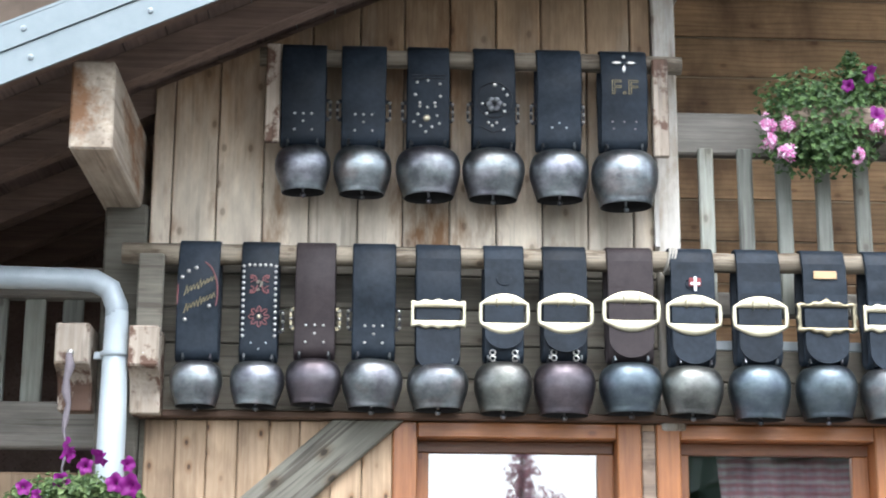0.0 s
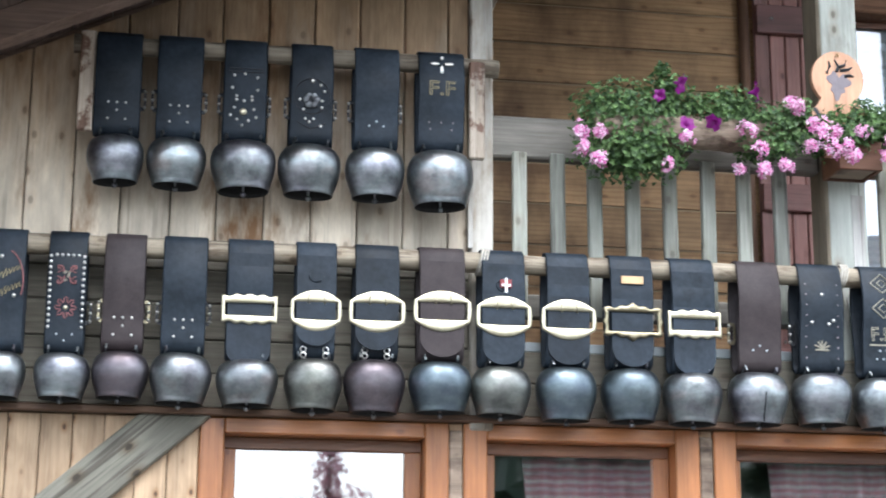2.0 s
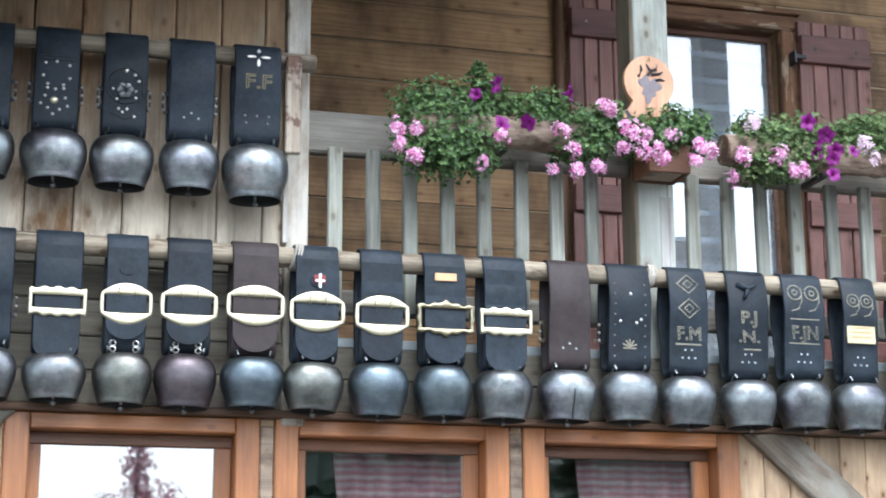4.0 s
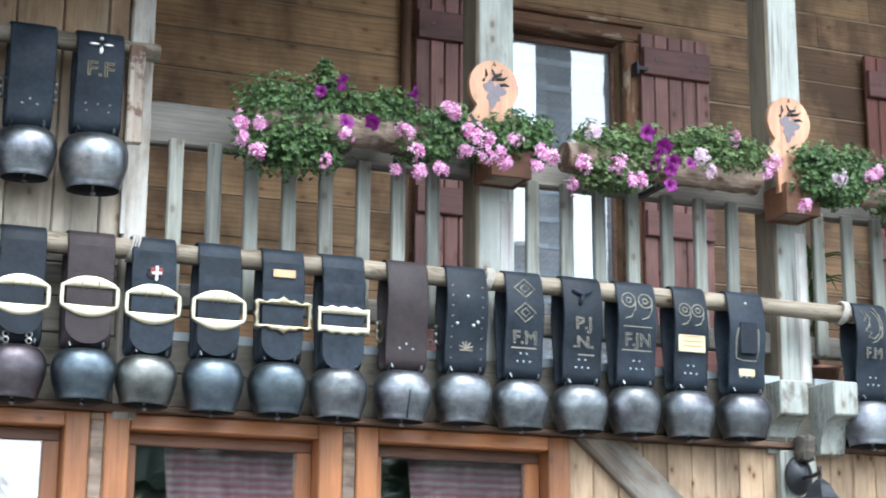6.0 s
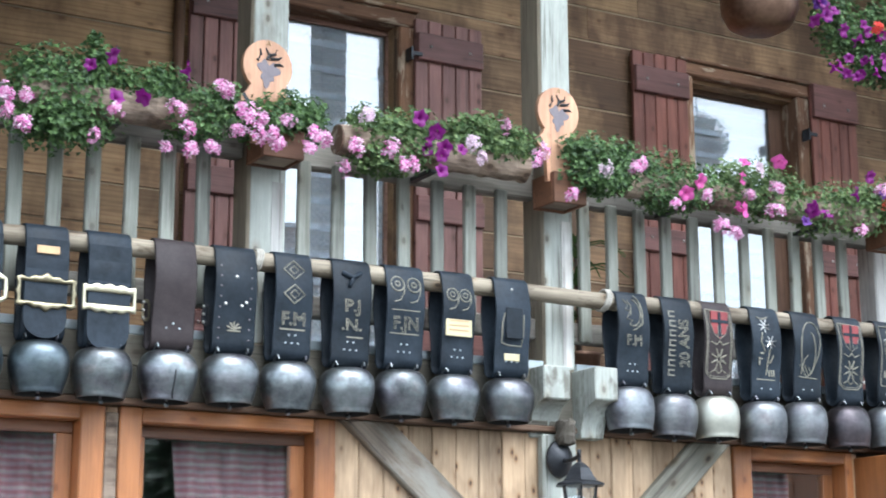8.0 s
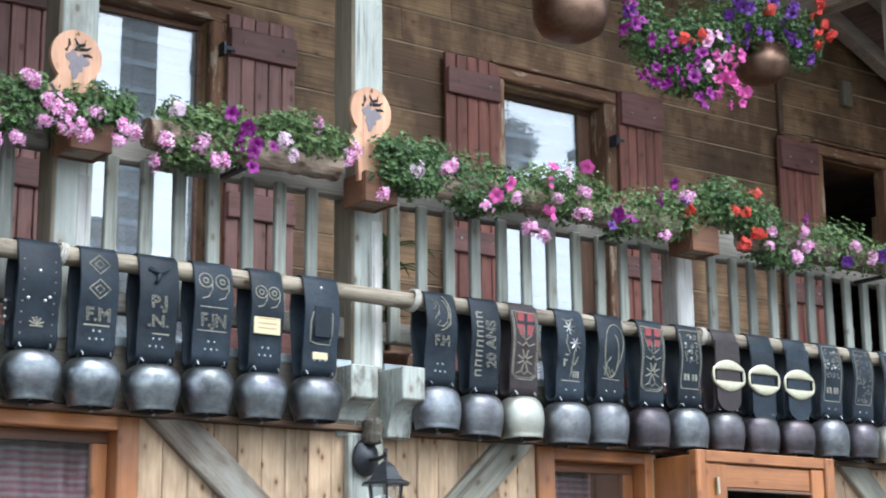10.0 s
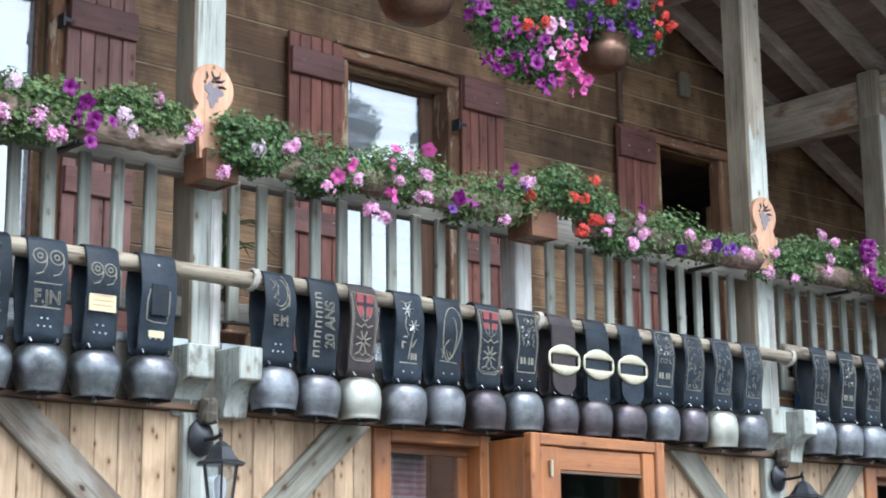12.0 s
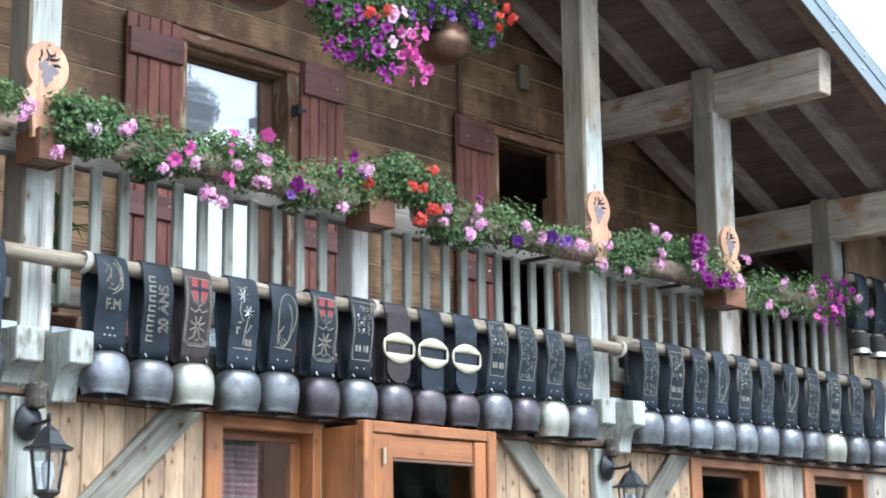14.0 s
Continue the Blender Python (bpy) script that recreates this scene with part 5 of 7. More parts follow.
bell_unit(0.784, 0.188, 0.250, 0.210, "plainside", **UP)
bell_unit(1.057, 0.198, 0.283, 0.235, "initials", label="large steel cow bell on a black strap with gilt letters", **UP)

bell_unit(-0.683, 0.170, 0.210, 0.180, "scroll", "steel", zs=2.743, label="small steel cow bell on a black strap with gilt script")
bell_unit(-0.438, 0.153, 0.218, 0.178, "border", "steel", zs=2.743, label="steel cow bell on a narrow strap bordered with round studs")
bell_unit(-0.214, 0.164, 0.225, 0.184, "rivets", "steel_brown", "leather_brown", zs=2.757, label="dull steel cow bell on a brown leather strap with rivets")
bell_unit(0.023, 0.176, 0.246, 0.200, "rivets", "steel", zs=2.757)
bell_unit(0.283, 0.183, 0.249, 0.184, "wavy", "steel", end=-0.042, drop=0.016, zs=2.742, label="steel cow bell on a black strap with a wavy brass buckle")
OV = "steel cow bell, black strap with an oval brass buckle"
bell_unit(0.549, 0.164, 0.236, 0.206, "oval", "steel_olive", end=0.045, drop=0.012, zs=2.752, label=OV)
bell_unit(0.797, 0.183, 0.253, 0.214, "oval", "steel_brown", end=0.030, drop=0.012, zs=2.757, label="brown-tinged cow bell on a strap with an oval brass buckle")
bell_unit(1.065, 0.190, 0.259, 0.204, "oval", "steel_blue", "leather_brown", end=0.010, zs=2.758, label="blue-green cow bell, brown strap with an oval brass buckle")
u = bell_unit(1.320, 0.184, 0.253, 0.200, "oval", "steel_olive", zs=2.746, label="steel cow bell, strap with white cross and oval buckle")
bm = boxed(-0.020, 0.020, -0.006, 0, -0.005, 0.005, 0.002)
add_box(bm, -0.005, 0.005, -0.0065, 0.001, -0.030, 0.030)
part("cross", bm, M["white"], u, "small white cross on red", at=(0.008, -0.082, 3.075))
part("cross_ground", boxed(-0.024, 0.024, -0.003, 0, -0.01, 0.025, 0.002), M["red"], u, at=(0.008, -0.079, 3.075))
bell_unit(1.593, 0.184, 0.254, 0.220, "oval", "steel_blue", drop=0.012, zs=2.755, label="blue-grey cow bell, black strap with an oval brass buckle")
bell_unit(1.865, 0.185, 0.250, 0.218, "ornate", "steel_blue", drop=0.022, zs=2.755, label="dark steel cow bell, black strap with ornate brass buckle")
bell_unit(2.131, 0.189, 0.252, 0.212, "wavy", "steel", end=-0.020, drop=0.014, zs=2.746, label="steel cow bell on a black strap with a wavy brass buckle")
seamed = bell_unit(2.421, 0.189, 0.257, 0.215, "plainside", "steel", "leather_brown", zs=2.757, label="seamed steel cow bell on a plain brown strap")
bm = bmesh.new()
tube(bm, [(0.0, -0.055, -0.03), (0.0, -0.088, -0.06), (0.002, -0.104, -0.10), (0.0, -0.098, -0.14), (-0.002, -0.085, -0.185), (0, -0.079, -0.21)], 0.0035, 6)
part("seam", bm, M["iron"], [o for o in seamed.children if o.name.startswith("bell")][0], "dark riveted seam", True)
bell_unit(2.696, 0.197, 0.256, 0.216, "sprig", "steel", zs=2.763)
bell_unit(2.970, 0.183, 0.256, 0.214, "diamond", "steel", zs=2.753, label="steel cow bell, black strap with stitched diamonds and letters")
bell_unit(3.255, 0.194, 0.260, 0.206, "pjn", "steel", zs=2.745)
bell_unit(3.527, 0.198, 0.250, 0.214, "fjn", "steel", zs=2.757, label="steel cow bell, black strap with stitched spirals and letters")
bell_unit(3.806, 0.175, 0.258, 0.212, "plate", "steel", zs=2.754, label="steel cow bell on a black strap with a pale plate")
bell_unit(4.102, 0.195, 0.258, 0.206, "patch", "steel", zs=2.756)
bell_unit(4.800, 0.192, 0.258, 0.212, "fm", "steel_soft", zs=2.762)
bell_unit(5.075, 0.186, 0.252, 0.212, "twenty", "steel_soft", zs=2.746, label="steel cow bell on a black strap lettered along its length")
bell_unit(5.330, 0.185, 0.252, 0.214, "shield", "steel_pale", "leather_brown", zs=2.752, label="pale bronze cow bell on a strap with a red shield")
bell_unit(5.640, 0.195, 0.262, 0.216, "edelweiss", "steel_soft", zs=2.746, label="steel cow bell on a black strap with two pale star flowers")
bell_unit(5.920, 0.190, 0.252, 0.218, "loop", "steel_soft", zs=2.760)
bell_unit(6.218, 0.185, 0.256, 0.218, "shield", "steel_brown", zs=2.757, label="steel cow bell on a strap with a red shield")
bell_unit(6.505, 0.178, 0.260, 0.220, "motif", "steel_soft", zs=2.770)
bell_unit(6.790, 0.195, 0.255, 0.214, "disc", "steel_brown", "leather_brown", zs=2.768, label="dull cow bell, brown strap with an oval brass buckle")
bell_unit(7.075, 0.195, 0.255, 0.214, "disc", "steel_brown", end=-0.050, zs=2.765, label=OV)
bell_unit(7.368, 0.195, 0.255, 0.204, "disc", "steel_brown", end=-0.010, zs=2.760, label=OV)
bell_unit(7.670, 0.188, 0.258, 0.222, "motif", "steel_soft", zs=2.783)
bell_unit(7.950, 0.188, 0.245, 0.210, "brocade", "steel_brown", zs=2.780)
bell_unit(8.225, 0.185, 0.262, 0.226, "brocade", "steel_pale", zs=2.780, label="bright pale cow bell on a black strap with stitched scrolls")
bell_unit(8.530, 0.190, 0.262, 0.218, "brocade", "steel_soft", zs=2.778)
for i, (x, st) in enumerate(((9.27, "brocade"), (9.575, "motif"), (9.87, "brocade"), (10.14, "loop"), (10.445, "motif"), (10.745, "brocade"), (11.09, "loop"),
                             (11.41, "brocade"), (11.735, "motif"), (12.09, "brocade"), (12.46, "plain"))):
    bell_unit(x, 0.185, 0.262, 0.222, st, "steel_pale" if i in (8,) else "steel_soft", zs=2.790, top=3.285, y=6.67)
for i, x in enumerate((12.27, 12.57, 12.87, 13.18)):
    bell_unit(x, 0.18, 0.205, 0.20, "plainside", "steel_pale" if i < 2 else "steel_soft", zs=3.67, top=4.141, y=6.66, prof=TULIP_PROFILE, label="pale bronze cow bell on a black strap under the gable")

# ---- ground-floor windows and doors ----
def curtain_bm(x0, x1, z0, z1, y, folds=9, amp=0.018, slant=0.0):
    bm = bmesh.new()
    n = folds * 6
    rows = []
    for j in range(6):
        z = z1 + (z0 - z1) * j / 5
        row = []
        for i in range(n + 1):
            k = i / n
            xx = x0 + (x1 - x0) * k + slant * (1 - k) * j / 5
            row.append(bm.verts.new((xx, y + amp * math.sin(2 * math.pi * folds * k + 0.3 * j) * (0.6 + 0.1 * j), z)))
        rows.append(row)
    for a, b in zip(rows, rows[1:]):
        for i in range(n):
            bm.faces.new((a[i], a[i + 1], b[i + 1], b[i]))
    bmesh.ops.solidify(bm, geom=bm.faces[:], thickness=0.002)
    return bm


def low_window(n, x0, x1, ztop, left, right, curtain, sill=0.95, pane="glass"):
    """Varnished outer frame, brown inner sash and pane; left and right are the widths of the frame's stiles."""
    w = tagged(new("window_%d" % n), "varnished orange larch window with a check curtain", "window", kind="structure")
    y0 = YF - 0.02
    part("window_frame", boxed(x0, x0 + left, y0, YF + 0.14, sill, ztop, 0.006), M["orange_z"], w)
    part("stile", boxed(x1 - right, x1, y0, YF + 0.14, sill, ztop, 0.006), M["orange_z"], w)
    part("head", boxed(x0 + left, x1 - right, y0 + 0.003, YF + 0.14, ztop - 0.065, ztop, 0.006), M["orange_x"], w)
    part("window_sill", boxed(x0, x1, y0 - 0.05, YF + 0.14, sill - 0.05, sill, 0.006), M["orange_x"], w)
    a, b, zt = x0 + left, x1 - right, ztop - 0.065
    ys = YF + 0.085
    # darker than the stiles: carries the head's painted shadow
    part("sash_head", boxed(a, b, ys, ys + 0.05, zt - 0.05, zt, 0.004), M["sash_shaded"], w)
    part("sash_stile", boxed(a, a + 0.05, ys, ys + 0.05, sill, zt - 0.05, 0.004), M["orange_z"], w)
    part("sash_stile", boxed(b - 0.07, b, ys, ys + 0.05, sill, zt - 0.05, 0.004), M["orange_z"], w)
    p = part("pane", boxed(a + 0.05, b - 0.07, ys + 0.02, ys + 0.026, sill, zt - 0.05, 0), M[pane], w)
    p.visible_shadow = False
    if curtain:
        c0, c1, sl = curtain
        t = thing("curtain", ((c0 + c1) / 2, ys + 0.075, 0), "red and white check cotton curtain on a thin rod", "curtain", "check curtains")
        h = (c1 - c0) / 2
        part("cloth", curtain_bm(-h, h, sill + 0.05, zt - 0.045, 0, 5, 0.034, slant=sl), M["check"], t, "", True)
        rod = part("rod", tube(bmesh.new(), [(x0 + left - (c0 + c1) / 2, 0, zt - 0.03), (x1 - right - (c0 + c1) / 2, 0, zt - 0.03)], 0.006, 8), M["zinc"], t)
        for u in (x0 + left, x1 - right - 0.01):
            part("bracket", boxed(u - (c0 + c1) / 2, u + 0.01 - (c0 + c1) / 2, -0.03, 0.005, zt - 0.04, zt - 0.02, 0), M["zinc"], rod)


low_window(1, 0.109, 1.127, 2.528, 0.10, 0.10, None)
low_window(2, 1.189, 2.200, 2.528, 0.10, 0.105, (1.47, 2.06, 0.14))
low_window(3, 2.263, 3.273, 2.528, 0.10, 0.105, (2.56, 3.12, 0.16))
low_window(4, 5.553, 6.365, 2.528, 0.115, 0.055, (5.67, 6.06, -0.03))
low_window(6, 9.97, 10.936, 2.528, 0.13, 0.07, None, pane="glass_dark")
low_window(7, 11.51, 12.5, 2.528, 0.15, 0.07, None, pane="glass_dark")
for a, b in ((1.127, 1.189), (2.200, 2.263)):
    solid("trim", boxed(a + 0.002, b - 0.002, YF - 0.012, YF + 0.03, 0.95, 2.50, 0.006), M["log"], "narrow bark-brown strip between the windows", "trim", kind="structure")
dr = tagged(new("door_1"), "varnished orange larch door in a deep projecting frame, with a dark pane", "door", kind="structure")
YD, ZD = 6.46, 2.525
part("cheek", boxed(6.388, 6.408, YD + 0.062, YF + 0.1, 0, 2.50, 0.004), M["orange_z"], dr)
part("cheek", boxed(7.462, 7.482, YD + 0.062, YF + 0.1, 0, 2.50, 0.004), M["orange_z"], dr)
part("box_top", boxed(6.409, 7.461, YD + 0.061, YF - 0.024, 2.48, 2.498, 0.004), M["orange_x"], dr)
part("door_frame", boxed(6.386, 6.458, YD, YD + 0.06, 0, ZD, 0.006), M["orange_z"], dr)
part("door_frame", boxed(7.408, 7.484, YD, YD + 0.06, 0, ZD, 0.006), M["orange_z"], dr)
part("door_head", boxed(6.460, 7.406, YD + 0.004, YD + 0.06, 2.462, ZD, 0.006), M["orange_x"], dr)
leaf = part("door_leaf", boxed(6.463, 6.626, YD + 0.012, YD + 0.058, 0.02, 2.457, 0.006), M["orange_z"], dr)
part("stile", boxed(7.302, 7.403, YD + 0.012, YD + 0.058, 0.02, 2.457, 0.006), M["orange_z"], leaf)
part("top_panel", boxed(6.628, 7.30, YD + 0.026, YD + 0.054, 2.330, 2.457, 0.006), M["orange_x"], leaf)
part("low_panel", boxed(6.628, 7.30, YD + 0.026, YD + 0.054, 0.02, 0.9, 0.006), M["orange_x"], leaf)
part("bead", boxed(6.628, 7.30, YD + 0.018, YD + 0.05, 2.312, 2.328, 0.003), M["ledge"], leaf)
part("pane", boxed(6.628, 7.30, YD + 0.034, YD + 0.04, 0.9, 2.310, 0), M["glass_dark"], leaf)
for z in (2.29, 1.9):
    part("hinge", tube(bmesh.new(), [(6.538, YD - 0.002, z), (6.538, YD - 0.002, z + 0.09)], 0.010, 8), M["brass"], dr, "brass hinge")

# ---- upper windows with their shutters ----
def upper_window(n, a, b, ztop, jamb=0.08, open_dark=False, lace=None, set_back=0.125, head=0.057, sash="frame_brown"):
    w = tagged(new("window_%d" % n), "old brown balcony window with a lace curtain" if not open_dark else "open dark balcony window in an old brown frame", "window", kind="structure")
    part("lintel", boxed(a - 0.1, b + 0.1, YR - 0.05, YR + 0.2, ztop, ztop + 0.085, 0.010), M["lintel_worn"], w, "flaking brown lintel")
    part("drip_board", boxed(a - 0.12, b + 0.11, YR - 0.075, YR - 0.02, ztop + 0.085, ztop + 0.104, 0.005), M["lintel_worn"], w)
    back = YR + (0.07 if open_dark else 0.2)
    part("window_frame", boxed(a - 0.1, a + 0.004, YR - 0.04, back, ZFLOOR, ztop, 0.01), M["frame_worn"], w)
    part("window_frame", boxed(b - 0.004, b + 0.1, YR - 0.04, back, ZFLOOR, ztop, 0.01), M["frame_worn"], w)
    if open_dark:
        return
    y = YR + set_back
    part("sash_head", boxed(a + 0.005, b - 0.005, y, y + 0.05, ztop - head, ztop - 0.002, 0.006), M["ledge" if sash == "frame_brown" else sash], w)
    part("sash_stile", boxed(a + 0.005, a + 0.05, y, y + 0.05, ZFLOOR, ztop - head, 0.006), M[sash], w)
    part("sash_stile", boxed(b - jamb, b - 0.005, y, y + 0.05, ZFLOOR, ztop - head, 0.006), M[sash], w)
    part("pane", boxed(a + 0.05, b - jamb, y + 0.008, y + 0.014, ZFLOOR, ztop - head, 0), M["glass_up"], w).visible_shadow = False
    if lace:
        c0, c1 = lace
        t = thing("lace_curtain", ((c0 + c1) / 2, y + 0.026, 0), "white lace curtain with grey zigzag bands behind the pane", "curtain", "lace curtains")
        hw = (c1 - c0) / 2
        part("cloth", curtain_bm(-hw, hw, ZFLOOR + 0.02, ztop - 0.005, 0, 6, 0.0012), M["lace"], t, "", True)
        z = ztop - 0.14
        while z > ZFLOOR + 0.3:
            bm = bmesh.new()
            m = 2 * int(2 * hw / 0.04)
            top = [(-hw + 2 * hw * i / m, 0.03 if i % 2 else 0.012) for i in range(m + 1)]
            out = [(x, v) for x, v in top] + [(x, -0.018) for x, v in reversed(top)]
            prism(bm, out, -0.0012, 0.0)
            part("zigzag_band", bm, M["lace_grey"], t, at=(0, -0.0045, z))
            for off in (0.052, 0.088):
                bm = bmesh.new()
                line = [(-hw + 2 * hw * i / m, 0.028 if i % 2 else 0.0) for i in range(m + 1)]
                prism(bm, line + [(x, v - 0.009) for x, v in reversed(line)], -0.0012, 0.0)
                part("zigzag_line", bm, M["lace_grey"], t, at=(0, -0.0045, z + off))
            z -= 0.155


upper_window(11, 3.50, 4.272, 5.012, 0.032, lace=(3.52, 4.262), set_back=0.085, head=0.036, sash="sash")
part("board", boxed(3.504, 4.256, -0.010, 0.018, 0.0, 0.047, 0.002), M["board_back"], wall_back, at=(0, YR, 5.118))
upper_window(12, 6.39, 7.26, 5.055, 0.116, lace=(6.41, 7.24))
upper_window(13, 9.42, 10.12, 5.03, open_dark=True)
upper_window(14, 12.75, 14.0, 4.60, open_dark=True)


def shutter(a, b, z0, z1, y=YR - 0.075, turn=0.0, paint="shutter_dark", top=0.21, deep=0.15):
    """Ledged shutter of upright boards with two cross ledges."""
    t = thing("shutter", (a, y, z0), "red-brown boarded shutter folded back against the wall", "shutter", "window shutters")
    n = 5
    w = (b - a) / n
    me = finish(boxed(-w / 2 + 0.003, w / 2 - 0.003, 0, 0.028, 0, z1 - z0, 0.005), "board", M[paint])
    for i in range(n):
        share("board", me, t, (w * (i + 0.5), 0, -random.uniform(0, 0.006)))
    for zz, hh in ((z1 - z0 - top, deep), (0.9, 0.15), (0.12, 0.15)):
        ld = part("ledge", boxed(0.006, b - a - 0.006, -0.03, -0.001, zz, zz + hh, 0.006), M["shutter_ledge"], t)
        for u in (0.09, b - a - 0.1):
            bm = bmesh.new()
            bmesh.ops.create_uvsphere(bm, u_segments=6, v_segments=4, radius=0.009)
            part("screw", bm, M["stud"], ld, at=(u, -0.031, zz + 0.085))
    t.rotation_euler = (0, 0, turn)
    return t


shutter(2.975, 3.40, 2.95, 5.10, paint="shutter", top=0.27, deep=0.165)
shutter(4.35, 4.80, 2.95, 5.06, paint="shutter", top=0.255, deep=0.165)
shutter(5.89, 6.32, 2.95, 5.14, top=0.275, deep=0.17)
shutter(7.34, 7.74, 2.95, 5.16, top=0.25, deep=0.23)
shutter(8.90, 9.31, 2.95, 5.10, top=0.25, deep=0.22)
for x, z in ((2.93, 4.3),):
    solid("batten", tube(bmesh.new(), [(x, YR - 0.04, ZFLOOR), (x, YR - 0.04, roof_z(x) - 0.1)], 0.03, 10), M["frame_brown"], "thin dark brown batten beside the shutter", "batten", kind="structure", smooth=True)
for x, z in ((4.31, 4.83), (7.28, 4.78)):
    bm = boxed(x, x + 0.07, YR - 0.118, YR - 0.106, z - 0.012, z + 0.012, 0.003)
    add_box(bm, x - 0.006, x + 0.008, YR - 0.12, YR - 0.05, z - 0.04, z + 0.035)
    solid("hinge", bm, M["iron"], "black iron shutter hinge", "hinge", kind="structure")

# ---- carved beam ends, lanterns, plaques ----
def corbel_outline(h=0.335):
    """Side view of a carved block: square nose above, a hollow below."""
    pts = [(0.12, 0), (0.12, h), (-0.10, h), (-0.10, h - 0.16)]
    for i in range(7):
        a = math.pi / 2 * i / 6
        pts.append((-0.085 + 0.115 * math.sin(a), h - 0.165 - 0.13 * (1 - math.cos(a))))
    pts.append((0.03, 0))
    return pts


def corbel(x0, x1, z0, mat, y=YF - 0.10, name="carved_beam_end", label="pale grey carved beam end under the balcony post"):
    bm = bmesh.new()
    out = corbel_outline()
    prism(bm, out, x0, x1)
    for v in bm.verts:
        v.co = Vector((v.co.y, y + v.co.x, z0 + v.co.z))
    bmesh.ops.bevel(bm, geom=bm.edges[:], offset=0.006, segments=1, affect="EDGES")
    return solid(name, bm, mat, label, "beam end", "carved beam ends")


for x in (4.405, 8.87):
    corbel(x - 0.095, x + 0.058, 2.505, M["corbel"], y=6.755)
    corbel(x + 0.15, x + 0.285, 2.505, M["corbel"], y=6.68)


def lantern(x, z, y=YF - 0.2):
    """Six-sided black lantern on a wall arm."""
    t = thing("wall_lantern", (x, y, z), "black iron six-sided lantern with a gently curled wall arm", "lantern", "wall lanterns")
    bm = lathe(bmesh.new(), [(0.010, 0.140), (0.012, 0.118), (0.030, 0.108), (0.058, 0.084), (0.080, 0.045), (0.102, 0.016), (0.142, 0.0), (0.142, -0.010), (0.10, -0.012)], 6)
    part("roof", bm, M["iron"], t)
    for k in range(6):
        a = k * math.pi / 3
        part("bar", tube(bmesh.new(), [(0.098 * math.cos(a), 0.098 * math.sin(a), -0.01), (0.068 * math.cos(a), 0.068 * math.sin(a), -0.22)], 0.007, 5), M["iron"], t)
    part("base", lathe(bmesh.new(), [(0.075, -0.215), (0.078, -0.23), (0.05, -0.25), (0.02, -0.27)], 6), M["iron"], t)
    part("glass", lathe(bmesh.new(), [(0.090, -0.013), (0.062, -0.215)], 6), M["lampglass"], t)
    part("bulb", lathe(bmesh.new(), [(0.01, -0.06), (0.03, -0.08), (0.034, -0.13), (0.022, -0.19), (0.018, -0.21)], 12), M["white"], t, "white lamp bulb", True)
    ax = 0.03
    pts = [(ax, 0.24, 0.14), (ax, 0.12, 0.14), (ax * 0.6, 0.03, 0.15), (0, 0.0, 0.175), (0, 0, 0.14)]
    part("arm", tube(bmesh.new(), pts, 0.012, 8), M["iron"], t, "", True)
    bm = lathe(bmesh.new(), [(0.085, 0), (0.08, 0.012), (0.05, 0.03), (0.02, 0.05)], 22)
    ob = part("back_plate", bm, M["iron"], t, "round iron back plate", True, at=(ax, 0.24, 0.155))
    ob.rotation_euler = (radians(90), 0, 0)
    ob.scale = (1.0, 1.22, 1.0)
    return t


lt = lantern(4.40, 2.262, 6.5)
lt.scale = (0.88, 0.88, 0.88)
copy_thing(lt, Matrix.Translation((8.86, 6.5, 2.262)))
for x in (4.445, 8.905):
    rnd = random.Random(int(x))
    bm = lathe(bmesh.new(), [(0.025, 0.0), (0.043, 0.010), (0.049, 0.040), (0.043, 0.062), (0.050, 0.095), (0.047, 0.115), (0.025, 0.124)], 14)
    for v in bm.verts:
        v.co.x *= rnd.uniform(0.84, 1.18)
        v.co.y *= rnd.uniform(0.84, 1.18)
        v.co.z += rnd.uniform(-0.007, 0.007)
        v.co += Vector((x, 6.68, 2.462))
    solid("wood_knob", bm, M["knob"], "dark rough wooden knob above the lantern", "knob", "lantern knobs")


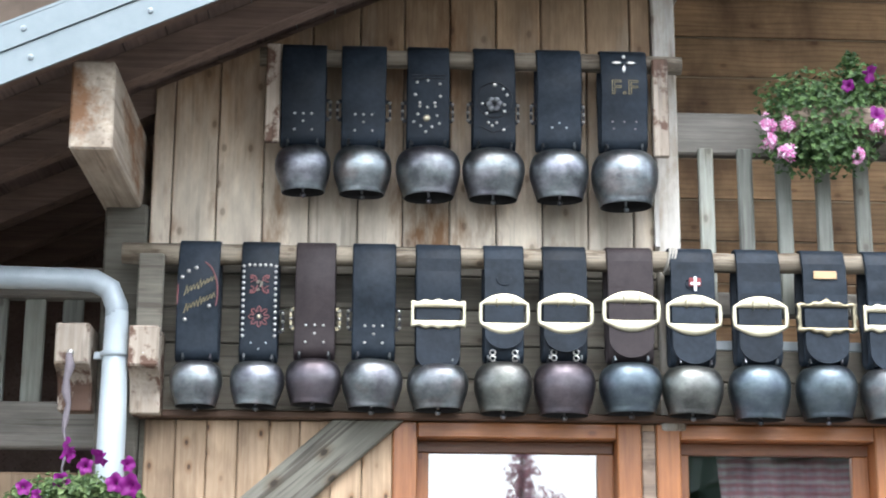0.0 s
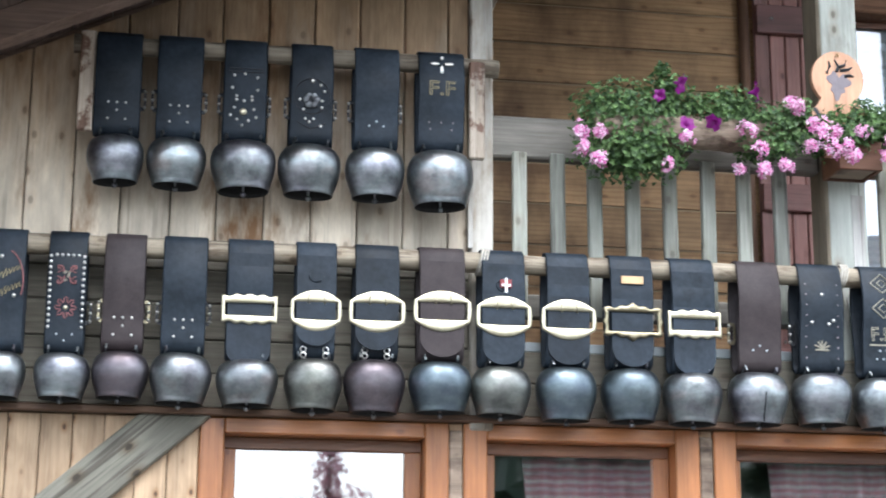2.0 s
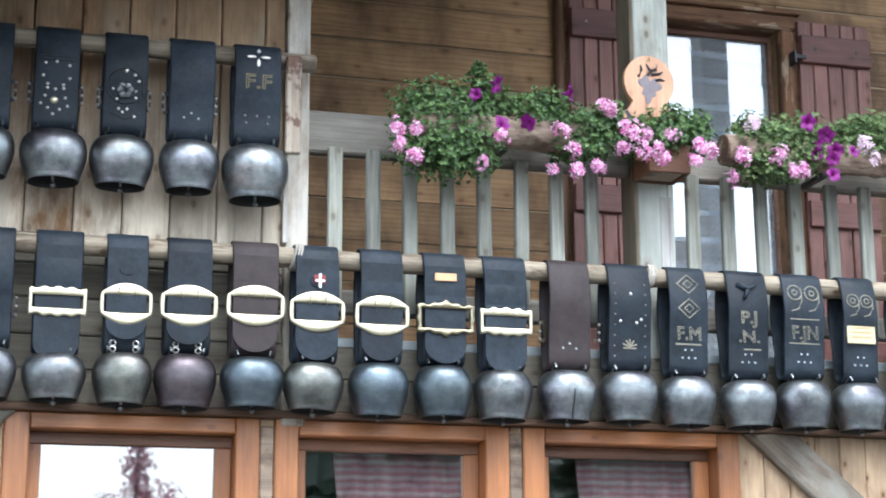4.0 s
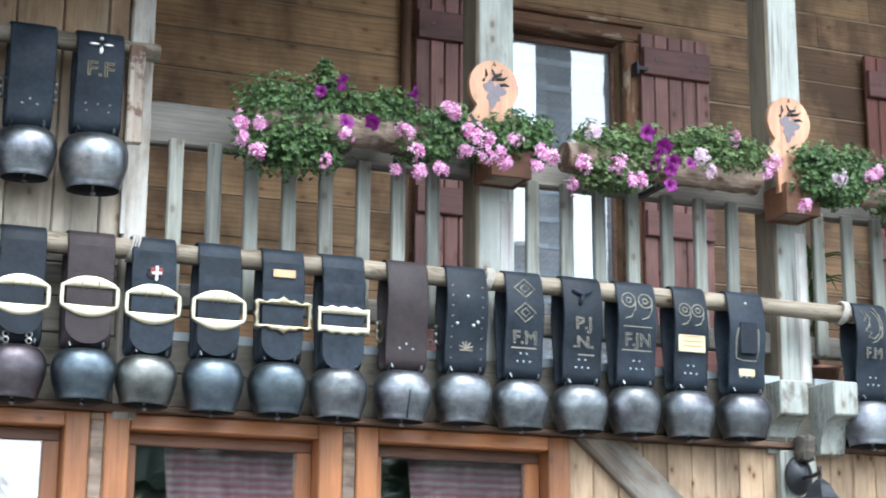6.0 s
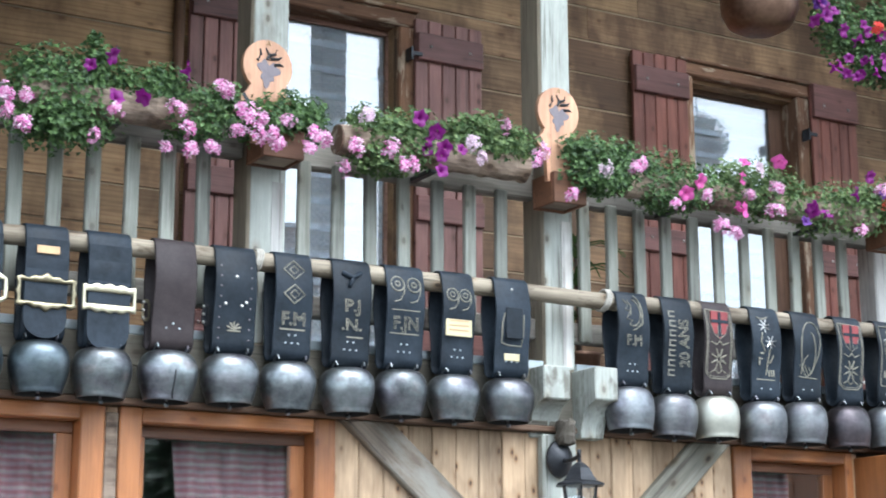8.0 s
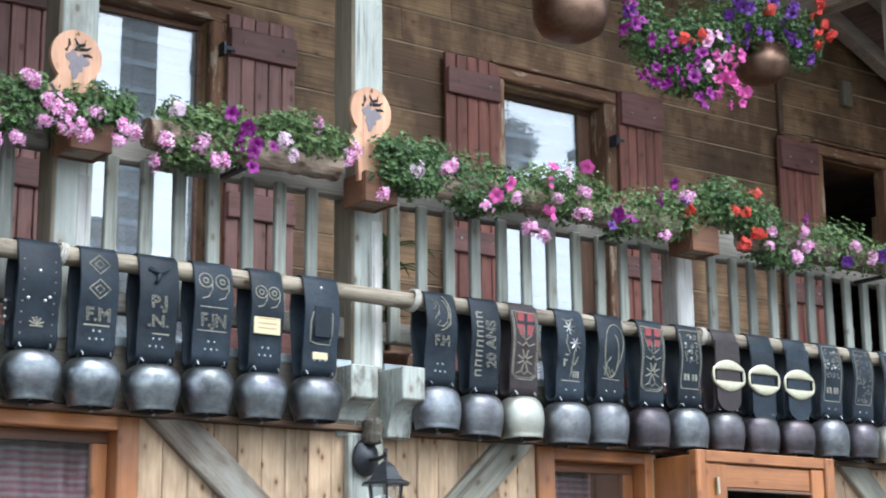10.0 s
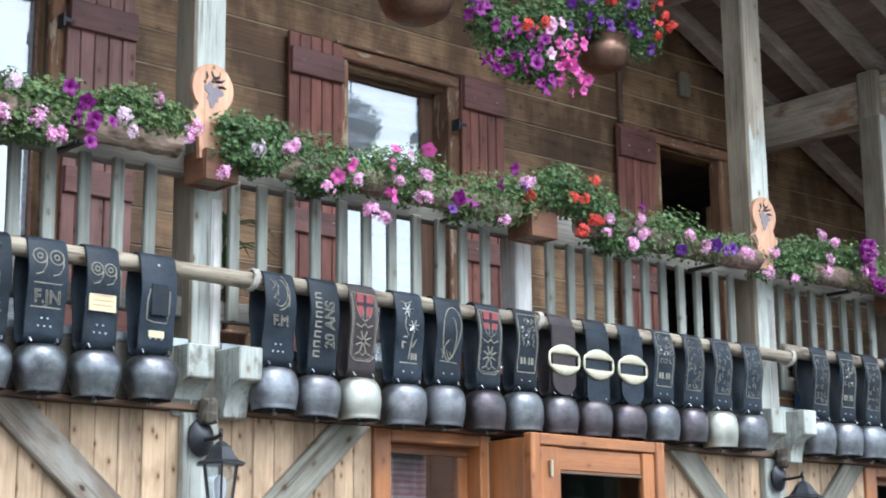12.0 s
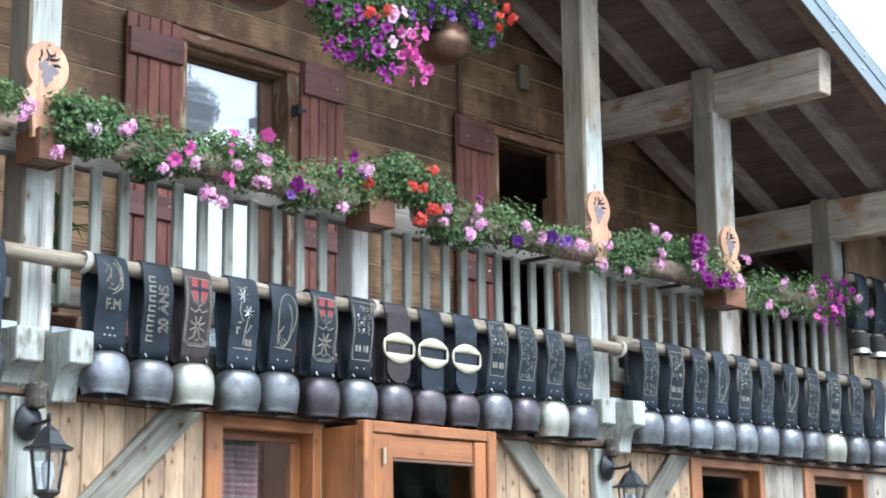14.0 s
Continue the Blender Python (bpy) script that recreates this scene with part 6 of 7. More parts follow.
def plaque(x, z, y):
    """Round-headed pine board with a hollow of plain shape."""
    t = thing("carved_plaque", (x, y, z), "round-headed pine plaque with a dark cut-out shape", "plaque", "carved plaques")
    out = []
    for i in range(21):
        a = radians(-48 + 276 * i / 20)
        out.append((0.120 * math.cos(a), 0.125 * math.sin(a)))
    out += [(-0.098, -0.125), (-0.128, -0.150), (-0.126, -0.175), (-0.095, -0.20), (-0.075, -0.26), (-0.07, -0.36), (0.07, -0.36), (0.075, -0.26), (0.095, -0.20), (0.126, -0.175), (0.128, -0.150), (0.098, -0.125)]
    bm = prism(bmesh.new(), out, -0.014, 0.014)
    part("board", bm, M["plaque"], t)
    hole = []
    for i in range(36):
        a = 2 * math.pi * i / 36
        r = 0.048 + 0.013 * math.sin(3 * a + 0.6) + 0.009 * math.sin(7 * a + 1.0)
        hole.append((r * math.cos(a) * 0.95, -0.028 + r * math.sin(a) * 1.15))
    part("cut_out", prism(bmesh.new(), hole, -0.0165, -0.0145), M["stone"], t, "grey hollow shape")
    for pts in ([(-0.052, 0.022), (-0.036, 0.052), (-0.040, 0.078)], [(-0.006, 0.030), (0.004, 0.055), (-0.012, 0.084)], [(0.004, 0.052), (0.034, 0.062), (0.040, 0.084)], [(0.010, 0.036), (0.050, 0.042), (0.066, 0.054)], [(0.030, 0.010), (0.056, 0.016), (0.074, 0.010)]):
        part("dark_cut", tube(bmesh.new(), [(x, -0.0165, z) for x, z in pts], [0.008, 0.0065, 0.003], 6), M["iron"], t, "thin black cut")
    part("notch", prism(bmesh.new(), [(-0.124, -0.148), (-0.110, -0.138), (-0.084, -0.176), (-0.080, -0.215), (-0.096, -0.190)], -0.0165, -0.0145), M["iron"], t, "dark carved notch")
    part("hanger", tube(bmesh.new(), [(-0.008, -0.016, 0.10), (0, -0.02, 0.115), (0.008, -0.016, 0.10)], 0.004, 6), M["tag"], t)
    return t


pq = plaque(2.82, 4.07, 6.60)
copy_thing(pq, Matrix.Translation((4.376, 6.60, 4.095)))
copy_thing(pq, Matrix.Translation((8.715, 6.60, 4.10)))
copy_thing(pq, Matrix.Translation((10.30, 6.60, 4.10)))

# ropes round the pole
for x in (4.66, 8.98, 6.63, 2.80, 1.23):
    bm = bmesh.new()
    for k in range(3):
        pts = [(x + 0.012 * k + 0.012 * math.sin(a), 6.66 + 0.05 * math.cos(a), 3.187 + 0.052 * math.sin(a)) for a in [i * math.pi / 8 for i in range(17)]]
        tube(bm, pts, 0.007, 6)
    solid("rope", bm, M["rope"], "grey rope tied round the pole", "rope", "pole ropes", smooth=True)

# ---- the left end: purlin post, pipe, carved ends, side railing ----
solid("post", boxed(-1.10, -0.925, YF - 0.02, YF + 0.16, 0, roof_z(-1.1) - 0.33, 0.01), M["fascia"], "dark weathered corner post under the purlin", "post", kind="structure")
bm = tube(bmesh.new(), [(-3.6, 6.6, 3.10), (-1.20, 6.6, 3.06), (-1.10, 6.6, 3.055), (-1.035, 6.6, 3.02), (-1.005, 6.6, 2.95), (-1.003, 6.6, 2.88)], 0.046, 16)
dp = solid("drainpipe", bm, M["zinc"], "grey zinc drainpipe with an elbow and clamp", "pipe", smooth=True)
part("lower_pipe", tube(bmesh.new(), [(-1.003, 6.6, 2.93), (-1.0, 6.6, 2.45), (-1.0, 6.6, 0.02)], [0.046, 0.056, 0.056], 16), M["pipe_pale"], dp, "", True)
part("clamp", tube(bmesh.new(), [(-1.003, 6.6, 2.745), (-1.003, 6.6, 2.765)], 0.058, 16), M["zinc"], dp, "", True)
part("clamp_arm", boxed(-1.09, -0.92, 6.62, 6.64, 2.74, 2.77, 0.003), M["zinc"], dp)
corbel(-1.235, -1.10, 2.54, M["carved"], y=YF - 0.14, label="brown carved beam end with peeling paint")
solid("upright_board", boxed(-0.925, -0.822, 6.58, 6.61, 2.83, 3.17, 0.006), M["fascia"], "short weathered upright board at the pole's end", "board")
solid("upright_board", boxed(-0.440, -0.378, 6.615, 6.65, 3.66, 4.09, 0.006), M["carved"], "short brown upright board at the pole's end", "board")
solid("upright_board", boxed(1.178, 1.245, 6.60, 6.635, 3.62, 4.05, 0.006), M["carved"], "short pale upright board at the pole's end", "board")
corbel(-0.945, -0.825, 2.53, M["carved"], y=YF - 0.16, label="brown carved beam end with peeling paint")
bm = tube(bmesh.new(), [(-1.175 + 0.008 * math.sin(i * 1.9), 6.545 + 0.004 * i, 2.75 - 0.05 * i) for i in range(12)], [0.012, 0.020, 0.013, 0.018, 0.010, 0.014, 0.008, 0.005, 0.006, 0.004, 0.005, 0.003], 8)
solid("icicle_ornament", bm, M["stone"], "grey twisted ornament hanging from the carved beam end", "ornament", smooth=True)
side = thing("side_railing", (0, 7.35, 0), "weathered railing of the side balcony in the eaves' shade", "railing", kind="structure")
sl = finish(boxed(-0.045, 0.045, -0.014, 0.014, 0, 0.62, 0.005), "slat", M["slat"])
for i in range(14):
    share("slat", sl, side, (-1.30 - 0.165 * i, -0.05, 2.52))
part("bottom_rail", boxed(-4, -1.11, -0.1, 0.0, 2.46, 2.66, 0.01), M["beam_x"], side)
part("top_rail", boxed(-4, -1.11, -0.1, 0.0, 3.12, 3.26, 0.01), M["beam_x"], side)
solid("side_wall_board", boxed(-4, -1.11, 7.3, 7.38, 0.0, 2.36, 0.01), M["plank_low"], "pale boarded wall beside the drainpipe", "wall", kind="structure")
# dark closing wall, added to stand in for deep shade behind the railing
solid("wall_side_back", boxed(-6, -0.93, 8.6, 8.7, 0.0, 4.2, 0), M["deck"], "dark closing wall added for the eaves' shade", "wall", kind="structure")

# upper right wall, mirror of the left one
wr = solid("wall_front_right", boxed(12.42, 14.4, YF + 0.03, YF + 0.12, 2.5, 4.0, 0), M["fascia"], "weathered plank wall at the far end", "wall", kind="structure")
for i in range(10):
    a = 12.42 + 0.198 * i
    bm = prism(bmesh.new(), [(-0.097, 0), (0.097, 0), (0.097, roof_z(a + 0.198) + 0.1 - 2.6), (-0.097, roof_z(a) + 0.1 - 2.6)], 0, 0.03)
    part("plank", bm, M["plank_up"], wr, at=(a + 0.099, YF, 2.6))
bm = boxed(10.9, 11.35, YR - 0.3, YR - 0.05, ZFLOOR + 0.005, ZFLOOR + 0.66, 0.02)
solid("blue_crate", bm, M["blue"], "blue plastic crate on the balcony floor", "crate")
bm = boxed(11.55, 11.95, YR - 0.3, YR - 0.05, ZFLOOR + 0.005, ZFLOOR + 0.70, 0.02)
solid("blue_crate", bm, M["blue"], "blue plastic crate on the balcony floor", "crate")

solid("wall_block", boxed(9.675, 9.79, YR - 0.06, YR - 0.015, 5.47, 5.67, 0.006), M["bare_shaded_post"], "small grey-brown wooden block nailed to the balcony wall", "block")
solid("batten", boxed(8.965, 9.005, YR - 0.05, YR - 0.012, 5.12, 6.0, 0.005), M["ledge"], "thin dark upright batten on the balcony wall", "batten", kind="structure")
# bolts on the carved ends
for x in (-1.17, -0.885):
    bm = bmesh.new()
    bmesh.ops.create_uvsphere(bm, u_segments=10, v_segments=6, radius=0.014, matrix=Matrix.Translation((x, 6.553, 2.755)))
    solid("bolt", bm, M["stud"], "round bright bolt head in the carved beam end", "bolt", "carved end bolts", smooth=True)

# ---- plants ----
def leaf_cloud(rnd, boxes, n, size=0.032):
    """Many small lobed leaves, tilted anyhow, in a few uneven clumps: (x, y, z, rx, ry, rz) each."""
    verts, faces = [], []
    tot = sum(b[3] * b[5] for b in boxes)
    for bx, by, bz, rx, ry, rz in boxes:
        for _ in range(int(n * rx * rz / tot)):
            while True:
                p = Vector((rnd.gauss(0, 0.5), rnd.gauss(0, 0.5), rnd.gauss(0, 0.5)))
                if p.length < 1.25:
                    break
            c = Vector((bx + p.x * rx, by + p.y * ry, bz + p.z * rz))
            s = size * rnd.uniform(0.6, 1.25)
            nrm = (p * 0.8 + Vector((0, -0.5, 0.4)) + Vector((rnd.uniform(-1, 1), rnd.uniform(-1, 1), rnd.uniform(-1, 1))) * 0.8).normalized()
            u = nrm.orthogonal().normalized()
            v = nrm.cross(u)
            a0 = rnd.uniform(0, 6.28)
            base = len(verts)
            verts.append(c - nrm * s * 0.25)
            for k in range(7):
                a = a0 + 2 * math.pi * k / 7
                r = s * (1.15 if k % 2 else 0.62)
                verts.append(c + (u * math.cos(a) + v * math.sin(a)) * r)
            for k in range(7):
                faces.append((base, base + 1 + k, base + 1 + (k + 1) % 7))
    return verts, faces


def mesh_of(name, verts, faces, material):
    me = bpy.data.meshes.new(name)
    me.from_pydata([tuple(v) for v in verts], [], faces)
    me.materials.append(material)
    return me


def geranium_head(material, seed):
    """A loose, uneven ball of small five-petalled flowers."""
    rnd = random.Random(seed)
    verts, faces = [], []
    sx, sz = rnd.uniform(0.034, 0.044), rnd.uniform(0.032, 0.046)
    for _ in range(19):
        d = Vector((rnd.gauss(0, 1), rnd.gauss(0, 1) - 0.6, rnd.gauss(0, 1))).normalized()
        c = Vector((d.x * sx, d.y * 0.03, d.z * sz)) * rnd.uniform(0.55, 1.2)
        d = (d + Vector((rnd.uniform(-0.4, 0.4), -0.5, rnd.uniform(-0.4, 0.4)))).normalized()
        u = d.orthogonal().normalized()
        v = d.cross(u)
        a0 = rnd.uniform(0, 6)
        s = rnd.uniform(0.012, 0.018)
        for k in range(5):
            a = a0 + k * math.pi * 0.4
            e = u * math.cos(a) + v * math.sin(a)
            f = u * math.cos(a + 0.75) + v * math.sin(a + 0.75)
            b = len(verts)
            verts += [c, c + e * s, c + (e + f) * s * 0.68 + d * 0.003, c + f * s]
            faces.append((b, b + 1, b + 2, b + 3))
    return mesh_of("flower_head", verts, faces, material)


def petunia_flower(material, seed):
    """An open trumpet with a wavy rim."""
    rnd = random.Random(seed)
    verts, faces = [], []
    n, lean = 20, rnd.uniform(0, 6.28)
    for r, y in ((0.004, 0.03), (0.011, 0.004), (0.030, -0.012), (0.045, -0.010)):
        for k in range(n):
            a = 2 * math.pi * k / n
            q = r * (1 + ((0.14 * math.cos(5 * a) + rnd.uniform(-0.06, 0.06)) if r > 0.03 else 0))
            verts.append(Vector((q * math.cos(a), y + ((0.009 * math.sin(5 * a + lean) + rnd.uniform(-0.004, 0.004)) if r > 0.03 else 0), q * math.sin(a))))
    for j in range(3):
        for k in range(n):
            faces.append((j * n + k, j * n + (k + 1) % n, (j + 1) * n + (k + 1) % n, (j + 1) * n + k))
    me = mesh_of("flower", verts, faces, material)
    for p in me.polygons:
        p.use_smooth = True
    return me


HEADS = {c: [geranium_head(M[c], 11 + i) for i in range(6)] for c in ("pink", "redpetal", "whitepetal", "rose")}
TRUMPETS = {c: [petunia_flower(M[c], 31 + i) for i in range(6)] for c in ("purple", "rose", "violet", "pink", "redpetal", "whitepetal")}


def plant(name, label, clumps, n, blooms, seed, leaf="leaf", size=0.0132, y=6.62, group="balcony flowers", spread=()):
    """Leaves in clumps (x, z, half width, half height) with flowers at (kind, colour, x, z)."""
    rnd = random.Random(seed)
    cx = sum(c[0] for c in clumps) / len(clumps)
    cz = min(c[1] - c[3] for c in clumps)
    t = thing(name, (cx, y, cz), label, "plant", group)
    vs, fs = leaf_cloud(rnd, [(c[0] - cx, 0, c[1] - cz, c[2], min(0.13, c[2]), c[3]) for c in clumps], n * 9, size)
    ob = new("foliage", mesh_of("foliage", vs, fs, M[leaf]))
    ob.parent = t
    for colour, m, x, z, rx, rz in spread:
        blooms = blooms + [("p", colour, x + rnd.uniform(-rx, rx), z + rnd.uniform(-rz, rz)) for _ in range(m)]
    for kind, colour, x, z in blooms:
        me = rnd.choice((HEADS if kind == "g" else TRUMPETS)[colour])
        f = share("flower", me, t, (x - cx, -0.13 + rnd.uniform(-0.03, 0.02), z - cz))
        f.rotation_euler = (rnd.uniform(-0.9, 0.5), rnd.uniform(-3, 3), rnd.uniform(-0.8, 1.0))
        k = rnd.uniform(0.78, 1.08) if kind == "g" else rnd.uniform(0.62, 1.0)
        f.scale = (k, k, k)
    return t


plant("geranium", "bushy pink geranium with purple petunias on the railing", [(1.89, 3.83, 0.24, 0.18), (2.05, 3.97, 0.09, 0.09), (2.03, 4.07, 0.04, 0.04), (1.77, 3.87, 0.10, 0.10), (1.92, 3.71, 0.18, 0.09), (2.16, 3.89, 0.08, 0.09), (1.89, 3.67, 0.24, 0.11), (2.05, 3.89, 0.09, 0.05)],
      580, [("p", "purple", 2.07, 3.97), ("p", "purple", 1.98, 3.91), ("p", "purple", 2.21, 3.80), ("p", "purple", 2.09, 3.78), ("g", "pink", 1.63, 3.74), ("g", "pink", 1.63, 3.67), ("g", "pink", 1.71, 3.73), ("g", "pink", 1.71, 3.62), ("g", "pink", 2.09, 3.72), ("g", "pink", 2.00, 3.60)], 70, "leaf", y=6.62)
plant("geranium", "pink geranium in a log trough on the railing", [(2.33, 3.93, 0.12, 0.08), (2.49, 3.84, 0.15, 0.10), (2.63, 3.90, 0.08, 0.07), (2.55, 3.79, 0.11, 0.08), (2.33, 3.86, 0.12, 0.05), (2.49, 3.74, 0.14, 0.06)],
      351, [("p", "purple", 2.39, 3.94), ("g", "pink", 2.37, 3.79), ("g", "pink", 2.59, 3.91), ("g", "pink", 2.42, 3.70), ("g", "pink", 2.32, 3.60), ("g", "pink", 2.42, 3.60), ("g", "pink", 2.54, 3.63), ("g", "pink", 2.56, 3.90)], 71, "leaf", y=6.62)
plant("geranium", "pink geranium spilling round the balcony post", [(2.91, 3.88, 0.16, 0.08), (3.04, 3.87, 0.08, 0.08), (2.74, 3.84, 0.07, 0.07), (2.82, 3.79, 0.16, 0.08), (2.90, 3.80, 0.16, 0.05), (3.04, 3.80, 0.08, 0.05)],
      351, [("g", "pink", 2.66, 3.81), ("g", "pink", 2.62, 3.71), ("g", "pink", 2.75, 3.79), ("g", "pink", 2.73, 3.71), ("g", "pink", 2.87, 3.79), ("g", "pink", 2.82, 3.68), ("g", "pink", 2.99, 3.74), ("g", "pink", 2.68, 3.77), ("g", "pink", 2.98, 3.68), ("g", "pink", 2.79, 3.72)], 72, "leaf", y=6.60)
plant("petunia", "pink and purple balcony flowers in a log trough", [(3.39, 3.83, 0.16, 0.12), (3.56, 3.88, 0.15, 0.11), (3.32, 3.91, 0.07, 0.07), (3.75, 3.86, 0.08, 0.08), (3.48, 3.74, 0.15, 0.08), (3.39, 3.72, 0.16, 0.07), (3.56, 3.78, 0.15, 0.07)],
      445, [("g", "pink", 3.21, 3.72), ("g", "pink", 3.15, 3.61), ("g", "pink", 3.40, 3.75), ("g", "pink", 3.45, 3.67), ("g", "pink", 3.50, 3.68), ("g", "pink", 3.05, 3.75), ("p", "purple", 3.58, 3.81), ("p", "purple", 3.65, 3.74), ("p", "purple", 3.59, 3.77), ("p", "purple", 3.68, 3.79), ("p", "purple", 3.65, 3.67), ("p", "purple", 3.75, 3.78), ("p", "purple", 3.54, 3.91), ("p", "purple", 3.62, 3.85), ("g", "whitepetal", 3.27, 3.88)], 73, "leaf_light", y=6.62)
plant("geranium", "pale pink geranium with light leaves on the railing", [(4.00, 3.93, 0.19, 0.10), (3.88, 3.94, 0.13, 0.07), (4.16, 3.90, 0.11, 0.09), (4.00, 3.84, 0.19, 0.06), (4.00, 3.84, 0.19, 0.06), (3.88, 3.87, 0.13, 0.04)],
      324, [("g", "pink", 4.01, 3.94), ("g", "pink", 4.21, 3.84), ("g", "pink", 4.17, 3.78), ("g", "whitepetal", 3.82, 3.82), ("g", "whitepetal", 3.87, 3.76)], 74, "leaf_light", y=6.62)
plant("geranium", "dense green geranium beside the carved plaque", [(4.54, 3.87, 0.19, 0.12), (4.72, 3.90, 0.09, 0.10), (4.45, 3.91, 0.08, 0.06), (4.57, 3.75, 0.17, 0.07), (4.54, 3.76, 0.19, 0.07), (4.71, 3.81, 0.09, 0.06)],
      378, [("g", "whitepetal", 4.53, 3.78), ("g", "pink", 4.33, 3.63)], 75, "leaf", y=6.55)
plant("geranium", "green trailing geranium on the railing", [(5.06, 3.85, 0.21, 0.14), (4.91, 3.88, 0.11, 0.11), (5.24, 3.84, 0.15, 0.09), (5.06, 3.73, 0.17, 0.06), (5.06, 3.75, 0.20, 0.08), (4.91, 3.80, 0.11, 0.06), (5.24, 3.77, 0.15, 0.05)],
      362, [("g", "pink", 4.75, 3.83), ("g", "pink", 5.00, 3.67), ("g", "pink", 5.19, 3.74), ("g", "pink", 4.79, 3.86), ("p", "rose", 5.06, 3.74), ("p", "rose", 5.17, 3.82)], 76, "leaf", y=6.62)
plant("petunia", "rose and white balcony petunias", [(5.67, 3.89, 0.25, 0.13), (5.47, 3.89, 0.16, 0.11), (5.87, 3.86, 0.12, 0.10), (5.67, 3.79, 0.24, 0.08), (5.47, 3.80, 0.16, 0.07), (5.87, 3.78, 0.12, 0.06)],
      348, [("p", "rose", 5.44, 3.95), ("p", "rose", 5.68, 3.99), ("p", "rose", 5.43, 3.87), ("p", "rose", 5.43, 3.70), ("p", "rose", 5.39, 3.71), ("p", "whitepetal", 5.55, 3.95), ("p", "whitepetal", 5.57, 3.93), ("g", "pink", 5.66, 3.85), ("g", "pink", 5.65, 3.73), ("g", "pink", 5.49, 3.80), ("g", "pink", 5.37, 3.58), ("g", "pink", 5.30, 3.60), ("g", "pink", 5.25, 3.60)], 77, "leaf_light", y=6.62)
plant("petunia", "purple petunias with green leaves on the railing", [(6.25, 3.86, 0.27, 0.12), (6.48, 3.91, 0.18, 0.12), (6.04, 3.78, 0.11, 0.08), (6.25, 3.76, 0.26, 0.07), (6.47, 3.81, 0.18, 0.07), (6.04, 3.72, 0.11, 0.05)],
      319, [("p", "purple", 6.33, 4.00), ("p", "purple", 5.91, 3.76), ("p", "purple", 6.02, 3.75), ("p", "purple", 6.21, 3.88), ("p", "purple", 5.87, 3.77), ("g", "redpetal", 6.45, 3.86), ("g", "pink", 6.23, 3.68), ("g", "pink", 6.44, 3.94), ("p", "violet", 5.85, 3.69), ("p", "violet", 6.43, 3.92)], 78, "leaf_light", y=6.62)
plant("geranium", "red geranium in a brown planter box", [(6.78, 3.96, 0.21, 0.10), (6.96, 3.95, 0.22, 0.12), (6.73, 4.04, 0.14, 0.07), (7.10, 3.88, 0.15, 0.10), (6.77, 3.88, 0.21, 0.06), (6.96, 3.86, 0.22, 0.07), (6.73, 3.99, 0.14, 0.04)],
      319, [("g", "redpetal", 6.89, 4.00), ("g", "redpetal", 6.75, 3.89), ("g", "redpetal", 6.90, 3.77), ("g", "redpetal", 6.78, 3.69), ("g", "redpetal", 6.81, 3.88), ("g", "pink", 6.99, 3.71)], 79, "leaf", y=6.55)
plant("geranium", "pink geranium trailing from the railing", [(7.32, 3.81, 0.23, 0.12), (7.17, 3.82, 0.15, 0.10), (7.47, 3.79, 0.13, 0.09), (7.31, 3.71, 0.23, 0.07), (7.17, 3.74, 0.15, 0.06), (7.46, 3.72, 0.13, 0.05)],
      246, [("g", "pink", 7.38, 3.86), ("g", "pink", 7.36, 3.77), ("g", "pink", 7.30, 3.70), ("g", "pink", 7.08, 3.83), ("p", "purple", 7.40, 3.94)], 80, "leaf", y=6.62)
plant("petunia", "light green plant with violet petunias on the railing", [(7.83, 3.88, 0.30, 0.13), (7.68, 3.89, 0.13, 0.07), (8.15, 3.84, 0.25, 0.09), (8.43, 3.87, 0.17, 0.08), (7.82, 3.78, 0.30, 0.08), (7.67, 3.83, 0.13, 0.04), (8.15, 3.77, 0.25, 0.06)],
      319, [("g", "pink", 7.82, 3.82), ("g", "pink", 7.99, 3.78), ("g", "pink", 8.37, 3.78), ("g", "pink", 7.28, 3.68), ("p", "violet", 8.14, 3.77), ("p", "violet", 8.22, 3.79), ("p", "violet", 7.73, 3.72), ("p", "violet", 8.08, 3.80)], 81, "leaf_light", y=6.62)
plant("geranium", "pink geranium on the railing", [(9.06, 3.86, 0.30, 0.12), (9.33, 3.96, 0.27, 0.10), (8.87, 3.86, 0.13, 0.08), (9.67, 3.93, 0.25, 0.10), (9.06, 3.77, 0.30, 0.07), (9.33, 3.88, 0.27, 0.06), (8.87, 3.79, 0.13, 0.05), (8.68, 3.80, 0.11, 0.07), (8.70, 3.72, 0.10, 0.06)],
      319, [("g", "pink", 9.23, 4.03), ("g", "pink", 9.35, 3.99), ("g", "pink", 9.26, 3.86), ("g", "pink", 8.86, 3.68), ("g", "pink", 8.65, 3.82), ("g", "pink", 8.61, 3.69), ("g", "pink", 9.25, 3.77)], 82, "leaf", y=6.62)
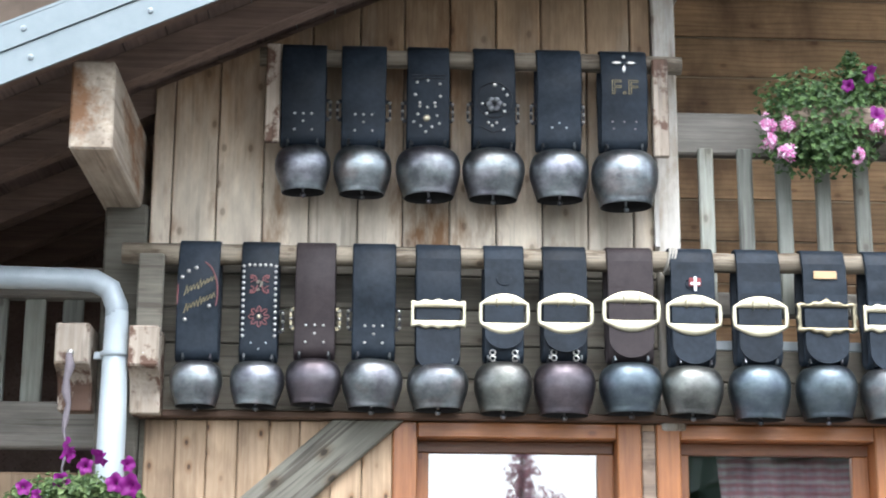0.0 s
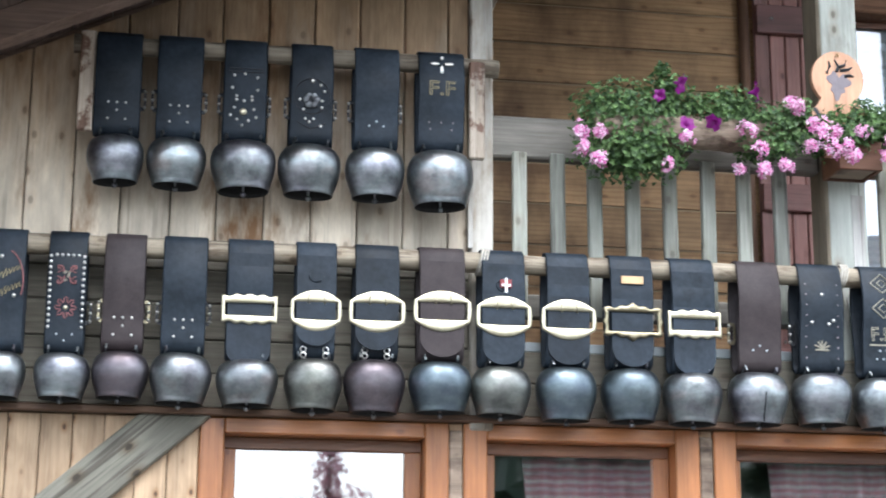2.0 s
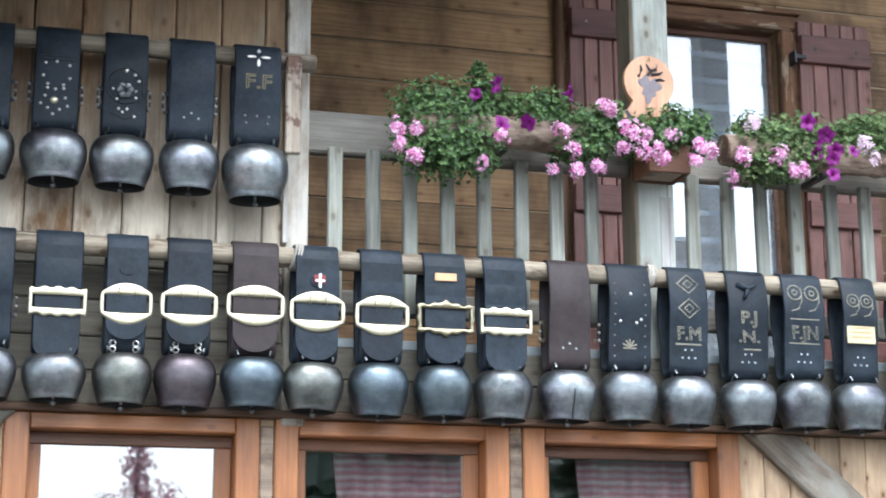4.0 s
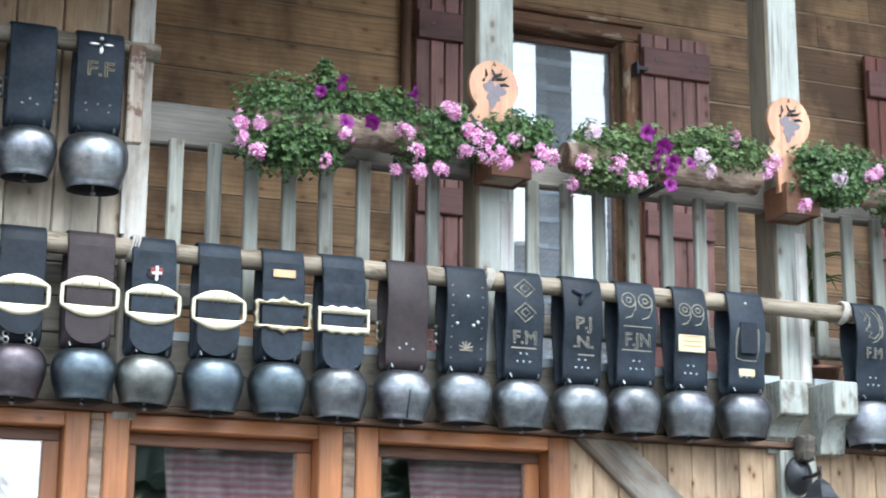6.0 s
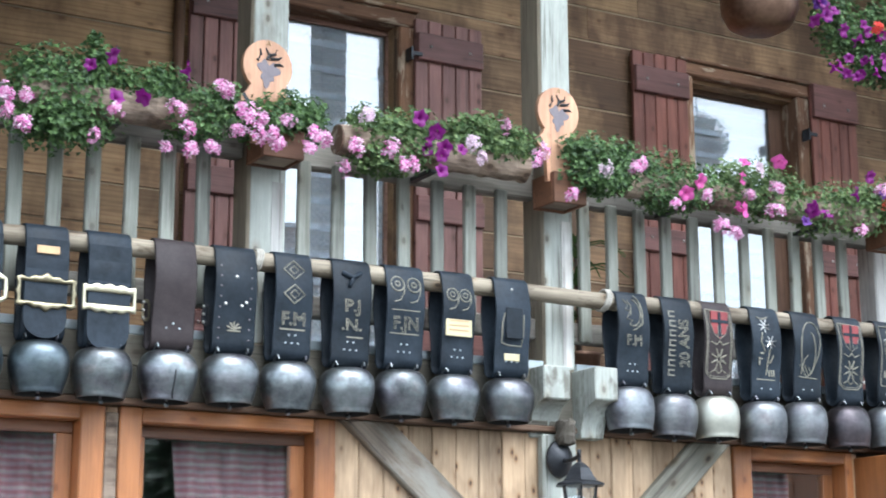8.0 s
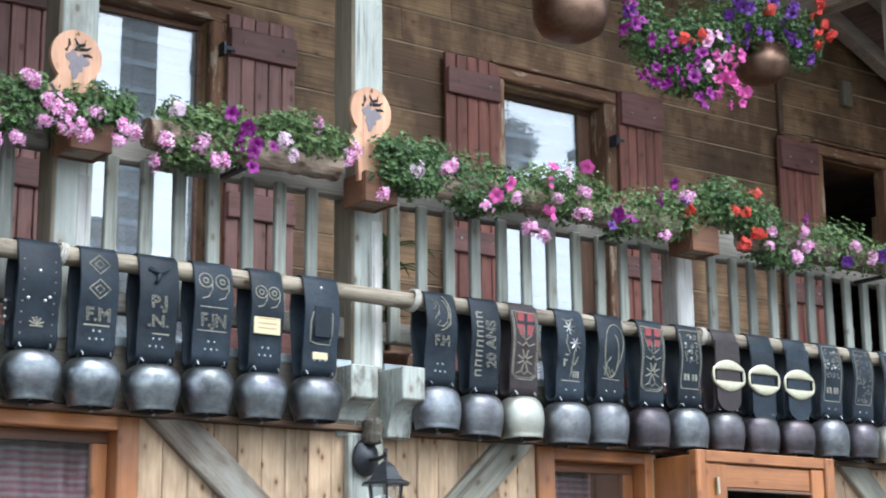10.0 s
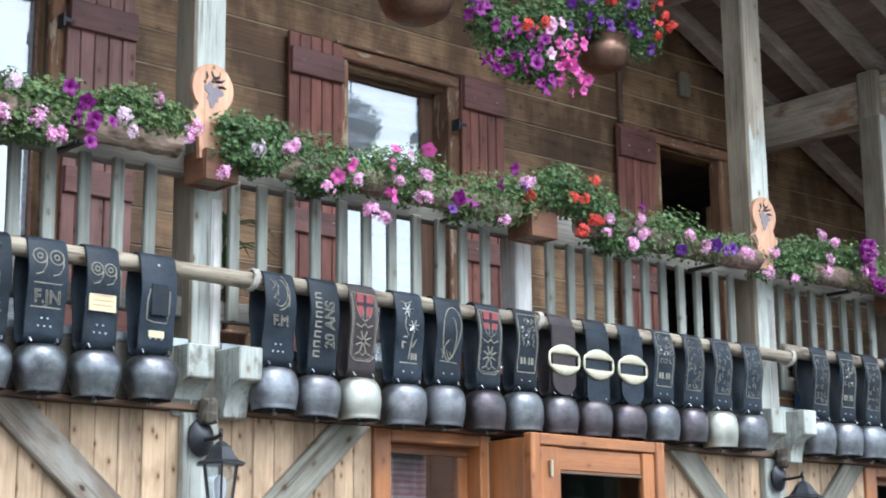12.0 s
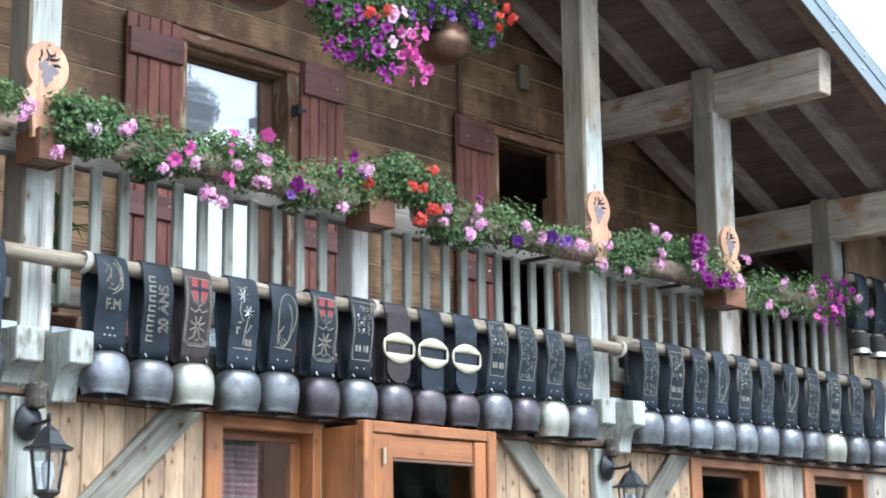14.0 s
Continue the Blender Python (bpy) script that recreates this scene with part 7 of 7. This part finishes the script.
plant("petunia", "purple and pink petunias beside the post", [(9.82, 3.93, 0.29, 0.15), (10.14, 3.89, 0.19, 0.11), (9.81, 3.81, 0.29, 0.09), (10.13, 3.81, 0.19, 0.06), (10.20, 3.78, 0.15, 0.09), (9.72, 4.00, 0.12, 0.06)],
      232, [("p", "purple", 9.64, 3.95), ("p", "purple", 9.67, 3.83), ("p", "purple", 9.80, 3.73), ("p", "purple", 9.74, 3.80), ("p", "purple", 10.06, 3.80), ("p", "purple", 9.89, 3.80), ("g", "pink", 9.76, 3.84), ("g", "pink", 10.29, 3.96), ("g", "pink", 10.19, 3.76), ("g", "pink", 9.73, 3.90), ("g", "pink", 9.66, 3.94), ("g", "pink", 9.64, 3.82), ("g", "pink", 10.20, 3.80)], 83, "leaf_light", y=6.60, spread=(("purple", 11, 9.70, 3.96, 0.09, 0.06), ("purple", 10, 9.92, 3.75, 0.16, 0.05)))
plant("petunia", "pink geranium and purple petunias at the far end", [(10.81, 3.83, 0.33, 0.15), (11.18, 3.83, 0.34, 0.14), (11.52, 3.90, 0.27, 0.16), (11.96, 3.88, 0.28, 0.14), (10.80, 3.71, 0.33, 0.09), (11.17, 3.73, 0.34, 0.08), (11.51, 3.77, 0.26, 0.10)],
      348, [("g", "pink", 10.90, 3.87), ("g", "pink", 10.61, 3.66), ("g", "pink", 10.82, 3.62), ("g", "pink", 11.23, 3.87), ("g", "pink", 11.24, 3.82), ("g", "pink", 12.02, 3.88), ("g", "pink", 12.10, 3.77), ("p", "purple", 11.54, 3.95), ("p", "purple", 11.56, 3.78), ("p", "purple", 11.37, 3.62), ("p", "purple", 11.66, 3.88), ("p", "purple", 11.39, 3.73), ("p", "purple", 11.73, 3.73), ("p", "purple", 11.59, 3.62), ("p", "purple", 11.48, 3.99), ("p", "purple", 11.59, 3.91), ("p", "purple", 11.73, 3.98), ("p", "purple", 11.79, 3.85), ("p", "purple", 11.64, 3.81), ("p", "purple", 11.50, 3.84), ("p", "purple", 11.41, 3.56), ("p", "purple", 11.55, 3.68), ("p", "purple", 11.69, 3.77), ("p", "purple", 11.84, 3.92), ("p", "purple", 11.78, 3.98), ("p", "rose", 11.55, 3.86), ("p", "rose", 11.67, 3.84), ("p", "rose", 11.60, 3.74), ("p", "rose", 11.36, 3.66)], 84, "leaf_light", y=6.62)
plant("hanging_petunia", "hanging purple, violet, pink and red petunias in the kettle", [(6.68, 4.90, 0.31, 0.20), (6.94, 5.07, 0.30, 0.19), (7.47, 5.29, 0.46, 0.17), (7.76, 5.21, 0.17, 0.19), (6.44, 5.07, 0.14, 0.22), (6.85, 4.76, 0.24, 0.10)],
      1150, [("p", "purple", 6.44, 4.85), ("p", "purple", 6.32, 4.69), ("p", "purple", 6.45, 4.64), ("p", "purple", 6.74, 4.77), ("p", "purple", 6.61, 4.69), ("p", "purple", 6.71, 4.62), ("p", "purple", 6.76, 4.58), ("p", "purple", 6.38, 4.65), ("p", "purple", 6.57, 4.94), ("p", "purple", 6.53, 4.76), ("p", "pink", 6.86, 5.03), ("p", "pink", 6.83, 4.83), ("p", "rose", 6.90, 4.92), ("p", "rose", 6.98, 4.91), ("p", "rose", 6.95, 4.81), ("p", "rose", 7.10, 4.95), ("p", "rose", 7.02, 4.76), ("p", "rose", 6.99, 4.62), ("p", "rose", 7.04, 4.88), ("p", "rose", 7.06, 4.72), ("p", "rose", 6.94, 4.75), ("p", "rose", 6.88, 4.67), ("g", "redpetal", 6.65, 4.96), ("g", "redpetal", 6.76, 5.00), ("g", "redpetal", 7.91, 5.32), ("g", "redpetal", 7.92, 5.24), ("g", "redpetal", 7.78, 5.15), ("g", "redpetal", 7.40, 5.31), ("g", "redpetal", 7.85, 5.46), ("p", "violet", 7.20, 5.28), ("p", "violet", 7.29, 5.15), ("p", "violet", 7.16, 5.05), ("p", "violet", 7.02, 5.19), ("p", "violet", 7.35, 5.12), ("p", "violet", 7.47, 5.24), ("p", "violet", 7.54, 5.16), ("p", "violet", 7.61, 5.16), ("p", "violet", 7.01, 5.05), ("p", "violet", 7.58, 5.32), ("p", "violet", 6.21, 5.04), ("p", "violet", 6.25, 4.97), ("p", "violet", 7.74, 5.06), ("p", "violet", 7.64, 5.39)], 85, "leaf", y=6.80,
      spread=[("purple", 15, 6.56, 4.79, 0.31, 0.19), ("violet", 15, 7.32, 5.24, 0.43, 0.15), ("pink", 6, 6.94, 4.93, 0.12, 0.14), ("rose", 9, 6.99, 4.84, 0.14, 0.19), ("purple", 6, 6.28, 4.99, 0.12, 0.18), ("redpetal", 4, 7.85, 5.30, 0.10, 0.16)])
plant("petunia", "purple petunias beside the drainpipe", [(-1.07, 2.19, 0.20, 0.06), (-1.24, 2.17, 0.10, 0.05), (-0.92, 2.17, 0.08, 0.05)],
      260, [("p", "purple", -1.10, 2.33), ("p", "purple", -1.12, 2.22), ("p", "purple", -1.25, 2.19), ("p", "purple", -0.98, 2.31), ("p", "purple", -0.92, 2.21), ("p", "purple", -0.88, 2.28), ("p", "purple", -1.03, 2.27), ("p", "purple", -1.08, 2.31), ("p", "purple", -0.86, 2.20), ("p", "purple", -1.20, 2.16)], 86, "leaf_light", y=6.35)


def log_trough(x0, x1, z, y=6.63, r=0.073, paint="log"):
    """Half-log trough with sawn round ends, hung on the railing."""
    bm = bmesh.new()
    n = 26
    pts = [(x0 + (x1 - x0) * i / n, y + random.uniform(-0.003, 0.003), z + random.uniform(-0.003, 0.003)) for i in range(n + 1)]
    tube(bm, pts, [r * random.uniform(0.95, 1.05) for _ in pts], 22)
    for v in bm.verts:
        k = 1 + 0.09 * noise.noise(v.co * 22) + 0.05 * noise.noise(v.co * 60)
        v.co.y, v.co.z = y + (v.co.y - y) * k, z + (v.co.z - z) * k
    t = solid("log_planter", bm, M[paint], "brown log trough planter hung on the railing", "planter", "log planters", smooth=False)
    for x in (x0, x1):
        part("sawn_end", tube(bmesh.new(), [(x - 0.004, y, z), (x + 0.004, y, z)], r * 0.9, 16), M["carved"], t, "pale sawn end")
    part("bracket", boxed((x0 + x1) / 2 - 0.02, (x0 + x1) / 2 + 0.02, y, 6.86, z - 0.09, z - 0.07, 0.003), M["iron"], t)
    return t


for a, b in ((1.72, 2.56), (3.19, 4.20), (4.78, 5.55), (5.70, 6.45), (7.0, 7.75), (7.85, 8.65), (9.2, 10.2), (10.9, 11.9)):
    log_trough(a, b, 3.795, paint="log" if a < 6.0 else "log_dark")
log_trough(-1.5, -0.85, 2.08, y=6.38)


def box_planter(x0, x1, z0=3.59, z1=3.78, y0=6.55):
    t = thing("box_planter", (x0, y0, z0), "dark varnished brown wooden planter box on the railing", "planter", "box planters")
    w, d, h = x1 - x0, 0.2, z1 - z0
    part("front", boxed(0, w, 0, 0.018, 0, h, 0.004), M["boxwood"], t)
    part("back", boxed(0, w, d - 0.018, d, 0, h, 0.004), M["boxwood"], t)
    part("end", boxed(0, 0.018, 0.019, d - 0.019, 0, h, 0.004), M["boxwood"], t)
    part("end", boxed(w - 0.018, w, 0.019, d - 0.019, 0, h, 0.004), M["boxwood"], t)
    part("soil", boxed(0.02, w - 0.02, 0.02, d - 0.02, 0.01, h - 0.03, 0), M["log"], t)
    return t


box_planter(2.79, 2.99, 3.645)
box_planter(4.32, 4.51, 3.625)
box_planter(6.52, 6.73, 3.655, 3.81)
box_planter(10.16, 10.42, 3.62, 3.84)


def hanging_pot(x, z, r, y=6.8):
    t = thing("copper_kettle", (x, y, z), "dull copper kettle planter hanging from the roof", "planter", "hanging kettles")
    prof = [(0.02, -r * 0.72), (r * 0.5, -r * 0.68), (r * 0.82, -r * 0.5), (r * 0.98, -r * 0.15), (r, 0.08), (r * 0.97, r * 0.42), (r * 1.03, r * 0.45), (r * 1.03, r * 0.48), (r * 0.93, r * 0.46), (r * 0.9, r * 0.2)]
    part("kettle", lathe(bmesh.new(), prof, 28), M["copper"], t, "", True)
    part("chain", tube(bmesh.new(), [(0, 0, r * 0.2), (0, 0, roof_z(x) + 0.1 - z)], 0.006, 6), M["iron"], t)
    return t


hanging_pot(5.88, 5.00, 0.218)
hanging_pot(7.58, 5.07, 0.180, 6.94)


# ---- trees across the yard, seen mirrored in the panes ----
def spruce(x, y, h, seed):
    rnd = random.Random(seed)
    t = thing("spruce_tree", (x, y, 0), "tall dark green spruce across the yard", "tree", "spruces")
    part("trunk", tube(bmesh.new(), [(0, 0, 0), (0, 0, h * 0.5), (0, 0, h * 0.97)], [h * 0.022, h * 0.013, 0.02], 8), M["bark"], t)
    verts, faces = [], []
    z = h * 0.08
    while z < h:
        k = 1 - z / h
        r = h * 0.2 * k ** 0.85 + 0.08
        for i in range(int(7 + 12 * k)):
            a = rnd.uniform(0, 6.28)
            rr = r * rnd.uniform(0.6, 1.1)
            for j in range(5):
                f = (j + 1) / 5
                c = Vector((math.cos(a) * rr * f, math.sin(a) * rr * f, z - rr * f * 0.35 + rnd.uniform(-0.1, 0.1)))
                s = (0.10 + 0.16 * k) * h / 9
                side = Vector((-math.sin(a), math.cos(a), rnd.uniform(-0.3, 0.3))) * s
                out = Vector((math.cos(a), math.sin(a), -0.5)) * s * 1.3
                b = len(verts)
                verts += [c - side * 0.8, c + out * 0.6 - side * 0.3, c + out, c + out * 0.5 + side * 0.4, c + side * 0.8]
                faces.append((b, b + 1, b + 2, b + 3, b + 4))
        z += h * 0.028
    ob = new("crown", mesh_of("crown", verts, faces, M["conifer"]))
    ob.parent = t


for i, (x, y, h) in enumerate(((8.3, -23, 8), (9.9, -25, 11), (12.2, -23, 9), (14.5, -25, 10), (16.6, -23, 8.5), (19.5, -26, 9), (23, -25, 9.5), (26.5, -24, 7.5), (29.2, -23, 6.8), (31.2, -23, 7.4), (34.5, -25, 7.2), (38, -24, 7.5), (7.2, -27, 8), (11.1, -28, 10), (13.3, -28, 11), (15.6, -29, 10), (18.2, -28, 9), (21.2, -28, 10), (24.8, -28, 10), (33.0, -28, 7.6))):
    spruce(x, y, h, 300 + i)
t = thing("plum_tree", (1.94, -7.0, 0), "slender purple-leaved plum tree in the yard", "tree")
part("trunk", tube(bmesh.new(), [(0, 0, 0), (0.03, 0, 1.6), (0, 0, 3.4), (0.02, 0, 4.6)], [0.06, 0.045, 0.025, 0.01], 8), M["bark"], t)
vs, fs = leaf_cloud(random.Random(9), [(0, 0, 2.6, 0.50, 0.4, 0.7), (0.22, 0, 3.2, 0.36, 0.3, 0.5), (-0.25, 0, 3.0, 0.36, 0.3, 0.45), (0.0, 0, 3.75, 0.2, 0.2, 0.5), (0.1, 0, 4.3, 0.1, 0.15, 0.3)], 2600, 0.034)
ob = new("crown", mesh_of("crown", vs, fs, M["plum"]))
ob.parent = t


def forest(name, x0, x1, y, n, h0, h1, seed):
    """Far wood: many rough spruces joined into one."""
    rnd = random.Random(seed)
    verts, faces = [], []
    for _ in range(n):
        x, yy, h = rnd.uniform(x0, x1), y - rnd.uniform(0, 9), rnd.uniform(h0, h1)
        for k in range(7):
            z0, z1, r = h * (0.02 + 0.13 * k), h * (0.30 + 0.115 * k), h * 0.19 * (1 - k / 7.6)
            b = len(verts)
            m = 8
            verts.append(Vector((x, yy, z1)))
            for i in range(m):
                a = 2 * math.pi * i / m + rnd.uniform(-0.3, 0.3)
                q = r * rnd.uniform(0.65, 1.15)
                verts.append(Vector((x + q * math.cos(a), yy + q * math.sin(a), z0 + rnd.uniform(-0.2, 0.2))))
            for i in range(m):
                faces.append((b, b + 1 + i, b + 1 + (i + 1) % m))
    tagged(new(name, mesh_of(name, verts, faces, M["conifer"])), "dark spruce wood across the valley", "wood", kind="stuff")


forest("far_wood", 12.5, 120, -45, 420, 11.0, 14.0, 5)
forest("near_wood", 9.5, 26, -34, 60, 8.0, 10.5, 6)

# a spiky pot plant on the balcony, behind the railing
t = thing("pot_plant", (5.12, 7.55, ZFLOOR), "green spiky-leaved pot plant on the balcony floor", "plant")
part("pot", lathe(bmesh.new(), [(0.09, 0.0), (0.12, 0.2), (0.13, 0.22), (0.11, 0.21), (0.1, 0.16)], 18), M["copper"], t, "", True)
part("stem", tube(bmesh.new(), [(0, 0, 0.15), (0.01, 0, 0.5), (0, 0.01, 0.85)], 0.016, 8), M["bark"], t, "", True)
rnd = random.Random(4)
for i in range(26):
    a, z, L = rnd.uniform(0, 6.28), rnd.uniform(0.38, 0.9), rnd.uniform(0.18, 0.3)
    d = Vector((math.cos(a), math.sin(a), 0))
    s = Vector((-math.sin(a), math.cos(a), 0)) * 0.017
    bm = bmesh.new()
    rows = []
    for k in range(5):
        f = k / 4
        c = d * L * f + Vector((0, 0, z + 0.09 * math.sin(2.2 * f) - 0.1 * f * f))
        wd = 1.0 - f ** 2 * 0.95
        rows.append((bm.verts.new(c - s * wd), bm.verts.new(c + Vector((0, 0, -0.006))), bm.verts.new(c + s * wd)))
    for p, q in zip(rows, rows[1:]):
        bm.faces.new((p[0], p[1], q[1], q[0]))
        bm.faces.new((p[1], p[2], q[2], q[1]))
    part("leaf", bm, M["leaf"], t)

t = thing("golden_shrub", (4.4, -9.0, 0), "tall yellow-green shrub in the yard", "shrub")
part("trunk", tube(bmesh.new(), [(0, 0, 0), (0.02, 0, 1.6), (0, 0, 3.2)], [0.05, 0.035, 0.012], 8), M["bark"], t)
vs, fs = leaf_cloud(random.Random(12), [(0, 0, 3.1, 0.35, 0.35, 0.45), (0.1, 0, 2.3, 0.5, 0.4, 0.6), (-0.15, 0, 1.6, 0.5, 0.4, 0.5)], 900, 0.05)
ob = new("crown", mesh_of("crown", vs, fs, M["yellowleaf"]))
ob.parent = t
